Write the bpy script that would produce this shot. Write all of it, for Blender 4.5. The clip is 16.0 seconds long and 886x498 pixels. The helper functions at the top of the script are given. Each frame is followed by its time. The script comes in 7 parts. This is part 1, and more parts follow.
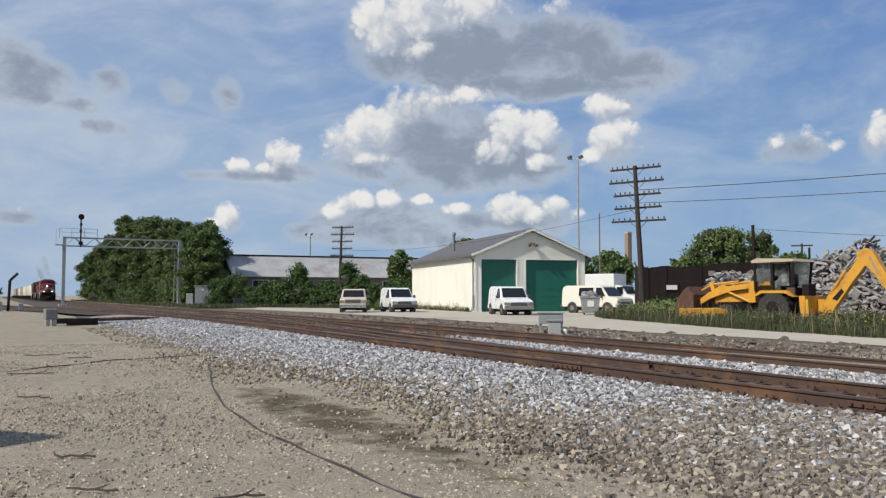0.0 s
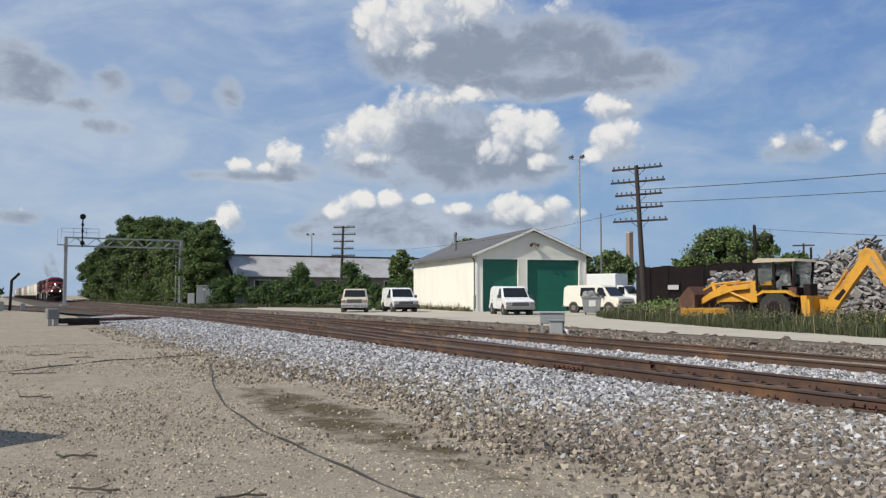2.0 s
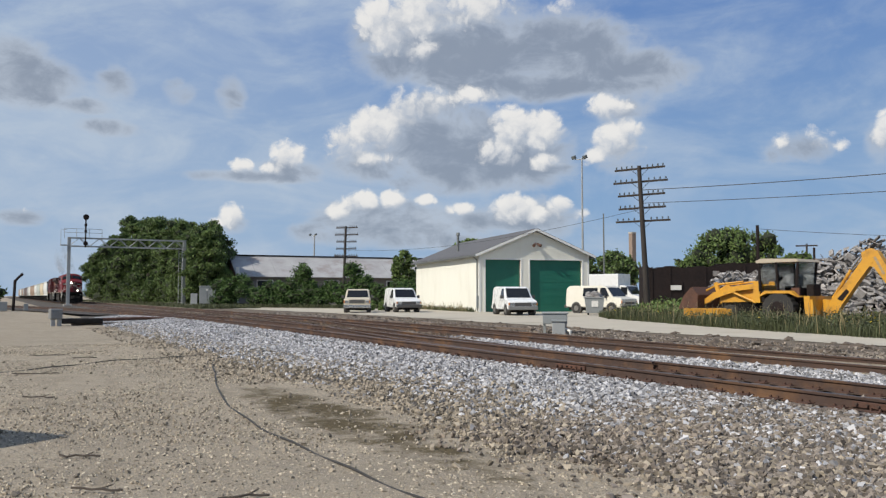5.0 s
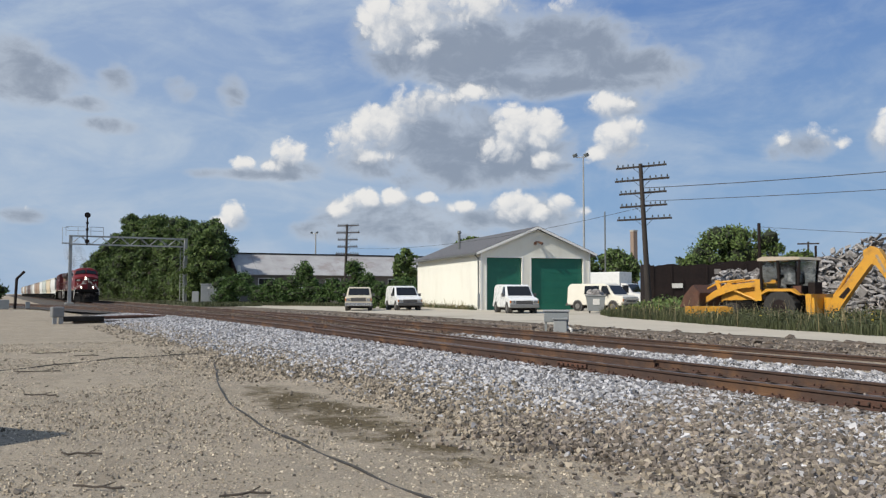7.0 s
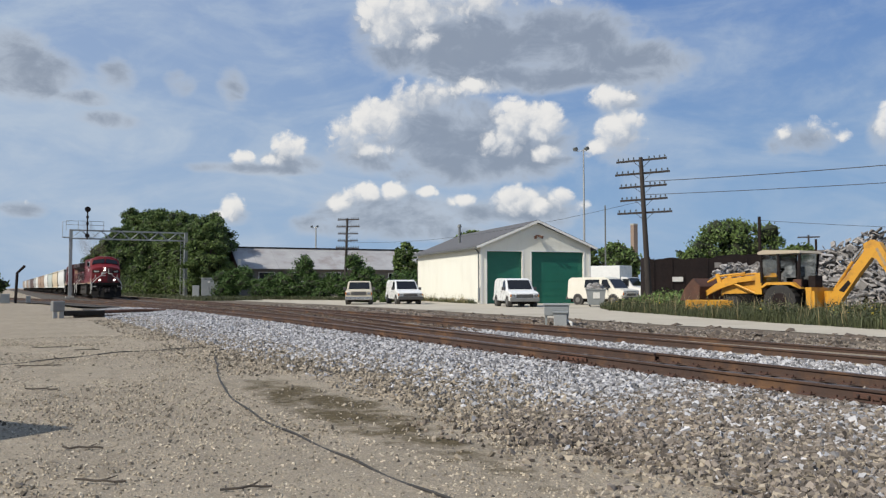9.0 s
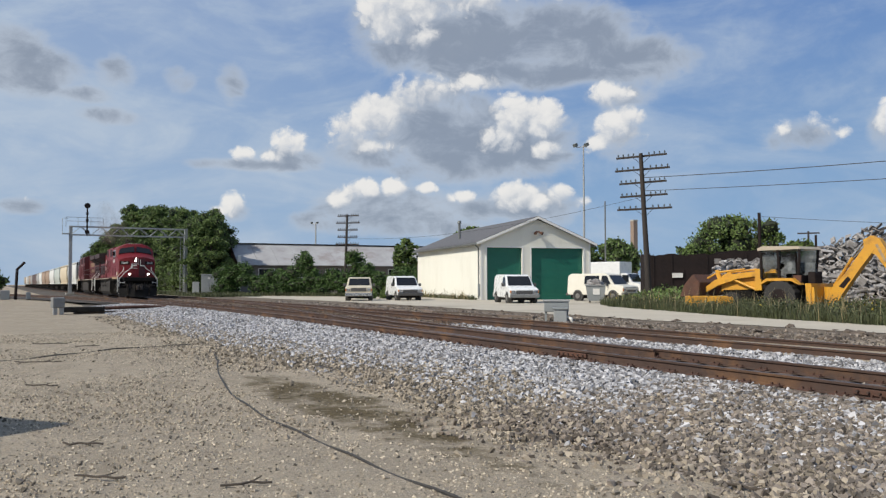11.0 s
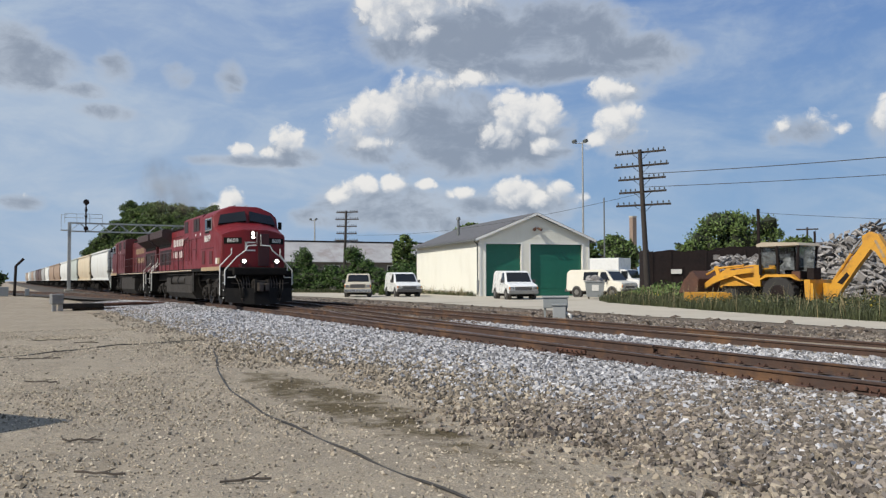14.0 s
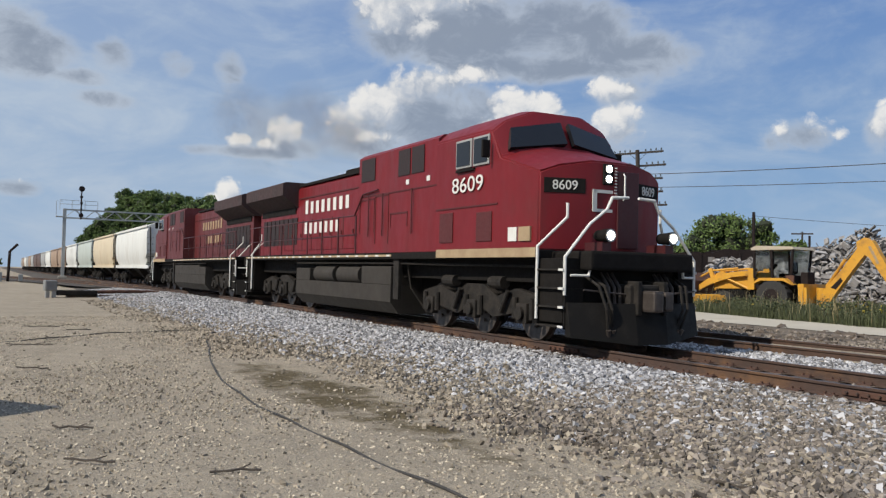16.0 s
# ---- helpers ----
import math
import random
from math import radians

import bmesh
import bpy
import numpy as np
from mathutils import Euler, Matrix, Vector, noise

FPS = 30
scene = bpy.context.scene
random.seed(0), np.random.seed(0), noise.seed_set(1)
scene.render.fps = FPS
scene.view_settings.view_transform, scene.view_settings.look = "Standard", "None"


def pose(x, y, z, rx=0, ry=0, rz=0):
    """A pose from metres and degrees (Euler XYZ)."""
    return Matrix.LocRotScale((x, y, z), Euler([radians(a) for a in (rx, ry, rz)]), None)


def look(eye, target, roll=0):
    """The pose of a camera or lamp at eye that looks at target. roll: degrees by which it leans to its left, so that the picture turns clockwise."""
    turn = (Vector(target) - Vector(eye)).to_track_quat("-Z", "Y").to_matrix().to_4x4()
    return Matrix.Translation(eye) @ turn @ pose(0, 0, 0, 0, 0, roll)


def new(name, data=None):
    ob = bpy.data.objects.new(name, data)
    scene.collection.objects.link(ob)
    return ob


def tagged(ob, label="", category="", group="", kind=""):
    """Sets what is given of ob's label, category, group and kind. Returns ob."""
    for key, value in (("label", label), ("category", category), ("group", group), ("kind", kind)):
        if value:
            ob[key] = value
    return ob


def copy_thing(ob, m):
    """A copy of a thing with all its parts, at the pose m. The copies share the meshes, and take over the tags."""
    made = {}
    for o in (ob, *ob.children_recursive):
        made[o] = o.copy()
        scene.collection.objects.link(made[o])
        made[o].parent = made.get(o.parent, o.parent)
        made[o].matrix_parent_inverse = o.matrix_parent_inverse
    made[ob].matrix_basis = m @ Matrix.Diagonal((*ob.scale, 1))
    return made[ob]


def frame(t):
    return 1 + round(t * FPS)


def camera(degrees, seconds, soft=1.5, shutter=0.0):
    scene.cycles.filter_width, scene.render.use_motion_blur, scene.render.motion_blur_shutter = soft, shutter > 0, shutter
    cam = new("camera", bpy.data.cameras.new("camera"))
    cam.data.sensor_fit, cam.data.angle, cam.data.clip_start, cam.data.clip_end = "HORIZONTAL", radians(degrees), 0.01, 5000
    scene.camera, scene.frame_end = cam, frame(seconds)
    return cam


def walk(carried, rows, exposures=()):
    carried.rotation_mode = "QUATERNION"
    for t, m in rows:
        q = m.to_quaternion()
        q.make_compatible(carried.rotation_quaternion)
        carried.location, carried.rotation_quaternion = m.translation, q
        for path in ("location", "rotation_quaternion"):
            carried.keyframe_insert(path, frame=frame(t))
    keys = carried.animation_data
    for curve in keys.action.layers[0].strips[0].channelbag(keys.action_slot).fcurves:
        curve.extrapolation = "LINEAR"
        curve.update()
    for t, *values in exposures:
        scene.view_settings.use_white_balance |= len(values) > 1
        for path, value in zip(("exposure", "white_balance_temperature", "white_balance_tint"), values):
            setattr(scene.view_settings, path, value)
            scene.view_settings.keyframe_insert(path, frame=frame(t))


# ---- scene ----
# Rails run along X, z = 0 at the rail head; the camera stands beside the near track.
EYE = (0.0, 0.0, 1.16)
cam = camera(56.22, 16.0, soft=1.3)


def aim(yaw, pitch, roll):
    """A camera pose: yaw from -X towards +Y, pitch up, roll clockwise, in degrees."""
    y, p = radians(yaw), radians(pitch)
    way = Vector((-math.cos(y) * math.cos(p), math.sin(y) * math.cos(p), math.sin(p)))
    return look(EYE, Vector(EYE) + way, roll)


PATH = [
    (0, 28.449, 3.212, -0.01), (1, 28.424, 3.213, -0.02), (2, 28.353, 3.203, -0.01), (3, 28.293, 3.216, -0.01),
    (4, 28.227, 3.222, -0.01), (5.2, 28.16, 3.225, 0.0), (6.2, 28.115, 3.21, 0.02), (6.5, 28.108, 3.193, 0.03), (7, 28.081, 3.088, 0.0),
    (7.5, 28.078, 2.978, -0.02), (8, 28.078, 2.88, -0.06), (8.5, 28.069, 2.767, -0.06), (9, 28.064, 2.662, -0.06),
    (10.2, 28.064, 2.48, -0.08), (11.5, 28.074, 2.375, -0.09), (12, 28.076, 2.362, -0.09), (12.5, 28.085, 2.312, -0.1),
    (13, 28.095, 2.246, -0.1), (13.5, 28.119, 2.199, -0.12), (14, 28.138, 2.146, -0.12), (14.5, 28.156, 2.101, -0.14),
    (15, 28.182, 2.048, -0.14), (15.5, 28.268, 2.14, 0.11), (16, 28.459, 1.849, 1.26)]
walk(cam, [(t, aim(a, b, c)) for t, a, b, c in PATH])

# ---- sky, sun ----
SUN_DIR = Vector((0.09, -0.99, 0.84)).normalized()
sun = new("sun", bpy.data.lights.new("sun", "SUN"))
sun.data.energy, sun.data.angle, sun.data.color = 4.4, radians(0.55), (1.0, 0.94, 0.84)
sun.matrix_basis = look((0, -60, 80), Vector((0, -60, 80)) - SUN_DIR)

world = bpy.data.worlds.new("sky")
scene.world = world
world.use_nodes = True


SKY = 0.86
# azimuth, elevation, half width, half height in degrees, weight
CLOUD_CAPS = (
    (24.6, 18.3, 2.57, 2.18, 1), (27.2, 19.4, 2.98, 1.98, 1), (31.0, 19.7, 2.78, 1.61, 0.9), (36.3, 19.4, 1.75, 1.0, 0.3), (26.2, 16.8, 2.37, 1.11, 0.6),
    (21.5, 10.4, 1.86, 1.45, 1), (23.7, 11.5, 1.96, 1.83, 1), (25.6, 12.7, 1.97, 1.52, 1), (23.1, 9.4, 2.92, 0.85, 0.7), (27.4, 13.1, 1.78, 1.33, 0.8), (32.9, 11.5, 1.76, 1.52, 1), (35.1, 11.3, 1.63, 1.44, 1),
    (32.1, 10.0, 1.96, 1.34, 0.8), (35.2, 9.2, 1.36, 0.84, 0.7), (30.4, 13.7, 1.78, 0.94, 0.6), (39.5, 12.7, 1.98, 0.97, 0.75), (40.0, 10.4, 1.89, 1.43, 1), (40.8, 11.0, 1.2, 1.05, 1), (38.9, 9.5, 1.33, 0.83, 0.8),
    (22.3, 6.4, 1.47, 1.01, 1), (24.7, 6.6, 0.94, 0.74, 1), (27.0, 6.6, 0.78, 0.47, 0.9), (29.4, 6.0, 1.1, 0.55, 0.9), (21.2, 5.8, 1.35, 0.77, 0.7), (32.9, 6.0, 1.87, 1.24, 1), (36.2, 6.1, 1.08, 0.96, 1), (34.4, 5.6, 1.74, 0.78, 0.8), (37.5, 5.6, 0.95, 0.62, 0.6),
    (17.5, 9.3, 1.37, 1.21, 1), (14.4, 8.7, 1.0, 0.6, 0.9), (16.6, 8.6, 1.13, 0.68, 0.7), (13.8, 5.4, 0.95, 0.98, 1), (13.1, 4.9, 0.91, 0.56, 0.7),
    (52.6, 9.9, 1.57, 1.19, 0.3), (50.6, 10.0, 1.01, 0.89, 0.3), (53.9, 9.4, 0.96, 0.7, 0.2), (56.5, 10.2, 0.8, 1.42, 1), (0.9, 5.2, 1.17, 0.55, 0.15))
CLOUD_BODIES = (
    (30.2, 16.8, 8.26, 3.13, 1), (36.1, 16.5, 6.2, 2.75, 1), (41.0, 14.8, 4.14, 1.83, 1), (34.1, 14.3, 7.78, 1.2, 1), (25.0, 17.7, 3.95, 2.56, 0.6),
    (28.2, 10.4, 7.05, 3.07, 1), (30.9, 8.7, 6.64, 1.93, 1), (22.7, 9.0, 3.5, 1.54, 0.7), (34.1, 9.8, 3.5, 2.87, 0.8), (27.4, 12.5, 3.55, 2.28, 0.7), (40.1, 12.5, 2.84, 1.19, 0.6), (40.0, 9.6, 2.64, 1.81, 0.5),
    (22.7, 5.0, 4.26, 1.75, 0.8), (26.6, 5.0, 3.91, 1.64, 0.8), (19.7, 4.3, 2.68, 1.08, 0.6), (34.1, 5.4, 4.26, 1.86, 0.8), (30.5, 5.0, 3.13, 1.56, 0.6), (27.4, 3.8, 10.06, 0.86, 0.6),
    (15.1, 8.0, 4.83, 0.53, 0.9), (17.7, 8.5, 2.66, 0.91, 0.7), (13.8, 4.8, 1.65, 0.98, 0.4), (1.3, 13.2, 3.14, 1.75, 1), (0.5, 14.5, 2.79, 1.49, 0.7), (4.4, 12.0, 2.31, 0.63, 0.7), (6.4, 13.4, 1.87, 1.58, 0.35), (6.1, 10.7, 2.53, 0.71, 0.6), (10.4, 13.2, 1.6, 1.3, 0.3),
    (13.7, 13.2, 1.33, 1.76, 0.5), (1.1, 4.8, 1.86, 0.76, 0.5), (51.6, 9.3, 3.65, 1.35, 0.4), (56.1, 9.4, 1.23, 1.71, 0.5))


def build_sky():
    nt = world.node_tree
    nd, ln = nt.nodes, nt.links
    nd.clear()

    def m(op, a, b=None, c=None, clamp=False):
        o = nd.new("ShaderNodeMath")
        o.operation, o.use_clamp = op, clamp
        for i, v in enumerate((a, b, c)):
            if v is None:
                continue
            if isinstance(v, (int, float)):
                o.inputs[i].default_value = v
            else:
                ln.new(v, o.inputs[i])
        return o.outputs[0]

    def ramp(v, a, b):
        o = nd.new("ShaderNodeMapRange")
        o.interpolation_type = "SMOOTHSTEP"
        ln.new(v, o.inputs[0])
        o.inputs[1].default_value, o.inputs[2].default_value = a, b
        return o.outputs[0]

    def mixc(f, a, b):
        o = nd.new("ShaderNodeMix")
        o.data_type = "RGBA"
        for sock, v in ((o.inputs[0], f), (o.inputs[6], a), (o.inputs[7], b)):
            if isinstance(v, (int, float)):
                sock.default_value = v
            elif isinstance(v, tuple):
                sock.default_value = (*v, 1)
            else:
                ln.new(v, sock)
        return o.outputs[2]

    sky = nd.new("ShaderNodeTexSky")
    sky.sky_type, sky.sun_disc = "NISHITA", False
    sky.sun_elevation, sky.sun_rotation = math.asin(SUN_DIR.z), math.atan2(SUN_DIR.x, SUN_DIR.y)
    sky.air_density, sky.dust_density, sky.ozone_density = 1.0, 1.4, 2.0
    tc = nd.new("ShaderNodeTexCoord")
    sep = nd.new("ShaderNodeSeparateXYZ")
    ln.new(tc.outputs["Generated"], sep.inputs[0])
    x, y, z = sep.outputs
    # degrees: azimuth from -X towards +Y, elevation above the horizon
    az = m("MULTIPLY", m("ARCTAN2", y, m("MULTIPLY", x, -1.0)), 57.2958)
    el = m("MULTIPLY", m("ARCSINE", z), 57.2958)
    cc = nd.new("ShaderNodeCombineXYZ")
    ln.new(az, cc.inputs[0])
    ln.new(el, cc.inputs[1])
    dirn = cc.outputs[0]

    def vec(op, a, b, c=None):
        o = nd.new("ShaderNodeVectorMath")
        o.operation = op
        for i, v in enumerate((a, b, c)):
            if v is None:
                continue
            if isinstance(v, tuple):
                o.inputs[i].default_value = v
            else:
                ln.new(v, o.inputs[i])
        return o.outputs["Value"] if op == "DOT_PRODUCT" else o.outputs[0]

    def noise_at(v, scale, detail, rough, offset, stretch=1.0, warp=0.0, colour=False):
        o = nd.new("ShaderNodeTexNoise")
        for k, q in (("Scale", scale), ("Detail", detail), ("Roughness", rough), ("Distortion", warp)):
            o.inputs[k].default_value = q
        ln.new(vec("MULTIPLY_ADD", v, (1, stretch, 1), (offset, offset * 0.7, 0)), o.inputs["Vector"])
        return o.outputs[1] if colour else o.outputs[0]

    def cells(v, scale, offset):
        """Rounded heaps: 0.5 at their tops, falling off between them."""
        o = nd.new("ShaderNodeTexVoronoi")
        o.feature = "SMOOTH_F1"
        o.inputs["Scale"].default_value, o.inputs["Smoothness"].default_value = scale, 0.35
        ln.new(vec("ADD", v, (offset, offset, 0)), o.inputs["Vector"])
        return m("SUBTRACT", 0.5, o.outputs["Distance"])

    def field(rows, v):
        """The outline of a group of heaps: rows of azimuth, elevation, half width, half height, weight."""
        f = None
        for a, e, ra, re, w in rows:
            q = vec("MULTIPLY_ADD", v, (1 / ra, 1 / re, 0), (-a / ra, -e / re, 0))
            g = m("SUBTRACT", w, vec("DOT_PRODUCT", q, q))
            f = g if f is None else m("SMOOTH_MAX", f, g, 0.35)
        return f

    wob = vec("SUBTRACT", noise_at(dirn, 0.55, 5, 0.6, 7.0, colour=True), (0.5, 0.5, 0.5))
    warped = vec("MULTIPLY_ADD", wob, (2.2, 1.6, 0), dirn)
    heap = m("ADD", m("MULTIPLY", cells(warped, 0.55, 3.0), 0.95), m("MULTIPLY", cells(warped, 1.5, 9.0), 0.7))
    heap = m("ADD", heap, m("MULTIPLY_ADD", noise_at(warped, 2.4, 6, 0.62, 13.0), 0.9, -0.45))
    soft_n = m("MULTIPLY_ADD", noise_at(dirn, 0.28, 8, 0.6, 17.0, 1.6, 0.4), 2.2, -1.1)
    # blue sky, paler towards the horizon, under thin high cloud
    zen = ramp(el, 0.0, 24.0)
    blue = mixc(zen, (0.305, 0.485, 0.735), (0.145, 0.28, 0.61))
    wisp = noise_at(dirn, 0.075, 8, 0.60, 20.0, 2.4, 0.8)
    streak = noise_at(dirn, 0.20, 6, 0.6, 31.0, 2.0, 0.5)
    veil = m("ADD", m("MULTIPLY", ramp(wisp, 0.36, 0.70), 0.55), m("MULTIPLY", ramp(streak, 0.42, 0.72), 0.25))
    left = m("MULTIPLY", ramp(az, 36, 6), 0.42)
    base = mixc(m("ADD", veil, left, clamp=True), blue, (0.53, 0.64, 0.79))
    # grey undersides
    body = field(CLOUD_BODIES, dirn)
    other = m("MULTIPLY_ADD", noise_at(dirn, 0.045, 3, 0.5, 41.0, 1.6), 3.2, -2.0)
    away = m("MAXIMUM", ramp(m("ABSOLUTE", m("SUBTRACT", az, 28.0)), 36, 50), ramp(el, 24, 34))
    other = m("MULTIPLY_ADD", away, m("ADD", other, 3.0), -3.0)
    body = m("MAXIMUM", m("MAXIMUM", body, other), -2.0)
    bd = m("ADD", body, m("ADD", m("MULTIPLY", soft_n, 0.8), m("MULTIPLY", heap, 0.22)))
    grey = mixc(ramp(m("ADD", bd, m("MULTIPLY", soft_n, 0.5)), 0.05, 1.05), (0.56, 0.63, 0.735), (0.315, 0.37, 0.465))
    base = mixc(m("MULTIPLY", ramp(bd, -0.35, 0.6), 0.92), base, grey)
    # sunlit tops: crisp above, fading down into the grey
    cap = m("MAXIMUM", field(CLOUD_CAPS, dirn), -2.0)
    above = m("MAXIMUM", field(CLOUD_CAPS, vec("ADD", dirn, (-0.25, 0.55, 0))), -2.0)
    cd = m("ADD", m("ADD", cap, m("MULTIPLY", heap, 0.95)), 0.12)
    rise = m("ADD", m("SUBTRACT", cap, above), m("MULTIPLY", heap, 0.85))
    lit = ramp(rise, -0.65, 0.75)
    white = mixc(lit, (0.60, 0.65, 0.73), (1.0, 0.985, 0.96))
    cover = m("MULTIPLY", ramp(cd, 0.0, 0.75), ramp(rise, -1.0, 0.3))
    final = mixc(cover, base, white)
    bg = nd.new("ShaderNodeBackground")
    bg.inputs["Strength"].default_value = 0.06
    ln.new(sky.outputs[0], bg.inputs[0])
    bg2 = nd.new("ShaderNodeBackground")
    bg2.inputs["Strength"].default_value = SKY
    ln.new(final, bg2.inputs[0])
    up = nd.new("ShaderNodeMixShader")
    up.inputs[0].default_value = 0.93
    ln.new(bg.outputs[0], up.inputs[1])
    ln.new(bg2.outputs[0], up.inputs[2])
    out = nd.new("ShaderNodeOutputWorld")
    ln.new(up.outputs[0], out.inputs[0])


build_sky()
# ---- materials ----
def mat(name, color, second=None, scale=6.0, amount=0.5, rough=0.8, metal=0.0, bump=0.0, bump_scale=60.0, stain=None, stain_amount=0.0, stain_scale=1.2, island=0.0, spread=0.0, stretch=(1, 1, 1), emit=0.0, coat=0.0, transmission=0.0, world_space=False, spec=0.5):
    m = bpy.data.materials.new(name)
    m.use_nodes = True
    nt = m.node_tree
    nd, ln = nt.nodes, nt.links
    p = nd["Principled BSDF"]
    p.inputs["Roughness"].default_value, p.inputs["Metallic"].default_value = rough, metal
    p.inputs["Coat Weight"].default_value = coat
    p.inputs["Transmission Weight"].default_value = transmission
    p.inputs["Specular IOR Level"].default_value = spec
    if emit:
        p.inputs["Emission Color"].default_value, p.inputs["Emission Strength"].default_value = (*color, 1), emit
    if world_space:
        src = nd.new("ShaderNodeNewGeometry").outputs["Position"]
    else:
        src = nd.new("ShaderNodeTexCoord").outputs["Object"]
    mp = nd.new("ShaderNodeMapping")
    mp.inputs["Scale"].default_value = stretch
    ln.new(src, mp.inputs[0])

    def noise_tex(s, detail=5.0, r=0.6):
        t = nd.new("ShaderNodeTexNoise")
        t.inputs["Scale"].default_value, t.inputs["Detail"].default_value, t.inputs["Roughness"].default_value = s, detail, r
        ln.new(mp.outputs[0], t.inputs["Vector"])
        return t.outputs[0]

    def rng(v, a, b, lo=0.0, hi=1.0):
        o = nd.new("ShaderNodeMapRange")
        ln.new(v, o.inputs[0])
        for i, q in enumerate((a, b, lo, hi)):
            o.inputs[i + 1].default_value = q
        return o.outputs[0]

    def mix(f, a, b, kind="MIX"):
        o = nd.new("ShaderNodeMix")
        o.data_type, o.blend_type = "RGBA", kind
        for sock, v in ((o.inputs[0], f), (o.inputs[6], a), (o.inputs[7], b)):
            if isinstance(v, (int, float)):
                sock.default_value = v
            elif isinstance(v, tuple):
                sock.default_value = (*v, 1)
            else:
                ln.new(v, sock)
        return o.outputs[2]

    second = second or tuple(c * 0.75 for c in color)
    col = mix(rng(noise_tex(scale), 0.5 - 0.28, 0.5 + 0.28, 0.0, amount * 1.6), color, second)
    col = mix(rng(noise_tex(scale * 9.0, 3.0), 0.3, 0.7, 0.0, amount * 0.5), col, second)
    if stain:
        col = mix(rng(noise_tex(stain_scale, 7.0, 0.68), 0.52, 0.66, 0.0, stain_amount), col, stain)
    if island or spread:
        r = nd.new("ShaderNodeNewGeometry").outputs["Random Per Island"] if island else nd.new("ShaderNodeObjectInfo").outputs["Random"]
        k = island or spread
        hsv = nd.new("ShaderNodeHueSaturation")
        ln.new(rng(r, 0, 1, 1 - k, 1 + k), hsv.inputs["Value"])
        ln.new(col, hsv.inputs["Color"])
        col = hsv.outputs[0]
    ln.new(col, p.inputs["Base Color"])
    ln.new(rng(noise_tex(scale * 3), 0.3, 0.7, max(0.02, rough - 0.1), min(1, rough + 0.1)), p.inputs["Roughness"])
    if bump:
        b = nd.new("ShaderNodeBump")
        b.inputs["Strength"].default_value, b.inputs["Distance"].default_value = min(1, bump), 0.02
        ln.new(noise_tex(bump_scale, 4.0), b.inputs["Height"])
        ln.new(b.outputs[0], p.inputs["Normal"])
    return m




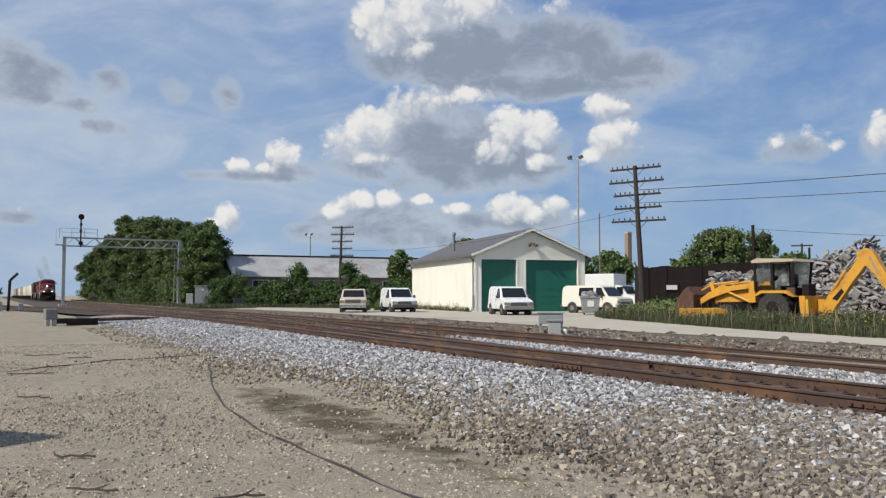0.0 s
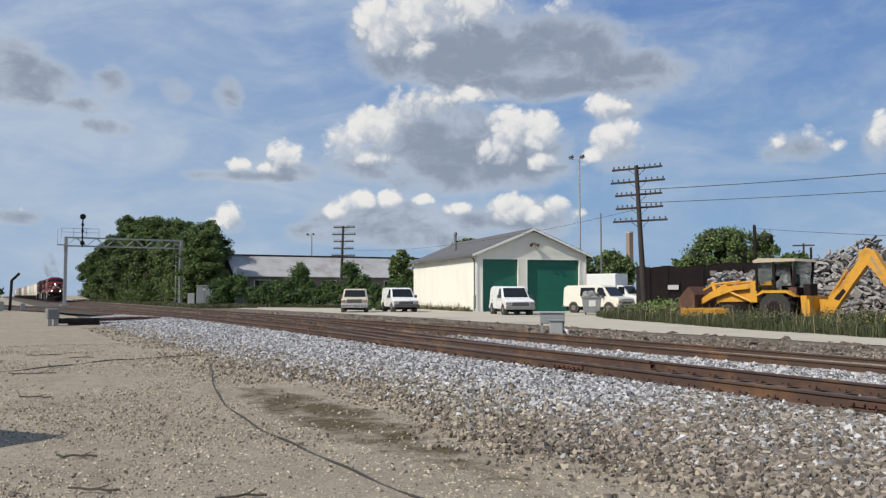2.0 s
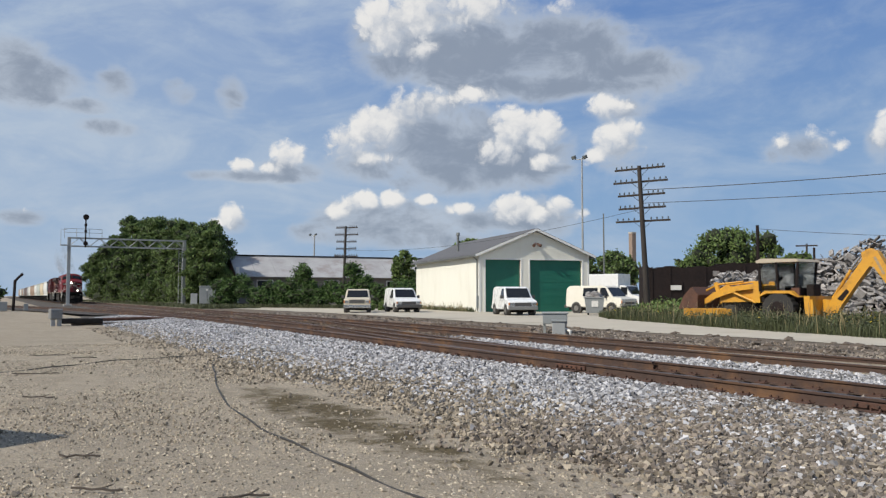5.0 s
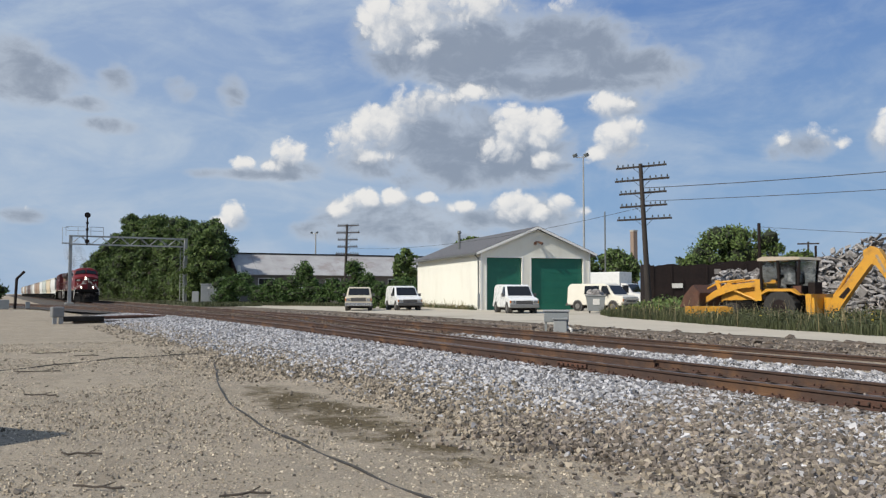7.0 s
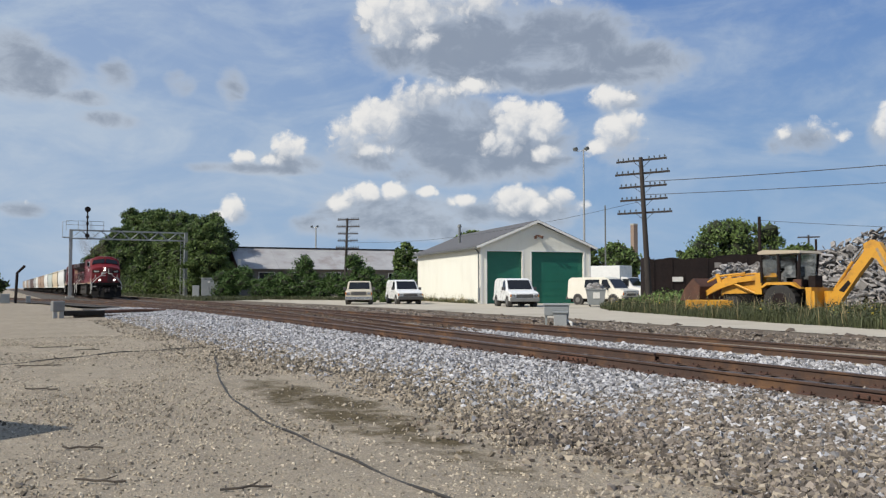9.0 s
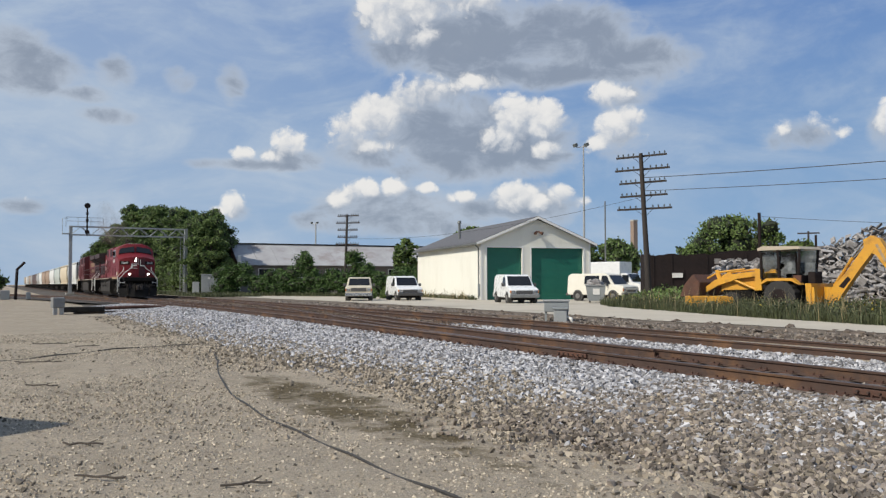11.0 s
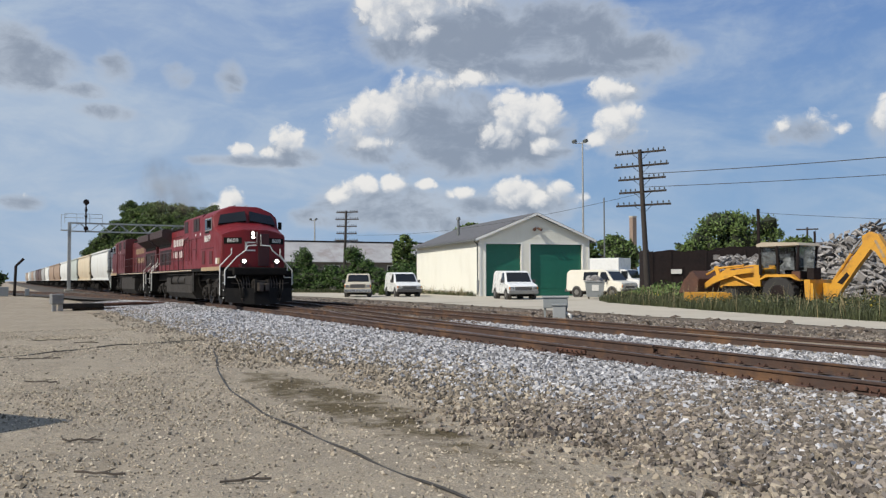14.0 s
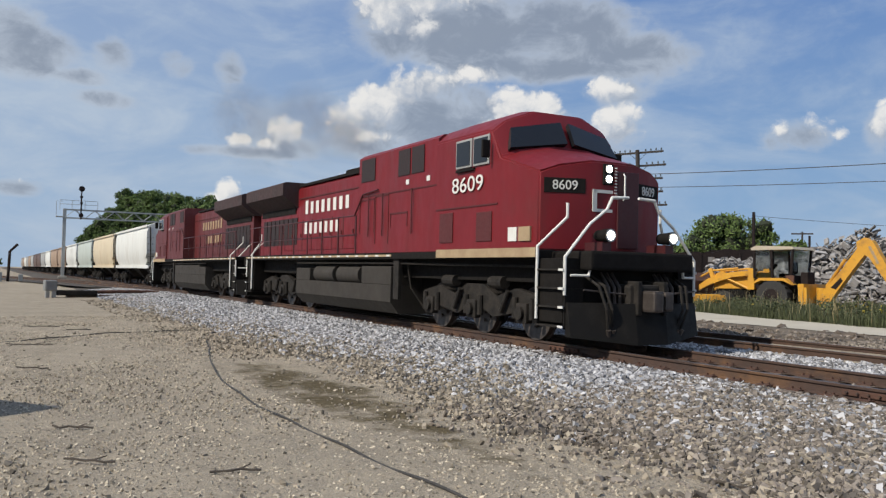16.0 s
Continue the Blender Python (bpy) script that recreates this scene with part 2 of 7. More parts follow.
def dirt_material():
    """Packed dirt: tan fines, embedded pale pebbles, darker gravelly drifts and one oily muddy hollow."""
    m = bpy.data.materials.new("packed_dirt_gravel")
    m.use_nodes = True
    nt = m.node_tree
    nd, ln = nt.nodes, nt.links
    p = nd["Principled BSDF"]
    p.inputs["Roughness"].default_value, p.inputs["Specular IOR Level"].default_value = 0.95, 0.2
    pos = nd.new("ShaderNodeNewGeometry").outputs["Position"]

    def tex(scale, detail=6.0, rough=0.62, stretch=(1, 1, 1)):
        mp = nd.new("ShaderNodeMapping")
        mp.inputs["Scale"].default_value = stretch
        ln.new(pos, mp.inputs[0])
        t = nd.new("ShaderNodeTexNoise")
        t.inputs["Scale"].default_value, t.inputs["Detail"].default_value, t.inputs["Roughness"].default_value = scale, detail, rough
        ln.new(mp.outputs[0], t.inputs["Vector"])
        return t.outputs[0]

    def rng(v, a, b, lo=0.0, hi=1.0):
        o = nd.new("ShaderNodeMapRange")
        ln.new(v, o.inputs[0])
        for i, q in enumerate((a, b, lo, hi)):
            o.inputs[i + 1].default_value = q
        return o.outputs[0]

    def mix(f, a, b):
        o = nd.new("ShaderNodeMix")
        o.data_type = "RGBA"
        for sock, v in ((o.inputs[0], f), (o.inputs[6], a), (o.inputs[7], b)):
            if isinstance(v, (int, float)):
                sock.default_value = v
            elif isinstance(v, tuple):
                sock.default_value = (*v, 1)
            else:
                ln.new(v, sock)
        return o.outputs[2]

    def op(kind, a, b):
        o = nd.new("ShaderNodeMath")
        o.operation = kind
        for i, v in enumerate((a, b)):
            if isinstance(v, (int, float)):
                o.inputs[i].default_value = v
            else:
                ln.new(v, o.inputs[i])
        return o.outputs[0]

    col = mix(rng(tex(0.45), 0.35, 0.65), (0.43, 0.36, 0.265), (0.325, 0.272, 0.20))
    col = mix(rng(tex(2.2, 7), 0.42, 0.68, 0, 0.7), col, (0.235, 0.20, 0.155))
    col = mix(rng(tex(26.0, 5, 0.72), 0.40, 0.66, 0, 0.55), col, (0.17, 0.142, 0.108))
    col = mix(rng(tex(60.0, 3, 0.7), 0.50, 0.70, 0, 0.6), col, (0.52, 0.455, 0.35))
    col = mix(rng(tex(0.6, 6, 0.7, (1, 3.0, 1)), 0.55, 0.68, 0, 0.55), col, (0.20, 0.165, 0.12))
    cells = []
    for scale, amount in ((38.0, 0.75), (85.0, 0.6)):
        vo = nd.new("ShaderNodeTexVoronoi")
        vo.inputs["Scale"].default_value = scale
        ln.new(pos, vo.inputs["Vector"])
        bw = nd.new("ShaderNodeSeparateColor")
        ln.new(vo.outputs["Color"], bw.inputs[0])
        pick = op("MULTIPLY", rng(bw.outputs[0], 0.62, 0.70), rng(vo.outputs["Distance"], 0.42, 0.30))
        tone = mix(bw.outputs[1], (0.20, 0.175, 0.15), (0.55, 0.50, 0.42))
        col = mix(op("MULTIPLY", pick, amount), col, tone)
        cells.append(pick)
    # muddy hollow beside the ballast
    sp = nd.new("ShaderNodeSeparateXYZ")
    ln.new(pos, sp.inputs[0])
    dx = op("DIVIDE", op("ADD", sp.outputs[0], 10.4), 4.7)
    dy = op("DIVIDE", op("SUBTRACT", sp.outputs[1], 4.0), 0.74)
    d2 = op("ADD", op("MULTIPLY", dx, dx), op("MULTIPLY", dy, dy))
    mud = rng(op("ADD", d2, op("MULTIPLY", tex(1.7, 9, 0.74), 4.4)), 3.05, 2.3)
    col = mix(op("MULTIPLY", mud, 0.92), col, mix(rng(tex(9.0), 0.4, 0.65), (0.062, 0.046, 0.020), (0.125, 0.094, 0.046)))
    ln.new(col, p.inputs["Base Color"])
    b = nd.new("ShaderNodeBump")
    b.inputs["Strength"].default_value, b.inputs["Distance"].default_value = 0.9, 0.03
    ln.new(op("ADD", op("ADD", tex(16.0, 6, 0.7), op("MULTIPLY", cells[0], 0.5)), op("MULTIPLY", cells[1], 0.25)), b.inputs["Height"])
    ln.new(b.outputs[0], p.inputs["Normal"])
    return m


M_DIRT = dirt_material()
# fines kept dark: the shade deep between the stones is in this colour
M_BALLAST_BED = mat("ballast_fines_gap_shade", (0.13, 0.115, 0.10), (0.07, 0.062, 0.055), 14, 0.8, 0.95, bump=1.0, bump_scale=22, world_space=True, spec=0.2)
M_STONE = mat("ballast_stone", (0.215, 0.185, 0.155), (0.145, 0.122, 0.102), 5, 0.5, 0.9, bump=0.3, island=0.6, stain=(0.22, 0.17, 0.12), stain_amount=0.6, stain_scale=0.35, world_space=True, spec=0.25)
M_ROAD = mat("pale_gravel_road", (0.50, 0.455, 0.37), (0.42, 0.375, 0.30), 0.5, 0.7, 0.95, bump=0.5, bump_scale=18, stain=(0.27, 0.24, 0.19), stain_amount=0.5, stain_scale=0.2, world_space=True, spec=0.2)
M_TIE = mat("creosoted_tie", (0.085, 0.058, 0.042), (0.15, 0.115, 0.09), 5, 0.8, 0.9, bump=0.6, bump_scale=30, spread=0.35, stretch=(6, 1, 6))
M_RAIL = mat("rusty_rail_steel", (0.085, 0.044, 0.027), (0.050, 0.031, 0.024), 3, 0.8, 0.8, bump=0.3, bump_scale=80, stain=(0.17, 0.085, 0.035), stain_amount=0.7, stain_scale=0.8)
M_RAILTOP = mat("worn_rail_head", (0.17, 0.135, 0.12), (0.10, 0.07, 0.055), 2, 0.7, 0.42, metal=0.75, stretch=(0.3, 4, 1))
M_RED = mat("locomotive_red", (0.185, 0.008, 0.012), (0.13, 0.008, 0.011), 1.4, 0.6, 0.48, bump=0.06, bump_scale=10, stain=(0.11, 0.018, 0.016), stain_amount=0.55, stain_scale=1.6, stretch=(1, 1, 0.35), spec=0.35)
M_RED2 = mat("faded_red", (0.125, 0.012, 0.013), (0.08, 0.012, 0.012), 1.6, 0.7, 0.55, stain=(0.10, 0.03, 0.025), stain_amount=0.6, stain_scale=1.2, stretch=(1, 1, 0.3))
M_BLACK = mat("grimy_black", (0.006, 0.0055, 0.005), (0.013, 0.011, 0.0095), 3, 0.8, 0.8, bump=0.2, bump_scale=20, spec=0.15)
M_GRIME = mat("grimy_truck_steel", (0.042, 0.034, 0.027), (0.011, 0.0095, 0.008), 5, 0.8, 0.8, bump=0.4, bump_scale=25, spec=0.3)
M_GLASS = mat("dark_glass", (0.009, 0.010, 0.012), (0.015, 0.017, 0.02), 1, 0.4, 0.08, spec=0.4)
M_WHITEPAINT = mat("white_paint", (0.72, 0.71, 0.67), (0.55, 0.53, 0.48), 4, 0.5, 0.6)
M_STEELPALE = mat("galvanised_steel", (0.42, 0.42, 0.40), (0.30, 0.30, 0.29), 4, 0.6, 0.55, metal=0.35)
M_LAMP = mat("lit_lamp", (1.0, 0.9, 0.72), (1.0, 0.9, 0.72), 1, 0, 0.3, emit=16.0)


# ---- mesh helpers ----
def part(name, bm, material, parent=None, label="", smooth=False):
    me = bpy.data.meshes.new(name)
    bm.normal_update()
    bm.to_mesh(me)
    bm.free()
    me.materials.append(material)
    if smooth:
        me.shade_smooth()
        me.set_sharp_from_angle(angle=radians(35))
    ob = new(name, me)
    if parent:
        ob.parent = parent
    if label:
        tagged(ob, label)
    return ob


def thing(name, m, label, category, group="", kind=""):
    ob = new(name)
    ob.empty_display_size = 0.2
    ob.matrix_basis = m
    return tagged(ob, label, category, group, kind)


def box(bm, x0, x1, y0, y1, z0, z1, bevel=0.0, m=None):
    vs = [bm.verts.new((x, y, z)) for z in (z0, z1) for x, y in ((x0, y0), (x1, y0), (x1, y1), (x0, y1))]
    fs = [bm.faces.new([vs[i] for i in f]) for f in ((3, 2, 1, 0), (4, 5, 6, 7), (0, 1, 5, 4), (1, 2, 6, 5), (2, 3, 7, 6), (3, 0, 4, 7))]
    if m is not None:
        for v in vs:
            v.co = m @ v.co
    if bevel:
        bmesh.ops.bevel(bm, geom=list({e for f in fs for e in f.edges}), offset=bevel, segments=2, affect="EDGES", profile=0.6)
    return bm


def cyl(bm, p0, p1, r0, r1=None, n=12, caps=True):
    p0, p1 = Vector(p0), Vector(p1)
    r1 = r0 if r1 is None else r1
    q = (p1 - p0).to_track_quat("Z", "Y")
    rings = []
    for p, r in ((p0, r0), (p1, r1)):
        rings.append([bm.verts.new(p + q @ Vector((r * math.cos(2 * math.pi * i / n), r * math.sin(2 * math.pi * i / n), 0))) for i in range(n)])
    for i in range(n):
        j = (i + 1) % n
        bm.faces.new((rings[0][i], rings[0][j], rings[1][j], rings[1][i]))
    if caps:
        bm.faces.new(rings[0][::-1])
        bm.faces.new(rings[1])
    return bm


def pipe(bm, pts, r, n=8):
    """One continuous tube through the points."""
    pts = [Vector(p) for p in pts]
    rings = []
    q0 = (pts[1] - pts[0]).to_track_quat("Z", "Y")
    last = (pts[1] - pts[0]).normalized()
    for i, p in enumerate(pts):
        d = (pts[min(i + 1, len(pts) - 1)] - pts[max(i - 1, 0)]).normalized()
        q0 = last.rotation_difference(d) @ q0
        last = d
        a = (pts[i] - pts[max(i - 1, 0)]).normalized() if i else d
        k = 1.0 / max(0.6, a.dot(d) if i else 1.0)
        rings.append([bm.verts.new(p + q0 @ Vector((k * r * math.cos(math.tau * j / n), k * r * math.sin(math.tau * j / n), 0))) for j in range(n)])
    for u, v in zip(rings, rings[1:]):
        for j in range(n):
            bm.faces.new((u[j], u[(j + 1) % n], v[(j + 1) % n], v[j]))
    bm.faces.new(rings[0][::-1])
    bm.faces.new(rings[-1])
    return bm


def prism(bm, profile, a0, a1, axis="x"):
    """A closed outline drawn out from a0 to a1 along an axis; the outline is in the other two axes, in order."""
    def at(u, v, a):
        return (a, u, v) if axis == "x" else ((u, a, v) if axis == "y" else (u, v, a))
    lo = [bm.verts.new(at(u, v, a0)) for u, v in profile]
    hi = [bm.verts.new(at(u, v, a1)) for u, v in profile]
    fs = [bm.faces.new(lo), bm.faces.new(hi[::-1])]
    for i in range(len(profile)):
        j = (i + 1) % len(profile)
        fs.append(bm.faces.new((lo[i], hi[i], hi[j], lo[j])))
    bmesh.ops.recalc_face_normals(bm, faces=fs)
    return bm


def B():
    return bmesh.new()


def raw_mesh(name, verts, faces, material, parent=None):
    me = bpy.data.meshes.new(name)
    me.from_pydata(verts, [], faces)
    me.materials.append(material)
    ob = new(name, me)
    if parent:
        ob.parent = parent
    return ob


def lump_mesh(name, centres, sizes, material, seed=1, base=None, parent=None, flat=0.7):
    """Many small uneven lumps joined in one mesh."""
    rs = np.random.RandomState(seed)
    g = (1 + 5 ** 0.5) / 2
    ico = np.array([(-1, g, 0), (1, g, 0), (-1, -g, 0), (1, -g, 0), (0, -1, g), (0, 1, g), (0, -1, -g), (0, 1, -g), (g, 0, -1), (g, 0, 1), (-g, 0, -1), (-g, 0, 1)], float) / 1.9
    tri = np.array([(0, 11, 5), (0, 5, 1), (0, 1, 7), (0, 7, 10), (0, 10, 11), (1, 5, 9), (5, 11, 4), (11, 10, 2), (10, 7, 6), (7, 1, 8), (3, 9, 4), (3, 4, 2), (3, 2, 6), (3, 6, 8), (3, 8, 9), (4, 9, 5), (2, 4, 11), (6, 2, 10), (8, 6, 7), (9, 8, 1)])
    c, s = np.asarray(centres, float), np.asarray(sizes, float)
    k = len(c)
    v = ico[None] * rs.uniform(0.6, 1.25, (k, 12, 1)) * s[:, None, None]
    v = v * np.stack([rs.uniform(0.75, 1.35, k), rs.uniform(0.75, 1.35, k), np.full(k, flat)], 1)[:, None]
    a = rs.uniform(0, 6.28, k)
    ca, sa = np.cos(a)[:, None], np.sin(a)[:, None]
    tilt = rs.uniform(-0.6, 0.6, k)
    ct, st = np.cos(tilt)[:, None], np.sin(tilt)[:, None]
    yy, zz = v[..., 1] * ct - v[..., 2] * st, v[..., 1] * st + v[..., 2] * ct
    xx = v[..., 0]
    v = np.stack([xx * ca - yy * sa, xx * sa + yy * ca, zz], -1) + c[:, None]
    f = (tri[None] + 12 * np.arange(k)[:, None, None]).reshape(-1, 3)
    return tri_mesh(name, v.reshape(-1, 3), f, material, parent)


def stone_mesh(name, centres, sizes, material, seed=1):
    """Many angular broken stones, each a knocked-about block, joined in one mesh."""
    rs = np.random.RandomState(seed)
    cube = np.array([(x, y, z) for x in (-1, 1) for y in (-1, 1) for z in (-1, 1)], float)
    quad = np.array([(0, 1, 3, 2), (4, 6, 7, 5), (0, 4, 5, 1), (2, 3, 7, 6), (0, 2, 6, 4), (1, 5, 7, 3)])
    c, s = np.asarray(centres, float), np.asarray(sizes, float)
    k = len(c)
    v = cube[None] * rs.uniform(0.35, 1.1, (k, 8, 3)) * s[:, None, None]
    v = v * np.stack([rs.uniform(0.8, 1.5, k), rs.uniform(0.6, 1.1, k), rs.uniform(0.5, 0.95, k)], 1)[:, None]
    q = rs.normal(size=(k, 4))
    q /= np.linalg.norm(q, axis=1)[:, None]
    w, x, y, z = q.T
    r = np.stack([np.stack([1 - 2 * (y * y + z * z), 2 * (x * y - z * w), 2 * (x * z + y * w)], -1),
                  np.stack([2 * (x * y + z * w), 1 - 2 * (x * x + z * z), 2 * (y * z - x * w)], -1),
                  np.stack([2 * (x * z - y * w), 2 * (y * z + x * w), 1 - 2 * (x * x + y * y)], -1)], 1)
    v = np.einsum("kij,knj->kni", r, v) + c[:, None]
    f = (quad[None] + 8 * np.arange(k)[:, None, None]).reshape(-1, 4)
    return tri_mesh(name, v.reshape(-1, 3), f, material)


def tri_mesh(name, v, f, material, parent=None):
    me = bpy.data.meshes.new(name)
    w = f.shape[1]
    me.vertices.add(len(v))
    me.vertices.foreach_set("co", np.ascontiguousarray(v, dtype=np.float32).ravel())
    me.loops.add(f.size)
    me.loops.foreach_set("vertex_index", np.ascontiguousarray(f, dtype=np.int32).ravel())
    me.polygons.add(len(f))
    me.polygons.foreach_set("loop_start", np.arange(0, f.size, w, dtype=np.int32))
    me.update(calc_edges=True)
    me.validate()
    me.shade_flat()
    me.materials.append(material)
    ob = new(name, me)
    if parent:
        ob.parent = parent
    return ob


def leaf_mesh(name, centres, size, material, seed=1, parent=None, droop=0.4):
    """Many small bent leaf blades, each two joined triangles pairs, at the given centres."""
    rs = np.random.RandomState(seed)
    c = np.asarray(centres, float)
    k = len(c)
    d = rs.normal(size=(k, 3))
    d[:, 2] -= droop
    d /= np.linalg.norm(d, axis=1)[:, None]
    e = np.cross(d, rs.normal(size=(k, 3)))
    e /= np.linalg.norm(e, axis=1)[:, None]
    s = (size * rs.uniform(0.6, 1.4, k))[:, None]
    nrm = np.cross(d, e)
    v = np.stack([c - d * s, c + e * s * 0.55 + nrm * s * 0.2, c + d * s, c - e * s * 0.55 + nrm * s * 0.2], 1).reshape(-1, 3)
    i = 4 * np.arange(k)[:, None]
    f = np.concatenate([i + np.array([[0, 1, 2]]), i + np.array([[0, 2, 3]])])
    return tri_mesh(name, v, f, material, parent)
# ---- ground and tracks ----
def ground_z(x, y):
    """Height of the natural ground: low by the camera, level with the yard beyond the tracks."""
    if y < 5.0:
        z = -0.45
    elif y > 17.0:
        z = -0.15
    else:
        k = (y - 5.0) / 12.0
        z = -0.45 + 0.30 * min(1.0, k)
    if x < -45 and y < 5:
        z += 0.15 * min(1.0, (-45 - x) / 60.0)
    return z


def build_ground():
    xs = [-3000, -1200, -600, -300] + list(np.arange(-200, 12, 0.8)) + [40, 200, 1000, 3000]
    ys = [-3000, -1000, -200, -60, -20] + list(np.arange(-10, 24, 0.8)) + [30, 40, 60, 100, 200, 600, 1200, 3000]
    v = []
    for y in ys:
        for x in xs:
            d = 0.035 * noise.noise((x * 0.35, y * 0.35, 0)) + 0.012 * noise.noise((x * 1.7, y * 1.7, 3)) if -12 < y < 6 and x > -90 else 0.0
            v.append((x, y, ground_z(x, y) + d))
    nx = len(xs)
    f = [(j * nx + i, j * nx + i + 1, (j + 1) * nx + i + 1, (j + 1) * nx + i) for j in range(len(ys) - 1) for i in range(nx - 1)]
    ob = raw_mesh("ground", v, f, M_DIRT)
    ob.data.shade_smooth()
    return tagged(ob, "bare packed dirt and fine gravel ground", "ground", kind="structure")


build_ground()

TRACK1, TRACK2 = 10.30, 14.60


def grade(x):
    """The line falls a little towards the near end."""
    return -0.085 * min(1.2, max(0.0, (x + 30.0) / 19.0))



def ballast_height(x, y):
    """The ballast bed's top: shoulders at both sides, level between the tracks."""
    pts = ((4.6, -0.55), (5.6, -0.42), (8.3, -0.20), (8.9, -0.185), (9.6, -0.21), (11.1, -0.21), (11.5, -0.17), (13.4, -0.17), (13.9, -0.2), (15.2, -0.2), (16.3, -0.17), (17.2, -0.24), (18.2, -0.4))
    for (a, za), (b, zb) in zip(pts, pts[1:]):
        if a <= y <= b:
            return za + (zb - za) * (y - a) / (b - a) + grade(x) * min(1.0, max(0.0, (y - 5.6) / 2.7))
    return -0.5


def build_ballast():
    xs = list(np.arange(-60, 14, 0.5))
    xs = [-900, -500, -300, -200, -150, -120, -100, -80, -70] + xs + [40, 100, 300]
    ys = list(np.arange(4.6, 18.3, 0.4))
    v = [(x, y + 0.25 * noise.noise((x * 0.22, 1.0, 5.0)) * (1 if y < 8 else 0), ballast_height(x, y) + 0.02 * noise.noise((x * 0.9, y * 0.9, 7))) for y in ys for x in xs]
    nx = len(xs)
    f = [(j * nx + i, j * nx + i + 1, (j + 1) * nx + i + 1, (j + 1) * nx + i) for j in range(len(ys) - 1) for i in range(nx - 1)]
    return tagged(raw_mesh("ballast", v, f, M_BALLAST_BED), "grey crushed stone ballast bed under the tracks", "ballast", kind="structure")


build_ballast()


def rail_profile():
    return [(-0.07, -0.17), (0.07, -0.17), (0.07, -0.158), (0.012, -0.14), (0.009, -0.05), (0.034, -0.035), (0.036, -0.008), (0.028, 0.0), (-0.028, 0.0), (-0.036, -0.008), (-0.034, -0.035), (-0.009, -0.05), (-0.012, -0.14), (-0.07, -0.158)]


def rail(track, pts, label=""):
    """A rail along plan points (x, y)."""
    bm = B()
    prof = rail_profile()
    rings = []
    for i, (x, y) in enumerate(pts):
        a, b = pts[max(0, i - 1)], pts[min(len(pts) - 1, i + 1)]
        d = Vector((b[0] - a[0], b[1] - a[1])).normalized()
        rings.append([bm.verts.new((x - d.y * u, y + d.x * u, w + grade(x))) for u, w in prof])
    for r0, r1 in zip(rings, rings[1:]):
        for i in range(len(prof)):
            j = (i + 1) % len(prof)
            f = bm.faces.new((r0[i], r1[i], r1[j], r0[j]))
            f.material_index = 1 if i == 7 else 0
    bm.faces.new(rings[0])
    bm.faces.new(rings[-1][::-1])
    bmesh.ops.recalc_face_normals(bm, faces=bm.faces[:])
    ob = part("rail", bm, M_RAIL, track, label)
    ob.data.materials.append(M_RAILTOP)
    return ob


def track(name, y, label):
    tr = thing(name, Matrix(), label, "railway track", kind="structure")
    xs = [-1200, -300, -100, -40, -30, -20, -10, -7.2, 0, 60, 300]
    for s in (-0.75, 0.75):
        rail(tr, [(x, y + s) for x in xs])
    return tr


near_track = track("railway_track", TRACK1, "rusty main line rails on dark wooden ties in grey ballast")
far_track = track("railway_track", TRACK2, "second pair of rusty rails beside the yard road")
# ---- train ----
def text_mesh(words, size, depth=0.006):
    cu = bpy.data.curves.new("writing", "FONT")
    cu.body, cu.size, cu.extrude, cu.align_x, cu.align_y = words, size, depth, "CENTER", "CENTER"
    tmp = bpy.data.objects.new("writing", cu)
    scene.collection.objects.link(tmp)
    bpy.context.view_layer.update()
    me = bpy.data.meshes.new_from_object(tmp.evaluated_get(bpy.context.evaluated_depsgraph_get()))
    bpy.data.objects.remove(tmp)
    return me


def writing(words, size, m, material, parent, squeeze=1.0):
    me = text_mesh(words, size)
    me.transform(m @ Matrix.Diagonal((squeeze, 1, 1, 1)))
    me.materials.clear()
    me.materials.append(material)
    ob = new("number", me)
    ob.parent = parent
    return ob


M_TRACTION = mat("oily_axle_steel", (0.12, 0.10, 0.085), (0.05, 0.04, 0.035), 6, 0.7, 0.5, metal=0.5)
M_MUDTANK = mat("dusty_black_tank", (0.024, 0.021, 0.018), (0.043, 0.037, 0.031), 1.5, 0.8, 0.8, bump=0.15, spec=0.3)
M_PLOW = mat("scraped_black_plow", (0.006, 0.0055, 0.005), (0.013, 0.0115, 0.010), 1.8, 0.7, 0.6, stain=(0.026, 0.022, 0.019), stain_amount=0.5, stain_scale=1.5, spec=0.15)
M_HANDRED = mat("dark_red_rail", (0.06, 0.008, 0.009), (0.04, 0.007, 0.008), 5, 0.5, 0.5)
M_GRILLE = mat("black_grille", (0.03, 0.012, 0.012), (0.012, 0.01, 0.01), 9, 0.6, 0.7)
M_OCHRE = mat("grimy_cream_stripe", (0.44, 0.34, 0.20), (0.28, 0.19, 0.11), 3, 0.7, 0.7)
M_BRIGHT = mat("silvered_reflector", (0.62, 0.60, 0.56), (0.45, 0.43, 0.40), 8, 0.5, 0.3, metal=0.8)
M_SEAM = mat("dark_seam", (0.09, 0.012, 0.013), (0.06, 0.01, 0.01), 5, 0.5, 0.7)

WHEELS = []


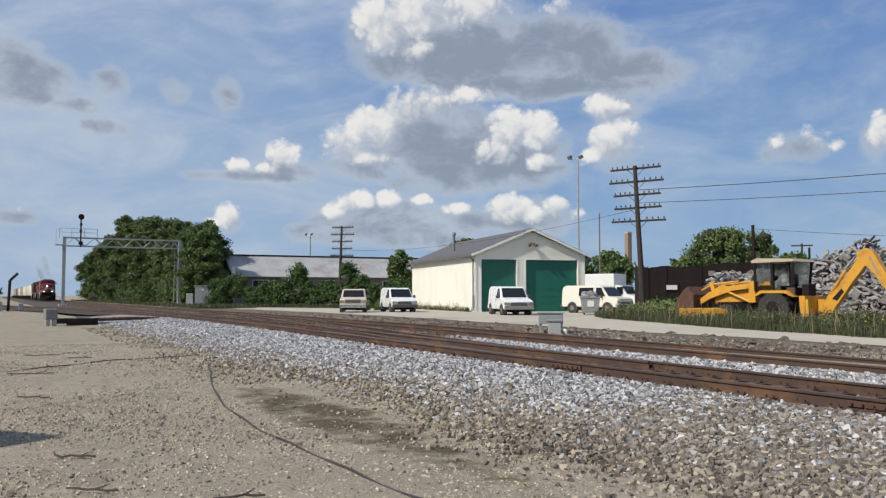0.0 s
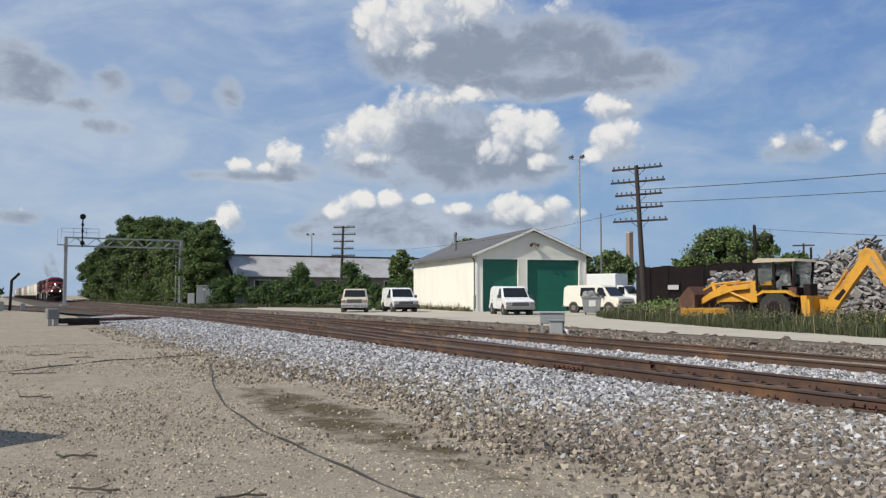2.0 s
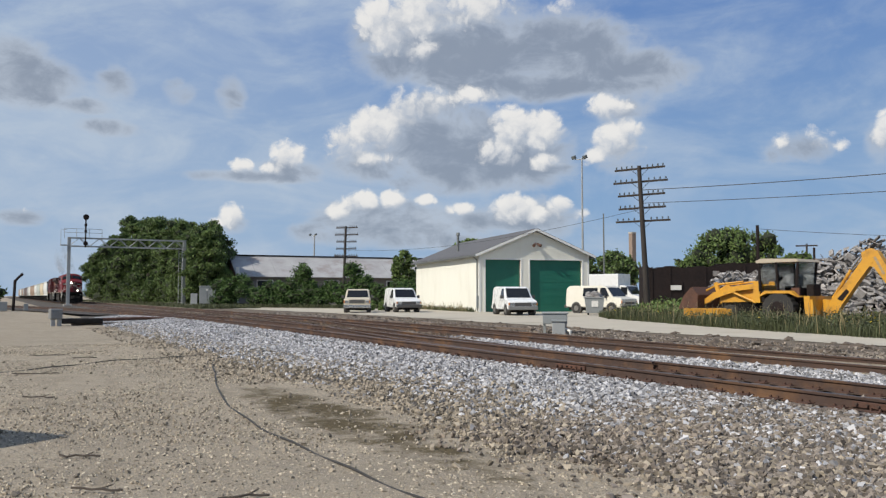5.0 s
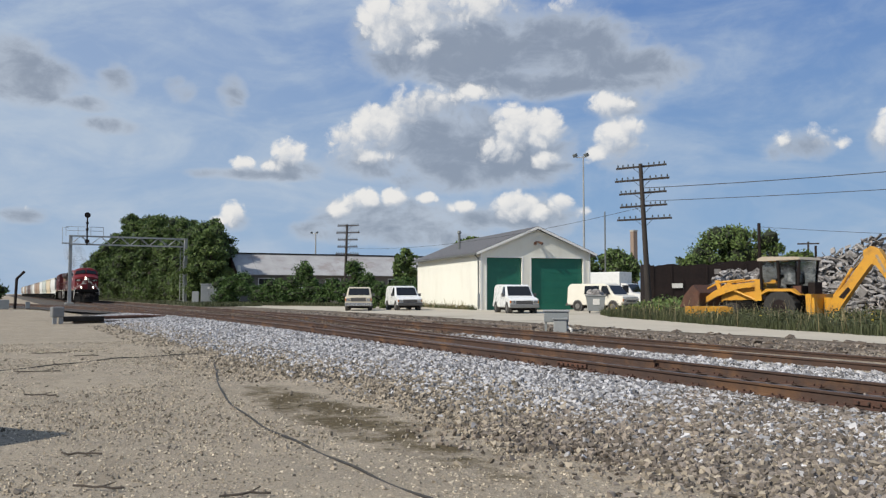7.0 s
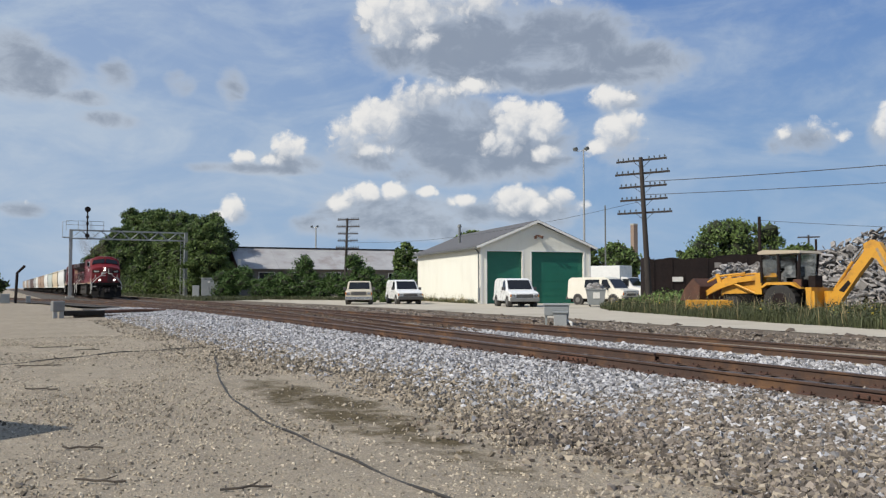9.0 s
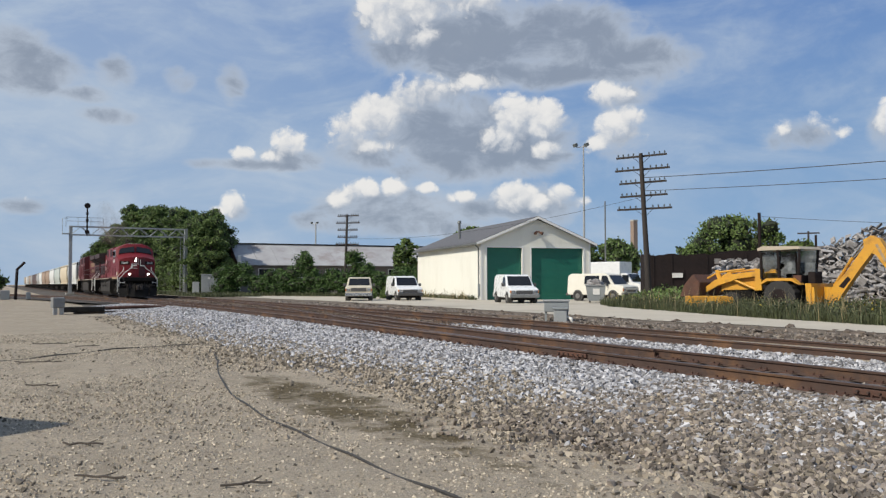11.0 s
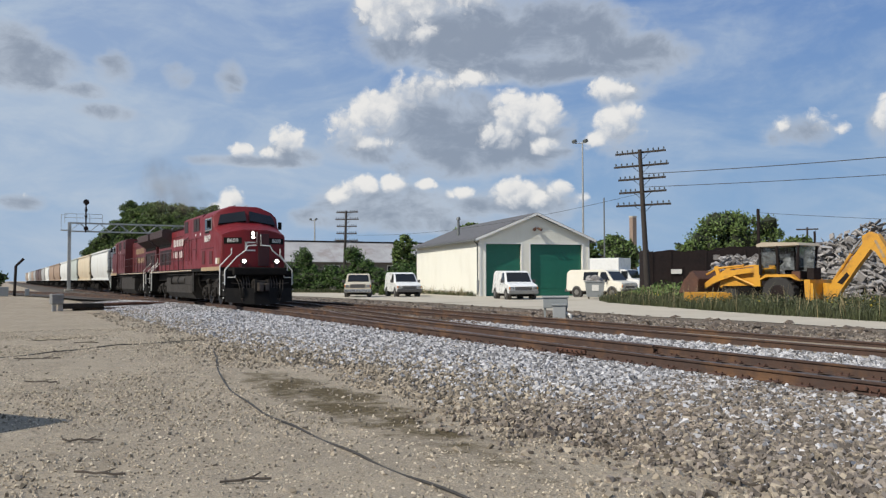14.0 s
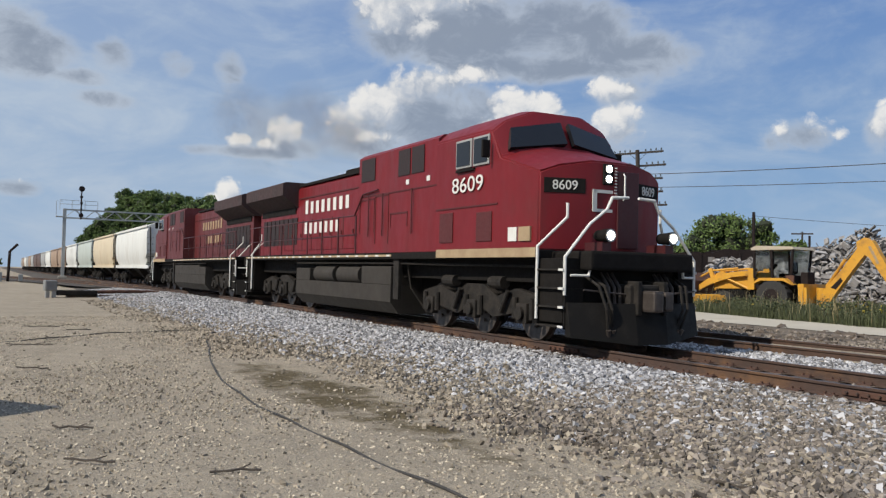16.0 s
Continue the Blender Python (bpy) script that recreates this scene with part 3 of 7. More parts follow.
def wheelset(x, r, parent):
    """An axle with two flanged wheels, turning about its own middle."""
    ws = new("wheelset")
    ws.parent = parent
    ws.matrix_basis = pose(x, 0, r)
    for s in (-1, 1):
        bm = B()
        prof = [(0.0, 0.0), (0.10, 0.0), (0.12, 0.05), (r * 0.55, 0.045), (r * 0.82, 0.0), (r, 0.0), (r, 0.11), (r + 0.026, 0.12), (r + 0.026, 0.145), (r * 0.8, 0.145), (0.12, 0.13), (0.0, 0.13)]
        n = 28
        rings = [[bm.verts.new((max(q, 0.004) * math.cos(2 * math.pi * i / n), s * (0.80 - w), max(q, 0.004) * math.sin(2 * math.pi * i / n))) for i in range(n)] for q, w in prof]
        for a, b in zip(rings, rings[1:]):
            for i in range(n):
                bm.faces.new((a[i], a[(i + 1) % n], b[(i + 1) % n], b[i]))
        # bolts that show the turning
        for k in range(6):
            a = k * math.pi / 3
            cyl(bm, (0.26 * math.cos(a), s * 0.74, 0.26 * math.sin(a)), (0.26 * math.cos(a), s * 0.80, 0.26 * math.sin(a)), 0.035, n=6)
        bmesh.ops.recalc_face_normals(bm, faces=bm.faces[:])
        part("wheel", bm, M_TRACTION, ws, smooth=True)
    part("axle", cyl(B(), (0, -0.72, 0), (0, 0.72, 0), 0.09), M_GRIME, ws)
    WHEELS.append((ws, x, r))
    return ws


def side_frame(bm, y, axles, r, heavy):
    """A cast truck side frame with journal boxes, springs and dampers."""
    s = 1 if y > 0 else -1
    a, b = axles[0], axles[-1]
    zc = r + 0.12
    prof = [(b - 0.45, zc - 0.12), (b - 0.45, zc + 0.22), (b + 0.35, zc + 0.36)]
    if heavy:
        mid = axles[1]
        prof += [(mid - 0.9, zc + 0.18), (mid - 0.35, zc + 0.42), (mid + 0.35, zc + 0.42), (mid + 0.9, zc + 0.18)]
    prof += [(a - 0.35, zc + 0.36), (a + 0.45, zc + 0.22), (a + 0.45, zc - 0.12), (a - 0.4, zc - 0.14)]
    if heavy:
        prof += [(mid + 0.75, zc - 0.26), (mid + 0.3, zc - 0.08), (mid - 0.3, zc - 0.08), (mid - 0.75, zc - 0.26)]
    else:
        prof += [((a + b) / 2 + 0.35, zc - 0.30), ((a + b) / 2 - 0.35, zc - 0.30)]
    prof += [(b + 0.4, zc - 0.14)]
    prism(bm, prof, y, y + s * 0.16, "y")
    for x in axles:
        box(bm, x - 0.19, x + 0.19, min(y + s * 0.1, y + s * 0.27), max(y + s * 0.1, y + s * 0.27), r - 0.2, r + 0.2, 0.04)
        cyl(bm, (x, y + s * 0.2, r), (x, y + s * 0.34, r), 0.13, n=12)
        for dx in (-0.3, 0.3):
            cyl(bm, (x + dx, y + s * 0.2, r - 0.12), (x + dx, y + s * 0.2, r + 0.3), 0.065, n=8)
    for x0, x1 in zip(axles, axles[1:]):
        cyl(bm, (x0 - 0.5 if heavy else x0 - 0.3, y + s * 0.24, r + 0.42), ((x0 + x1) / 2 + 0.2, y + s * 0.24, r - 0.02), 0.055, n=8)
    return bm


def railtruck(parent, axles, r, heavy):
    tr = new("truck")
    tr.parent = parent
    for s in (-1, 1):
        part("side_frame", side_frame(B(), s * 0.90, axles, r, heavy), M_GRIME, tr, smooth=True)
    part("bolster", box(B(), axles[-1] + 0.3, axles[0] - 0.3, -0.85, 0.85, r + 0.1, r + 0.45, 0.05), M_BLACK, tr)
    for x in axles:
        wheelset(x, r, parent)
    for x in axles:
        for s in (-1, 1):
            part("brake_shoe", box(B(), x + r + 0.03, x + r + 0.11, s * 0.75 - 0.06, s * 0.75 + 0.06, r - 0.25, r + 0.2, 0.02), M_BLACK, tr)


def loco_body(bm):
    """The lofted cab and nose: rings of the cross-section from the nose front back to the cab's rear."""
    def ring(x, xc, w, zs, zsh, zt, ysh, yt):
        # lower edge up the side, over the roof and down again; xc: the middle lies that far ahead of the sides
        pts = [(x, -w, 1.75), (x, -w, zs), (x + xc * 0.5, -ysh, zsh), (x + xc, -yt, zt), (x + xc, yt, zt), (x + xc * 0.5, ysh, zsh), (x, w, zs), (x, w, 1.75)]
        return [bm.verts.new(p) for p in pts]
    rs = [ring(-1.78, 0.34, 1.47, 3.22, 3.36, 3.46, 1.10, 0.5),
          ring(-3.06, 0.20, 1.53, 3.62, 3.76, 3.86, 1.12, 0.5),
          ring(-3.38, 0.14, 1.53, 4.18, 4.42, 4.66, 1.25, 0.62),
          ring(-3.62, 0.0, 1.53, 4.22, 4.46, 4.71, 1.27, 0.65),
          ring(-5.75, 0.0, 1.53, 4.22, 4.46, 4.71, 1.27, 0.65)]
    for a, b in zip(rs, rs[1:]):
        for i in range(7):
            bm.faces.new((a[i], a[i + 1], b[i + 1], b[i]))
        bm.faces.new((a[7], a[0], b[0], b[7]))
    # front of the nose: bent at the middle
    a = rs[0]
    lo = [bm.verts.new((-1.44, y, 1.75)) for y in (-0.5, 0.5)]
    bm.faces.new((a[0], lo[0], a[3], a[2], a[1]))
    bm.faces.new((lo[0], lo[1], a[4], a[3]))
    bm.faces.new((lo[1], a[7], a[6], a[5], a[4]))
    bm.faces.new((a[0], a[7], lo[1], lo[0]))
    bm.faces.new(rs[-1][::-1])
    bmesh.ops.recalc_face_normals(bm, faces=bm.faces[:])
    bmesh.ops.bevel(bm, geom=[e for e in bm.edges if len(e.link_faces) == 2 and e.calc_face_angle(0) > 0.3], offset=0.035, segments=2, affect="EDGES")
    return bm


def letters(n, x0, x1, z, h, y, material, parent, name="lettering_bar"):
    """A name given as plain upright bars, one a letter."""
    w = (x1 - x0) / n
    for k in range(n):
        hh = h * (1.15 if k == 0 else 1.0)
        part(name, box(B(), x0 + (k + 0.20) * w, x0 + (k + 0.70) * w, y - 0.008, y, z - h / 2, z - h / 2 + hh), material, parent)


def locomotive(label, red, front_lit, worn):
    """A six-axle road diesel; x = 0 at the front coupler's face, the body reaches back along -x."""
    lo = thing("locomotive", pose(0, TRACK1, 0), label, "locomotive", "train")
    # underframe
    bm = box(B(), -21.5, -1.7, -1.55, 1.55, 1.60, 1.76, 0.015)
    box(bm, -21.3, -1.9, -1.1, 1.1, 1.15, 1.6)
    part("underframe", bm, M_BLACK, lo)
    for s in (-1, 1):
        bm = box(B(), -21.45, -8.0, s * 1.556 - 0.006, s * 1.556 + 0.006, 1.66, 1.715)
        part("sill_stripe", bm, M_OCHRE, lo, "broken grimy cream reflective stripe")
        for k in range(20):
            x = -21.2 + k * 0.68
            part("reflector", box(B(), x, x + 0.2, s * 1.564 - 0.005, s * 1.564 + 0.005, 1.665, 1.71), M_WHITEPAINT, lo)
        part("sill_panel", box(B(), -5.6, -1.72, s * 1.56 - 0.008, s * 1.56 + 0.008, 1.62, 1.80), M_OCHRE, lo, "cream yellow sill band under the cab")
    cab = part("cab", loco_body(B()), red, lo, smooth=True)
    # windshields, on the slope between nose and roof
    for s in (-1, 1):
        bm = B()
        a, b, c, d = (Vector(p) for p in ((-2.99, s * 1.36, 3.78), (-2.82, s * 0.09, 3.95), (-3.07, s * 0.10, 4.42), (-3.20, s * 1.22, 4.22)))
        off = Vector((0.05, 0, 0.03))
        vs = [bm.verts.new(p + off) for p in (a, b, c, d)] + [bm.verts.new(p - off) for p in (a, b, c, d)]
        bm.faces.new(vs[:4]), bm.faces.new(vs[4:][::-1])
        for i in range(4):
            bm.faces.new((vs[i], vs[(i + 1) % 4], vs[4 + (i + 1) % 4], vs[4 + i]))
        bmesh.ops.recalc_face_normals(bm, faces=bm.faces[:])
        part("windshield", bm, M_GLASS, cab)
        part("wiper", cyl(B(), (-2.90, s * 0.7, 3.86), (-3.06, s * 0.35, 4.2), 0.014, n=6), M_BLACK, cab)
        # side windows in a pale frame
        for x0, x1 in ((-3.42, -4.05), (-4.12, -4.78)):
            wf = part("side_window", box(B(), x1, x0, s * 1.545 - 0.025, s * 1.545 + 0.025, 3.52, 4.13, 0.015), M_STEELPALE, cab)
            part("pane", box(B(), x1 + 0.05, x0 - 0.05, s * 1.562 - 0.02, s * 1.562 + 0.02, 3.57, 4.08), M_GLASS, wf)
        part("mirror", box(B(), -3.36, -3.30, s * 1.70 - 0.09, s * 1.70 + 0.09, 3.62, 3.98, 0.02), M_BLACK, cab)
        part("armrest", box(B(), -4.75, -4.0, s * 1.56 - 0.03, s * 1.56 + 0.03, 3.44, 3.50, 0.01), M_BLACK, cab)
        # low doors and grilles in the cab side
        part("cab_door_panel", box(B(), -3.9, -3.3, s * 1.54 - 0.012, s * 1.54 + 0.012, 1.95, 2.55, 0.01), M_SEAM, cab)
        part("cab_door_panel", box(B(), -5.5, -4.9, s * 1.54 - 0.012, s * 1.54 + 0.012, 1.95, 2.60, 0.01), M_SEAM, cab)
        part("rub_strip", box(B(), -5.7, -3.1, s * 1.54 - 0.01, s * 1.54 + 0.01, 2.68, 2.71), M_SEAM, cab)
        part("notice_panel", box(B(), -2.72, -2.42, s * 1.505 - 0.02, s * 1.505 + 0.02, 1.93, 2.2), M_WHITEPAINT, cab, "white notice panel")
        part("notice_panel", box(B(), -2.36, -1.98, s * 1.50 - 0.02, s * 1.50 + 0.02, 1.93, 2.2), M_OCHRE, cab, "tan notice panel")
    # equipment cabinet behind the cab
    bm = prism(B(), [(-1.47, 1.77), (-1.47, 4.36), (-1.32, 4.46), (1.32, 4.46), (1.47, 4.36), (1.47, 1.77)], -10.4, -5.752)
    part("equipment_cabinet", bm, red, lo)
    for s in (-1, 1):
        for x0, x1, z0, z1 in ((-10.2, -9.3, 3.7, 4.3), (-7.85, -7.2, 3.66, 4.3), (-7.1, -6.45, 3.66, 4.3)):
            part("intake_grille", box(B(), x0, x1, s * 1.475 - 0.015, s * 1.475 + 0.015, z0, z1), M_GRILLE, lo)
        for x0, z0, x1, z1 in ((-10.3, 2.30, -9.3, 3.2), (-9.25, 2.0, -8.4, 3.25), (-8.3, 2.4, -7.3, 2.75)):
            bm = B()
            for q0, q1, w0, w1 in ((x0, x1, z1 - 0.02, z1 + 0.02), (x0, x0 + 0.035, z0, z1), (x1 - 0.035, x1, z0, z1)):
                box(bm, q0, q1, s * 1.475 - 0.008, s * 1.475 + 0.008, w0, w1)
            part("door_seam", bm, M_SEAM, lo)
        part("rub_strip", box(B(), -10.3, -5.8, s * 1.476 - 0.01, s * 1.476 + 0.01, 3.28, 3.31), M_SEAM, lo)
        for x in (-7.4, -6.3):
            part("placard", box(B(), x, x + 0.16, s * 1.48 - 0.008, s * 1.48 + 0.008, 3.42, 3.54), M_WHITEPAINT, lo)
    # long hood
    bm = prism(B(), [(-0.92, 1.77), (-0.92, 4.08), (-0.74, 4.24), (0.74, 4.24), (0.92, 4.08), (0.92, 1.77)], -21.75, -10.402)
    part("hood", bm, red, lo)
    for s in (-1, 1):
        for k in range(9):
            x = -11.0 - k * 0.95
            part("hood_door", box(B(), x - 0.88, x, s * 0.925 - 0.012, s * 0.925 + 0.012, 1.95, 2.95, 0.01), red, lo)
            part("door_gap", box(B(), x - 0.925, x - 0.885, s * 0.928 - 0.012, s * 0.928 + 0.012, 1.95, 2.98), M_SEAM, lo)
            part("door_latch", box(B(), x - 0.14, x - 0.06, s * 0.95 - 0.012, s * 0.95 + 0.012, 2.4, 2.52), M_SEAM, lo)
        part("hood_rail", box(B(), -17.1, -10.45, s * 0.93 - 0.015, s * 0.93 + 0.015, 3.72, 3.76), M_SEAM, lo)
        part("soot_band", box(B(), -17.1, -11.2, s * 0.83 - 0.1, s * 0.83 + 0.1, 4.165, 4.25), M_BLACK, lo, "soot-blackened hood edge")
        for k in range(8):
            x = -17.2 - k * 0.52
            part("radiator_shutter", box(B(), x - 0.44, x, s * 0.93 - 0.02, s * 0.93 + 0.02, 2.15, 3.1), M_GRILLE, lo)
        part("rad_screen", box(B(), -21.5, -17.4, s * 0.93 - 0.025, s * 0.93 + 0.025, 3.25, 3.6), M_BLACK, lo)
    # radiator wings over the rear
    bm = prism(B(), [(-0.93, 3.45), (-1.50, 3.86), (-1.50, 4.27), (-1.38, 4.33), (1.38, 4.33), (1.50, 4.27), (1.50, 3.86), (0.93, 3.45)], -21.95, -17.2)
    part("radiator_hood", bm, mat("sooty_dark_red", (0.055, 0.022, 0.02), (0.03, 0.018, 0.016), 3, 0.7, 0.7), lo, "soot-black overhanging radiator wings")
    part("exhaust_stack", box(B(), -14.0, -12.6, -0.45, 0.45, 4.24, 4.50, 0.03), M_BLACK, lo, "sooty black exhaust stack")
    part("roof_blower", prism(B(), [(-0.6, 4.24), (-0.5, 4.36), (0.5, 4.36), (0.6, 4.24)], -17.1, -14.6), M_BLACK, lo)
    part("air_horn", pipe(B(), [(-11.4, -0.2, 4.25), (-11.4, -0.2, 4.42), (-11.0, -0.2, 4.44)], 0.05), M_BLACK, lo)
    bm = B()
    pipe(bm, [(-4.6, -0.28, 4.70), (-4.6, -0.28, 4.80), (-4.1, -0.28, 4.80), (-4.1, -0.28, 4.70)], 0.018, 6)
    part("roof_antenna_guard", bm, M_STEELPALE, lo)
    part("roof_antenna_guard", pipe(B(), [(-4.6, 0.28, 4.70), (-4.6, 0.28, 4.80), (-4.1, 0.28, 4.80), (-4.1, 0.28, 4.70)], 0.018, 6), M_STEELPALE, lo)
    # plain black blocks added to close off the bright gap under the frame
    part("underfloor_duct", box(B(), -8.1, -1.9, -0.62, 0.62, 0.72, 1.15), M_BLACK, lo)
    part("underfloor_duct", box(B(), -20.9, -15.7, -0.62, 0.62, 0.72, 1.15), M_BLACK, lo)
    for s in (-1, 1):
        part("sand_pipe", pipe(B(), [(-7.6, s * 1.3, 1.6), (-7.55, s * 1.2, 0.9), (-7.35, s * 0.8, 0.25)], 0.03, 6), M_GRIME, lo)
        part("air_line", pipe(B(), [(-15.6, s * 1.42, 1.5), (-8.0, s * 1.42, 1.5), (-2.0, s * 1.3, 1.45)], 0.03, 6), M_GRIME, lo)
        part("brake_cylinder", cyl(B(), (-3.9, s * 1.12, 1.12), (-3.4, s * 1.12, 1.12), 0.13, n=12), M_GRIME, lo)
        part("brake_cylinder", cyl(B(), (-5.9, s * 1.12, 1.12), (-5.4, s * 1.12, 1.12), 0.13, n=12), M_GRIME, lo)
        part("junction_plate", box(B(), -8.0, -7.7, s * 1.44 - 0.05, s * 1.44 + 0.05, 0.6, 1.6, 0.01), M_GRIME, lo)
    # fuel tank and reservoirs
    tank = B()
    prism(tank, [(-1.46, 0.95), (-1.46, 0.52), (-1.22, 0.22), (1.22, 0.22), (1.46, 0.52), (1.46, 0.95)], -15.6, -8.2)
    box(tank, -10.1, -8.2, -1.46, 1.46, 0.95, 1.42, 0.02)
    box(tank, -15.6, -14.3, -1.46, 1.46, 0.95, 1.34, 0.02)
    box(tank, -14.3, -10.1, -0.8, 0.8, 0.95, 1.42)
    part("fuel_tank", tank, M_MUDTANK, lo)
    if not worn:
        for x in (-14.1, -12.15):
            for s in (-1, 1):
                bm = cyl(B(), (x + 0.1, s * 1.18, 1.18), (x + 1.75, s * 1.18, 1.18), 0.27, n=20)
                part("air_reservoir", bm, M_MUDTANK, lo, smooth=True)
    else:
        part("fuel_tank_skirt", box(B(), -14.3, -10.1, -1.46, 1.46, 0.95, 1.42, 0.02), M_MUDTANK, lo)
    for ax in ((-2.75, -4.7, -6.65), (-16.1, -18.05, -20.0)):
        railtruck(lo, ax, 0.533, True)
    # pilot, plow, anticlimber, coupler and steps at both ends
    for end, sgn in ((0.0, 1), (-22.3, -1)):
        def X(d):
            return end - sgn * d
        def bx(bm, d0, d1, *r, bevel=0.0):
            return box(bm, min(X(d0), X(d1)), max(X(d0), X(d1)), *r, bevel)
        part("pilot", bx(B(), 0.95, 1.75, -1.5, 1.5, 0.45, 1.6, bevel=0.02), M_BLACK, lo)
        part("anticlimber", bx(B(), 0.55, 1.75, -1.2, 1.2, 1.40, 1.74, bevel=0.05), M_BLACK, lo)
        bm = B()
        out = [(X(0.95), -1.5), (X(0.80), -1.5), (X(0.38), -0.35), (X(0.38), 0.35), (X(0.80), 1.5), (X(0.95), 1.5)]
        top = [bm.verts.new((x, y, 0.82)) for x, y in out]
        low = [bm.verts.new((x + sgn * 0.10, y, 0.10 if abs(y) < 1 else 0.22)) for x, y in out]
        for i in range(5):
            bm.faces.new((top[i], top[i + 1], low[i + 1], low[i]))
        bm.faces.new(top), bm.faces.new(low[::-1]), bm.faces.new((top[5], top[0], low[0], low[5]))
        bmesh.ops.recalc_face_normals(bm, faces=bm.faces[:])
        part("plow", bm, M_PLOW, lo, "dusty black snow plow")
        cp = part("coupler", box(B(), min(X(0.35), X(1.2)), max(X(0.35), X(1.2)), -0.11, 0.11, 0.76, 0.98, 0.03), M_GRIME, lo)
        bm = box(B(), min(X(0.0), X(0.36)), max(X(0.0), X(0.36)), -0.24, -0.02, 0.68, 1.06, 0.05)
        box(bm, min(X(0.05), X(0.36)), max(X(0.05), X(0.36)), 0.06, 0.26, 0.70, 1.04, 0.05)
        part("knuckle", bm, M_TRACTION, cp)
        for y in (-0.75, -0.62, -0.5, 0.5, 0.62, 0.75):
            part("brake_hose", pipe(B(), [(X(0.85), y, 1.35), (X(0.62), y, 1.1), (X(0.6), y, 0.75), (X(0.68), y * 0.95, 0.5)], 0.03, 6), M_TRACTION, lo)
        for y in (-1.05, -0.92, 0.92, 1.05):
            part("air_hose", pipe(B(), [(X(0.92), y, 1.30), (X(0.55), y * 0.97, 1.12), (X(0.42), y * 0.9, 0.72), (X(0.5), y * 0.8, 0.34)], 0.028, 6), M_GRIME, lo, "hanging rubber air hose")
            part("hose_fitting", cyl(B(), (X(0.47), y * 0.82, 0.36), (X(0.52), y * 0.78, 0.22), 0.045, n=8), M_TRACTION, lo)
        part("draft_gear", bx(B(), 0.42, 0.96, -0.42, 0.42, 0.60, 1.16, bevel=0.06), M_GRIME, lo)
        for y in (-0.3, 0.3):
            part("coupler_guide", bx(B(), 0.30, 0.95, y - 0.05, y + 0.05, 0.62, 1.22, bevel=0.02), M_GRIME, lo)
        pipe_bm = pipe(B(), [(X(0.62), -1.3, 1.05), (X(0.55), -0.4, 0.98), (X(0.55), 0.4, 0.98), (X(0.62), 1.3, 1.05)], 0.02, 6)
        part("uncoupling_lever", pipe_bm, M_TRACTION, lo)
        for s in (-1, 1):
            bm = bx(B(), 0.86, 0.90, min(s * 1.52, s * 1.12), max(s * 1.52, s * 1.12), 0.36, 1.6)
            bx(bm, 1.64, 1.68, min(s * 1.56, s * 1.12), max(s * 1.56, s * 1.12), 0.36, 1.6)
            bx(bm, 0.9, 1.66, s * 1.12 - 0.02, s * 1.12 + 0.02, 0.36, 1.6)
            st = part("step_well", bm, M_BLACK, lo)
            for z in (0.38, 0.72, 1.05, 1.38):
                part("step_tread", bx(B(), 0.86, 1.68, min(s * 1.57, s * 1.12), max(s * 1.57, s * 1.12), z, z + 0.03), M_GRIME, st)
                part("tread_edge", bx(B(), 0.84, 0.98, s * 1.575 - 0.01, s * 1.575 + 0.01, z - 0.005, z + 0.035), M_WHITEPAINT, st)
            rb = M_WHITEPAINT
            part("grab_rail", pipe(B(), [(X(1.66), s * 1.56, 0.5), (X(1.66), s * 1.56, 1.82), (X(1.36), s * 1.12, 2.36), (X(1.36), s * 1.12, 2.62)], 0.028), rb, lo, "white step grab rail")
            part("grab_rail", pipe(B(), [(X(0.86), s * 1.53, 0.95), (X(0.86), s * 1.53, 1.62), (X(0.86), s * 1.0, 2.22), (X(0.86), s * 0.62, 2.50), (X(0.86), s * 0.5, 2.72), (X(0.86), s * 0.12, 2.74)], 0.028), rb, lo, "white step grab rail")
            part("grab_rail", pipe(B(), [(X(0.80), s * 1.45, 1.30), (X(0.72), s * 1.12, 1.30), (X(0.70), s * 1.02, 1.72)], 0.022), rb, lo)
    # nose lights
    for s in (-1, 1):
        hs = part("ditch_light", cyl(B(), (-0.95, s * 0.74, 2.02), (-0.60, s * 0.74, 2.02), 0.10, 0.125, n=18), M_BLACK, lo, smooth=True)
        part("reflector_ring", cyl(B(), (-0.60, s * 0.74, 2.02), (-0.59, s * 0.74, 2.02), 0.115, n=18), M_BRIGHT, hs)
        part("lens", cyl(B(), (-0.589, s * 0.74, 2.02), (-0.58, s * 0.74, 2.02), 0.078, n=16), M_LAMP if front_lit else M_GLASS, hs)
        part("light_bracket", box(B(), -1.2, -0.7, s * 0.74 - 0.1, s * 0.74 + 0.1, 1.74, 1.9), M_HANDRED, lo)
    hd = part("headlight", box(B(), -1.50, -1.40, -0.26, -0.02, 3.02, 3.42, 0.02), M_BLACK, lo)
    for z in (3.13, 3.32):
        part("reflector_ring", cyl(B(), (-1.42, -0.14, z), (-1.392, -0.14, z), 0.085, n=18), M_BRIGHT, hd)
        part("lens", cyl(B(), (-1.39, -0.14, z), (-1.38, -0.14, z), 0.066, n=16), M_LAMP if front_lit else M_GLASS, hd)
    # nose door, stripe of hazard marks, grab irons, emblem
    part("nose_door", box(B(), -1.47, -1.415, 0.10, 0.62, 1.82, 3.30, 0.02), M_HANDRED, lo)
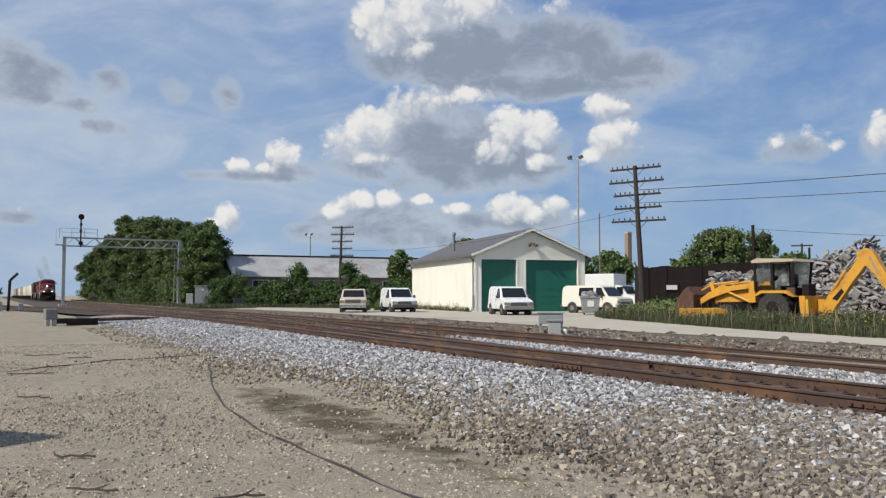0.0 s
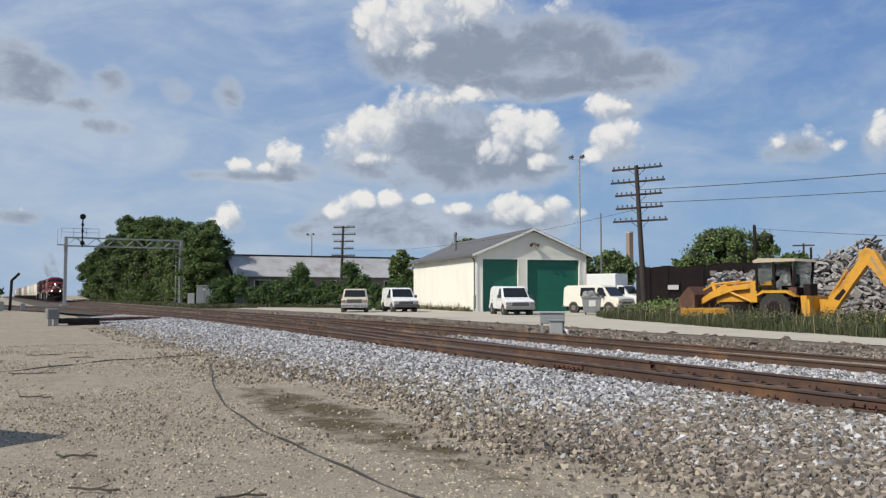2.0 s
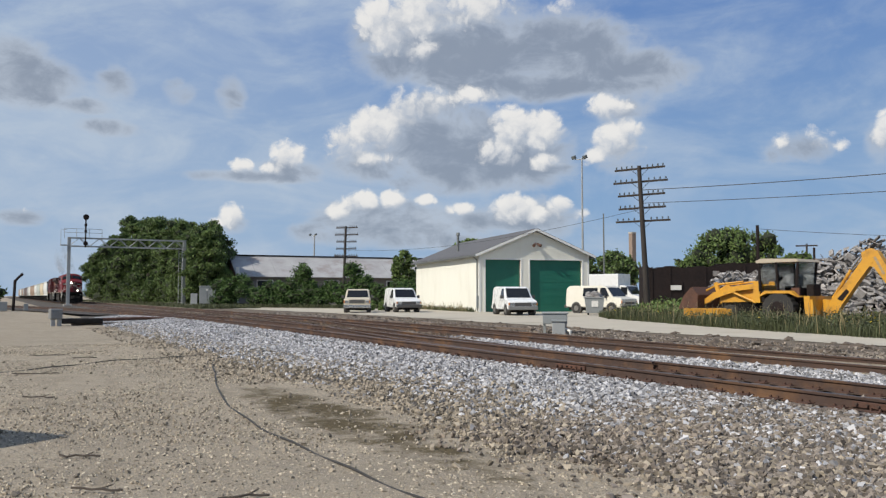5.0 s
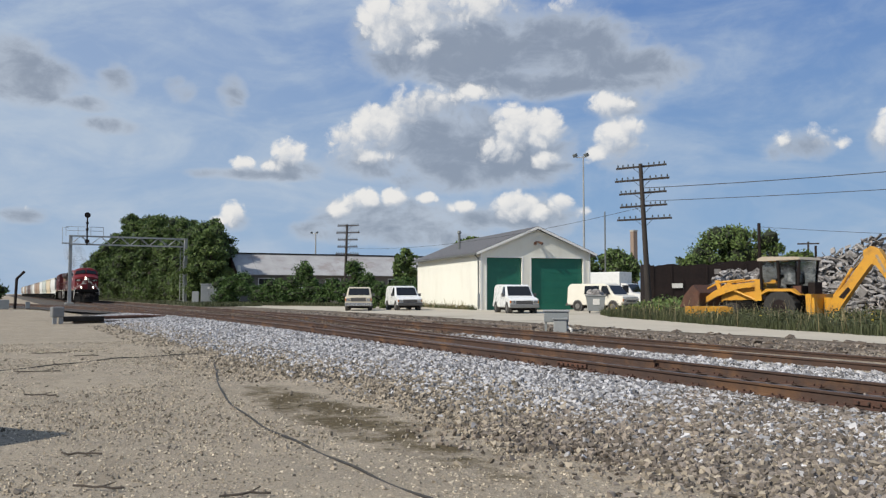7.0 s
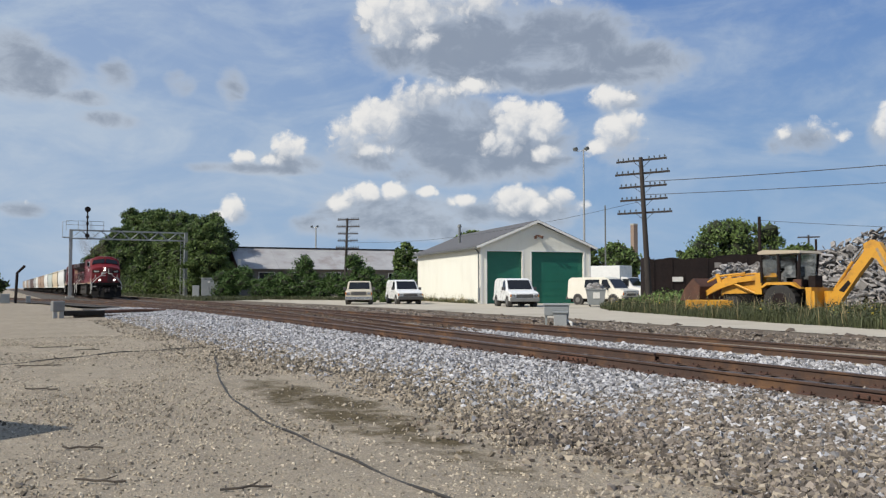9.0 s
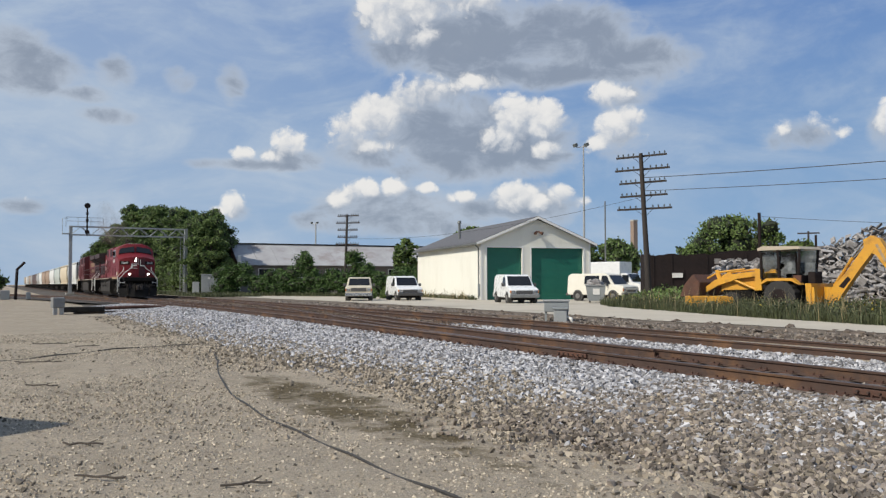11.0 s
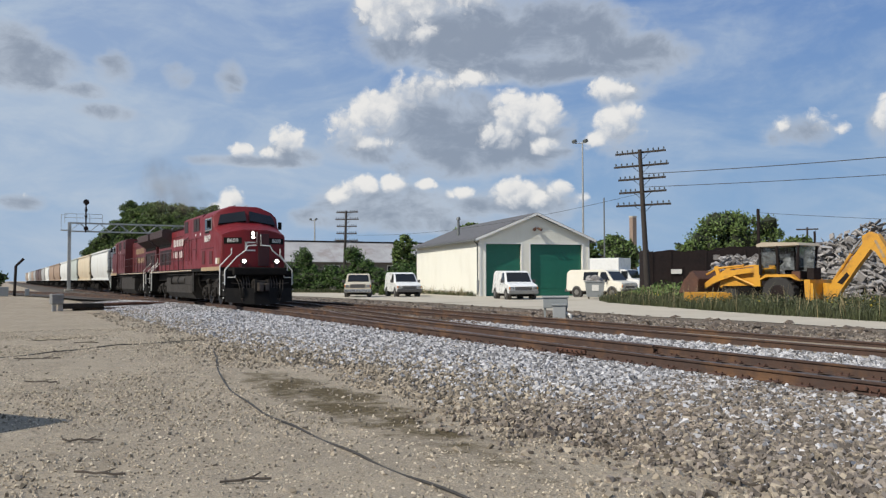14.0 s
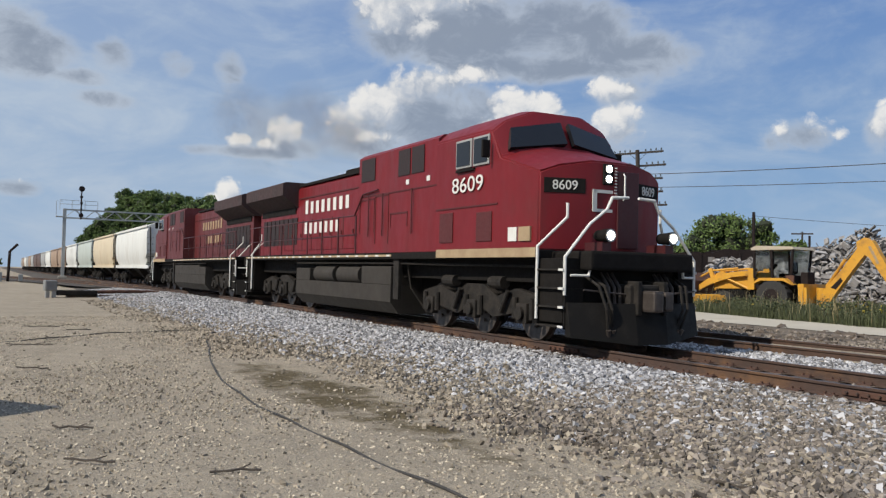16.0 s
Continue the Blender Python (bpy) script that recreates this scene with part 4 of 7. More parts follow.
    for k in range(9):
        part("hazard_mark", box(B(), -1.43, -1.405, 0.02, 0.07, 2.86 + k * 0.06, 2.885 + k * 0.06), M_WHITEPAINT, lo)
    part("nose_grab_iron", pipe(B(), [(-1.40, 0.22, 2.75), (-1.36, 0.22, 2.8), (-1.36, 0.22, 3.2), (-1.40, 0.22, 3.25)], 0.016, 6), M_WHITEPAINT, lo)
    bm = box(B(), -1.43, -1.425, -0.48, -0.02, 2.50, 2.56)
    box(bm, -1.43, -1.415, -0.48, -0.02, 2.86, 2.92)
    box(bm, -1.43, -1.415, -0.50, -0.40, 2.50, 2.92)
    part("nose_emblem", bm, M_WHITEPAINT, lo, "pale open square emblem")
    # number boards on the slanted nose corners, numbers on the cab sides
    for s in (-1, 1):
        turn = math.degrees(math.atan2(0.34, 0.97)) * s
        m = Matrix.Translation((-1.625, s * 1.0, 2.97)) @ pose(0, 0, 0, 0, 0, 90 + turn) @ pose(0, 0, 0, 90, 0, 0)
        bm = box(B(), -0.40, 0.40, -0.14, 0.14, -0.03, 0.03, 0.01, None)
        bmesh.ops.transform(bm, matrix=m, verts=bm.verts[:])
        nb = part("number_board", bm, M_BLACK, lo)
        writing("8609", 0.25, m @ pose(0, 0, 0.036), M_WHITEPAINT, nb)
        if not worn:
            writing("8609", 0.46, pose(-4.28, s * 1.56, 3.15, 90, 0, 0 if s < 0 else 180), M_WHITEPAINT, lo, 1.45)
    for s in (-1, 1):
        y = -0.93 if s < 0 else 0.938
        letters(8, -16.5, -12.3, 3.38, 0.40, y, M_WHITEPAINT if not worn else M_OCHRE, lo)
        letters(7, -16.5, -13.1, 2.68, 0.36, y - 0.012 * -s if s > 0 else y - 0.012, M_WHITEPAINT if not worn else M_OCHRE, lo)
    # walkway rails
    for s in (-1, 1):
        for k in range(9):
            x = -21.2 + k * 1.34
            part("handrail_post", cyl(B(), (x, s * 1.5, 1.76), (x, s * 1.5, 2.82), 0.022, n=6), M_HANDRED, lo)
        part("handrail", pipe(B(), [(-21.2, s * 1.5, 2.82), (-10.6, s * 1.5, 2.82), (-10.0, s * 1.52, 3.36), (-9.0, s * 1.52, 3.42)], 0.022, 6), M_HANDRED, lo)
        part("handrail", pipe(B(), [(-21.2, s * 1.5, 2.28), (-10.6, s * 1.5, 2.28)], 0.016, 6), M_HANDRED, lo)
        for x in (-9.6, -8.7, -7.0):
            part("grab_iron", cyl(B(), (x, s * 1.52, 2.2), (x, s * 1.52, 3.3), 0.018, n=6), M_SEAM, lo)
    return lo


lead_loco = locomotive("bright red diesel locomotive with lit headlights and white lettering", M_RED, True, False)
LEAD_WHEELS = list(WHEELS)
WHEELS.clear()
trail_loco = locomotive("faded red diesel locomotive coupled backwards behind the first", M_RED2, False, True)
TRAIL_WHEELS = list(WHEELS)
WHEELS.clear()


def hopper(label, body, length=17.2):
    """A covered hopper car; x = 0 at the front coupler's face."""
    hp = thing("hopper_car", pose(0, TRACK1, 0), label, "freight car", "train")
    a, b = -0.95, -length + 0.95
    # body with bulging sides, sloping ends and a roof
    bm = B()
    prof = [(-1.42, 1.42), (-1.56, 1.9), (-1.60, 2.7), (-1.58, 3.6), (-1.46, 4.02), (-1.0, 4.22), (1.0, 4.22), (1.46, 4.02), (1.58, 3.6), (1.60, 2.7), (1.56, 1.9), (1.42, 1.42)]
    rings = []
    for x, lift in ((a, 2.9), (a - 0.06, 2.2), (a - 0.45, 1.85), (a - 1.2, 1.42), (b + 1.2, 1.42), (b + 0.45, 1.85), (b + 0.06, 2.2), (b, 2.9)):
        rings.append([bm.verts.new((x, y, max(z, lift) if z < 4.0 else z)) for y, z in prof])
    for p, q in zip(rings, rings[1:]):
        for i in range(len(prof)):
            j = (i + 1) % len(prof)
            bm.faces.new((p[i], q[i], q[j], p[j]))
    bm.faces.new(rings[0]), bm.faces.new(rings[-1][::-1])
    bmesh.ops.recalc_face_normals(bm, faces=bm.faces[:])
    part("body", bm, body, hp, smooth=True)
    for s in (-1, 1):
        part("top_chord", box(B(), b - 0.05, a + 0.05, s * 1.585 - 0.025, s * 1.585 + 0.025, 3.92, 4.06), body, hp)
        part("side_sill", box(B(), b - 0.3, a + 0.3, s * 1.45 - 0.06, s * 1.45 + 0.06, 1.22, 1.44), body, hp)
    for k in range(3):
        x = a - 2.6 - k * (length - 1.9 - 5.2) / 2
        bm = B()
        lo_ = [bm.verts.new((x + dx * 0.35, dy * 0.5, 0.55)) for dx, dy in ((-1, -1), (1, -1), (1, 1), (-1, 1))]
        hi_ = [bm.verts.new((x + dx * 1.5, dy * 1.35, 1.45)) for dx, dy in ((-1, -1), (1, -1), (1, 1), (-1, 1))]
        for i in range(4):
            bm.faces.new((lo_[i], lo_[(i + 1) % 4], hi_[(i + 1) % 4], hi_[i]))
        bm.faces.new(lo_[::-1]), bm.faces.new(hi_)
        part("hopper_chute", bm, M_GRIME, hp)
    part("running_board", box(B(), b - 0.2, a + 0.2, -0.45, 0.45, 4.30, 4.34), M_STEELPALE, hp)
    bm = B()
    for x in np.linspace(a - 0.3, b + 0.3, 8):
        box(bm, x - 0.04, x + 0.04, -0.4, 0.4, 4.21, 4.30)
    part("board_supports", bm, M_STEELPALE, hp)
    for d in (0, 1):
        e = a + 0.55 if d == 0 else b - 0.55
        i = a if d == 0 else b
        part("end_frame", box(B(), min(e, i), max(e, i), -1.45, 1.45, 1.2, 1.36), M_GRIME, hp)
        for y in (-1.38, 1.38):
            bm = B()
            cyl(bm, (e, y, 1.3), (i, y, 3.9), 0.04, n=6)
            for k in range(5):
                cyl(bm, (e - (e - i) * k * 0.15, y - 0.2, 1.6 + k * 0.4), (e - (e - i) * k * 0.15, y + 0.2, 1.6 + k * 0.4), 0.015, n=5)
            part("end_ladder", bm, M_GRIME, hp)
        part("coupler", box(B(), min(e, -length * d), max(e, -length * d), -0.12, 0.12, 0.72, 0.98, 0.03), M_GRIME, hp)
        c = -2.2 if d == 0 else -length + 2.2
        railtruck(hp, (c + 0.89, c - 0.89), 0.457, False)
    return hp


def car_paint(name, c, dirt):
    return mat(name, c, tuple(v * 0.8 for v in c), 0.7, 0.6, 0.6, stain=dirt, stain_amount=0.5, stain_scale=0.9, stretch=(1, 1, 0.4))


RUST = (0.16, 0.09, 0.05)
P_WHITE = car_paint("white_car_paint", (0.70, 0.70, 0.66), (0.46, 0.43, 0.37))
P_CREAM = car_paint("cream_car_paint", (0.64, 0.54, 0.38), (0.42, 0.29, 0.16))
P_GREEN = car_paint("pale_grey_green_paint", (0.48, 0.52, 0.47), (0.3, 0.3, 0.26))
P_TAN = car_paint("tan_car_paint", (0.36, 0.25, 0.17), RUST)
P_BROWN = car_paint("dark_brown_car_paint", (0.10, 0.06, 0.05), RUST)
P_GREY = car_paint("grey_car_paint", (0.36, 0.36, 0.35), (0.22, 0.18, 0.14))
CARS = []
for paint, words in ((P_WHITE, "clean white covered hopper car with rounded sides"), (P_CREAM, "cream covered hopper car streaked with rust"), (P_GREEN, "pale grey-green covered hopper car"),
                     (P_WHITE, "white covered hopper car, dusty along its sill"), (P_TAN, "tan covered hopper car, faded and rusty"), (P_TAN, "tan covered hopper car, faded and rusty"), (P_WHITE, "clean white covered hopper car with rounded sides"),
                     (P_GREY, "grey covered hopper car"), (P_BROWN, "dark brown covered hopper car, grimy"), (P_BROWN, "dark brown covered hopper car, grimy"), (P_GREY, "grey covered hopper car"),
                     (P_TAN, "tan covered hopper car, faded and rusty"), (P_GREY, "grey covered hopper car"), (P_WHITE, "white covered hopper car, dusty along its sill"), (P_TAN, "tan covered hopper car, faded and rusty"), (P_GREY, "grey covered hopper car")):
    if not CARS:
        car = hopper(words, paint)
        FIRST_CAR = car
    else:
        car = copy_thing(FIRST_CAR, pose(0, TRACK1, 0))
        for ch in car.children:
            if ch.name.split(".")[0] in ("body", "top_chord", "side_sill"):
                ch.data = ch.data.copy()
                ch.data.materials[0] = paint
        tagged(car, words)
    CARS.append(car)
WHEELS.clear()
CAR_LENGTH = 17.2

# seconds and the lead locomotive's front, along the track
HEAD = [(0, -195.41), (1, -184.98), (2, -174.38), (3, -163.74), (4, -152.94), (5.2, -139.88), (6.5, -125.68), (7.2, -117.76), (8, -108.61), (9, -96.99), (10.2, -82.9), (11.5, -67.21), (12, -61.04), (13, -48.44), (14, -35.95), (15, -23.5), (15.5, -17.2), (16, -10.85)]


def head_at(t):
    for (a, xa), (b, xb) in zip(HEAD, HEAD[1:]):
        if a <= t <= b:
            return xa + (xb - xa) * (t - a) / (b - a)
    return HEAD[-1][1]


def exhaust_plume():
    """Thin brown diesel haze that trails from the stack, in soft rigid puffs that thin out towards their rims."""
    m = bpy.data.materials.new("thin_diesel_haze")
    m.use_nodes = True
    nd, ln = m.node_tree.nodes, m.node_tree.links
    p = nd["Principled BSDF"]
    p.inputs["Base Color"].default_value, p.inputs["Roughness"].default_value, p.inputs["Specular IOR Level"].default_value = (0.16, 0.135, 0.115, 1), 1.0, 0.0
    tc = nd.new("ShaderNodeTexCoord")
    tx = nd.new("ShaderNodeTexNoise")
    tx.inputs["Scale"].default_value, tx.inputs["Detail"].default_value = 1.9, 6.0
    ln.new(tc.outputs["Object"], tx.inputs["Vector"])
    fl = nd.new("ShaderNodeVectorMath")
    fl.operation = "MULTIPLY"
    fl.inputs[1].default_value = (1, 0, 1)
    turn = nd.new("ShaderNodeMapping")
    turn.inputs["Rotation"].default_value = (0, 0, math.radians(-45))
    ln.new(tc.outputs["Object"], turn.inputs["Vector"])
    ln.new(turn.outputs[0], fl.inputs[0])
    le = nd.new("ShaderNodeVectorMath")
    le.operation = "LENGTH"
    ln.new(fl.outputs[0], le.inputs[0])
    rim = nd.new("ShaderNodeMapRange")
    rim.interpolation_type = "SMOOTHSTEP"
    ln.new(le.outputs["Value"], rim.inputs[0])
    for i, v in enumerate((0.92, 0.0, 0.0, 1.0)):
        rim.inputs[i + 1].default_value = v
    mr = nd.new("ShaderNodeMapRange")
    ln.new(tx.outputs[0], mr.inputs[0])
    for i, v in enumerate((0.25, 0.75, 0.03, 0.34)):
        mr.inputs[i + 1].default_value = v
    mu = nd.new("ShaderNodeMath")
    mu.operation = "MULTIPLY"
    ln.new(rim.outputs[0], mu.inputs[0])
    ln.new(mr.outputs[0], mu.inputs[1])
    ln.new(mu.outputs[0], p.inputs["Alpha"])
    sm = thing("exhaust_smoke", pose(0, TRACK1, 0), "thin brown diesel smoke trailing above the locomotive", "smoke")
    for x, z, a, b in ((-14.6, 5.7, 2.4, 1.1), (-19.0, 6.9, 5.0, 1.9), (-28.0, 8.2, 8.0, 2.6)):
        bm = B()
        bmesh.ops.create_icosphere(bm, subdivisions=4, radius=1.0)
        ob = part("puff", bm, m, sm, smooth=True)
        ob.matrix_basis = pose(x, 0, z, 0, 14, 0) @ Matrix.Diagonal((a, 1.4, b, 1))
        ob.visible_shadow = False
    return sm


plume = exhaust_plume()
# ---- yard beyond the tracks ----
M_SIDING = mat("cream_siding", (0.77, 0.755, 0.665), (0.71, 0.69, 0.60), 0.8, 0.5, 0.7, stain=(0.64, 0.61, 0.51), stain_amount=0.4, stain_scale=0.7, stretch=(1, 1, 0.3))
M_TRIM = mat("white_trim", (0.78, 0.77, 0.73), (0.68, 0.67, 0.62), 3, 0.4, 0.6)
M_DOOR = mat("green_door_paint", (0.010, 0.135, 0.088), (0.008, 0.105, 0.07), 0.9, 0.6, 0.5, bump=0.1, bump_scale=8)
M_SHINGLE = mat("grey_shingles", (0.135, 0.135, 0.14), (0.09, 0.09, 0.095), 4, 0.7, 0.9, bump=0.4, bump_scale=30)
M_GUTTER = mat("dark_gutter", (0.16, 0.17, 0.165), (0.1, 0.11, 0.105), 3, 0.5, 0.6)
M_CONCRETE = mat("weathered_concrete", (0.45, 0.43, 0.38), (0.34, 0.32, 0.28), 2, 0.7, 0.9, bump=0.3)
M_VAN = mat("white_van_paint", (0.78, 0.78, 0.76), (0.70, 0.70, 0.67), 1.2, 0.4, 0.3, coat=0.4)
M_VANOLD = mat("dull_cream_van_paint", (0.70, 0.67, 0.58), (0.60, 0.56, 0.46), 1.2, 0.5, 0.45, coat=0.1)
M_SUV = mat("tan_truck_paint", (0.62, 0.56, 0.43), (0.48, 0.42, 0.32), 1.4, 0.6, 0.4, coat=0.2)
M_TYRE = mat("tyre_rubber", (0.022, 0.021, 0.02), (0.04, 0.037, 0.033), 6, 0.6, 0.85, bump=0.2)
M_HUB = mat("dull_hub_steel", (0.28, 0.27, 0.25), (0.14, 0.13, 0.12), 8, 0.6, 0.5, metal=0.6)
M_DARKPLASTIC = mat("dark_bumper_plastic", (0.05, 0.05, 0.05), (0.09, 0.085, 0.08), 4, 0.6, 0.6)
M_GREYPLASTIC = mat("grey_bumper_plastic", (0.22, 0.22, 0.21), (0.15, 0.15, 0.145), 4, 0.5, 0.6)
M_CHROME = mat("worn_chrome", (0.55, 0.55, 0.54), (0.40, 0.39, 0.37), 6, 0.5, 0.25, metal=0.9)
M_AMBER = mat("amber_lens", (0.50, 0.17, 0.02), (0.4, 0.13, 0.02), 2, 0.3, 0.3)
M_YELLOW = mat("faded_machine_yellow", (0.66, 0.33, 0.022), (0.52, 0.25, 0.03), 1.8, 0.6, 0.5, stain=(0.26, 0.13, 0.04), stain_amount=0.6, stain_scale=1.6)
M_RUSTY = mat("rusted_steel", (0.135, 0.058, 0.033), (0.07, 0.035, 0.024), 2.5, 0.8, 0.85, bump=0.4, bump_scale=25)
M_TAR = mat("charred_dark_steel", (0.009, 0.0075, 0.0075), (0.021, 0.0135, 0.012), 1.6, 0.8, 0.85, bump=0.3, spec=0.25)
M_SCRAP = mat("pale_broken_scrap", (0.33, 0.32, 0.31), (0.20, 0.18, 0.165), 3, 0.7, 0.75, island=0.5, stain=(0.22, 0.16, 0.11), stain_amount=0.5, stain_scale=0.6)
M_POLE = mat("tarred_pole_wood", (0.020, 0.016, 0.014), (0.046, 0.037, 0.031), 5, 0.7, 0.9, bump=0.3, stretch=(1, 1, 0.15))
M_PORCELAIN = mat("dull_glass_insulator", (0.09, 0.10, 0.10), (0.05, 0.06, 0.06), 3, 0.5, 0.3)
M_SIGNALGREY = mat("silver_signal_paint", (0.38, 0.39, 0.385), (0.27, 0.28, 0.275), 3, 0.5, 0.55, metal=0.2)
M_CASE = mat("grey_case_paint", (0.27, 0.285, 0.285), (0.19, 0.205, 0.205), 1.5, 0.5, 0.55)
M_BRICK = mat("chimney_brick", (0.30, 0.225, 0.175), (0.23, 0.17, 0.13), 3, 0.7, 0.9)
M_WAREROOF = mat("weathered_metal_roof", (0.43, 0.425, 0.42), (0.30, 0.29, 0.285), 0.5, 0.8, 0.8, stain=(0.24, 0.19, 0.17), stain_amount=0.6, stain_scale=0.25)
M_WAREWALL = mat("dingy_wall", (0.22, 0.20, 0.18), (0.13, 0.12, 0.105), 0.5, 0.7, 0.9)
M_CABLE = mat("black_cable", (0.02, 0.019, 0.018), (0.05, 0.045, 0.04), 9, 0.6, 0.7)


def bpart(name, parent, material, *r, bevel=0.0, label=""):
    return part(name, box(B(), *r, bevel), material, parent, label)


def build_shed():
    """The gabled two-bay garage; local x runs along its depth, y across its front (from the near corner, negative)."""
    W, L, H, R = 9.6, 18.6, 4.62, 6.6
    sh = thing("garage_building", pose(-56.2, 33.3, -0.15, 0, 0, 169), "cream-sided garage with grey roof and two green doors", "building", kind="")
    tk = 0.2
    # side and rear walls: lapped siding boards on a core
    for nm, y0, y1 in (("side_wall", -tk, 0.0), ("side_wall", -W, -W + tk)):
        core = bpart(nm, sh, M_SIDING, 0.12, L, y0, y1, 0, H)
        for k in range(30):
            z = 0.1 + k * 0.15
            yo = y1 if y1 == 0.0 else y0
            sgn = 1 if y1 == 0.0 else -1
            bm = B()
            vs = [bm.verts.new(p) for x in (0.14, L) for p in ((x, yo, z + 0.15), (x, yo + sgn * 0.018, z), (x, yo, z))]
            bm.faces.new((vs[0], vs[1], vs[4], vs[3])), bm.faces.new((vs[1], vs[2], vs[5], vs[4])), bm.faces.new((vs[0], vs[2], vs[1])), bm.faces.new((vs[3], vs[4], vs[5])), bm.faces.new((vs[0], vs[3], vs[5], vs[2]))
            bmesh.ops.recalc_face_normals(bm, faces=bm.faces[:])
            part("siding_board", bm, M_SIDING, core)
    bpart("rear_wall", sh, M_SIDING, L - tk, L, -W + tk, -tk, 0, H)
    # front: piers, lintel and gable round two door openings
    d1, d2 = (-3.55, -0.55), (-8.95, -4.35)
    HD = 4.18
    fr = sh
    for y0, y1 in ((-0.55, 0.0), (-4.35, -3.55), (-W, -8.95)):
        bpart("front_pier", fr, M_SIDING, 0, tk, y0, y1, 0, HD)
    bpart("front_lintel", fr, M_SIDING, 0, tk, -W, 0, HD, H)
    part("gable", prism(B(), [(-W, H), (0, H), (-W / 2, R - 0.1)], 0, tk), M_SIDING, fr)
    for k in range(12):
        z = H + 0.02 + k * 0.15
        w = (R - 0.1 - z) / (R - 0.1 - H) * W / 2
        if w > 0.3:
            bpart("siding_board", fr, M_SIDING, -0.014, 0.0, -W / 2 - w, -W / 2 + w, z, z + 0.012)
    for y0, y1 in (d1, d2):
        dr = bpart("overhead_door", fr, M_DOOR, 0.28, 0.34, y0 + 0.01, y1 - 0.01, 0.02, HD, label="dark green overhead garage door, closed")
        for k in range(7):
            bpart("door_panel", dr, M_DOOR, 0.262, 0.28, y0 + 0.02, y1 - 0.02, 0.03 + k * 0.59, 0.60 + k * 0.59)
        for a, b, z0, z1 in ((y0 - 0.12, y0, 0, HD + 0.1), (y1, y1 + 0.12, 0, HD + 0.1), (y0, y1, HD, HD + 0.1)):
            bpart("door_trim", fr, M_TRIM, -0.022, 0.0, a, b, z0, z1)
    for y in (-0.16, -W + 0.02):
        bpart("corner_trim", fr, M_TRIM, -0.03, -0.001, y, y + 0.14, 0, H)
    bpart("corner_trim", fr, M_TRIM, 0.0, 0.14, 0.02, 0.032, 0, H)
    # roof: two slabs with overhang, shingle courses, fascia
    up = math.atan2(R - H, W / 2)
    n = Vector((0, -math.sin(up), math.cos(up)))
    for s in (1, -1):
        rf = new("roof")
        rf.parent = sh
        slope = (W / 2 + 0.42) / math.cos(up)
        m = Matrix.Translation((0, -W / 2, R)) @ Matrix.Rotation(-s * up, 4, "X")
        bm = box(B(), -0.35, L + 0.3, 0, slope, 0.0, 0.11) if s > 0 else box(B(), -0.35, L + 0.3, -slope, 0, 0.0, 0.11)
        bmesh.ops.transform(bm, matrix=m, verts=bm.verts[:])
        part("roof_deck", bm, M_SHINGLE, rf)
        for k in range(26):
            d = 0.02 + k * 0.205
            a, b = (d, d + 0.2) if s > 0 else (-d - 0.2, -d)
            bm = box(B(), -0.37, L + 0.32, a, b, 0.112, 0.13)
            bmesh.ops.transform(bm, matrix=m, verts=bm.verts[:])
            part("shingle_course", bm, M_SHINGLE, rf)
        bm = box(B(), -0.385, -0.352, min(0, s * slope), max(0, s * slope), -0.08, 0.10)
        bmesh.ops.transform(bm, matrix=m, verts=bm.verts[:])
        part("rake_board", bm, M_TRIM, rf)
        e = s * slope
        bm = box(B(), -0.37, L + 0.3, min(e, e + s * 0.10), max(e, e + s * 0.10), -0.06, 0.07)
        bmesh.ops.transform(bm, matrix=m, verts=bm.verts[:])
        part("gutter", bm, M_GUTTER, rf)
    part("downspout", pipe(B(), [(0.25, 0.36, H - 0.25), (0.25, 0.07, H - 0.5), (0.25, 0.07, 0.1)], 0.045, 6), M_GUTTER, sh)
    bpart("electric_box", sh, M_CASE, 0.0, 0.12, 0.036, 0.2, 0.35, 1.3)
    # twin flood light on the gable
    lt = bpart("flood_light", sh, M_GUTTER, -0.24, 0.0, -W / 2 - 0.06, -W / 2 + 0.06, 5.42, 5.5)
    for dy in (-0.16, 0.16):
        part("lamp_head", cyl(B(), (-0.2, -W / 2 + dy * 0.4, 5.48), (-0.5, -W / 2 + dy * 2, 5.3), 0.07, 0.13, n=12), M_RUSTY, lt)
    # rusty flue on the roof
    fl = part("flue_pipe", cyl(B(), (9.5, -1.4, 5.0), (9.5, -1.4, 6.75), 0.11, n=12), M_GUTTER, sh)
    part("flue_cap", cyl(B(), (9.5, -1.4, 6.75), (9.5, -1.4, 7.0), 0.2, 0.14, n=12), M_GUTTER, fl)
    return sh


build_shed()


def wheel(parent, x, y, r, w):
    s = 1 if y > 0 else -1
    ty = part("tyre", cyl(B(), (x, y - s * w, r), (x, y, r), r, n=24), M_TYRE, parent)
    part("rim", cyl(B(), (x, y - s * 0.02, r), (x, y + s * 0.012, r), r * 0.6, r * 0.5, n=18), M_HUB, ty)


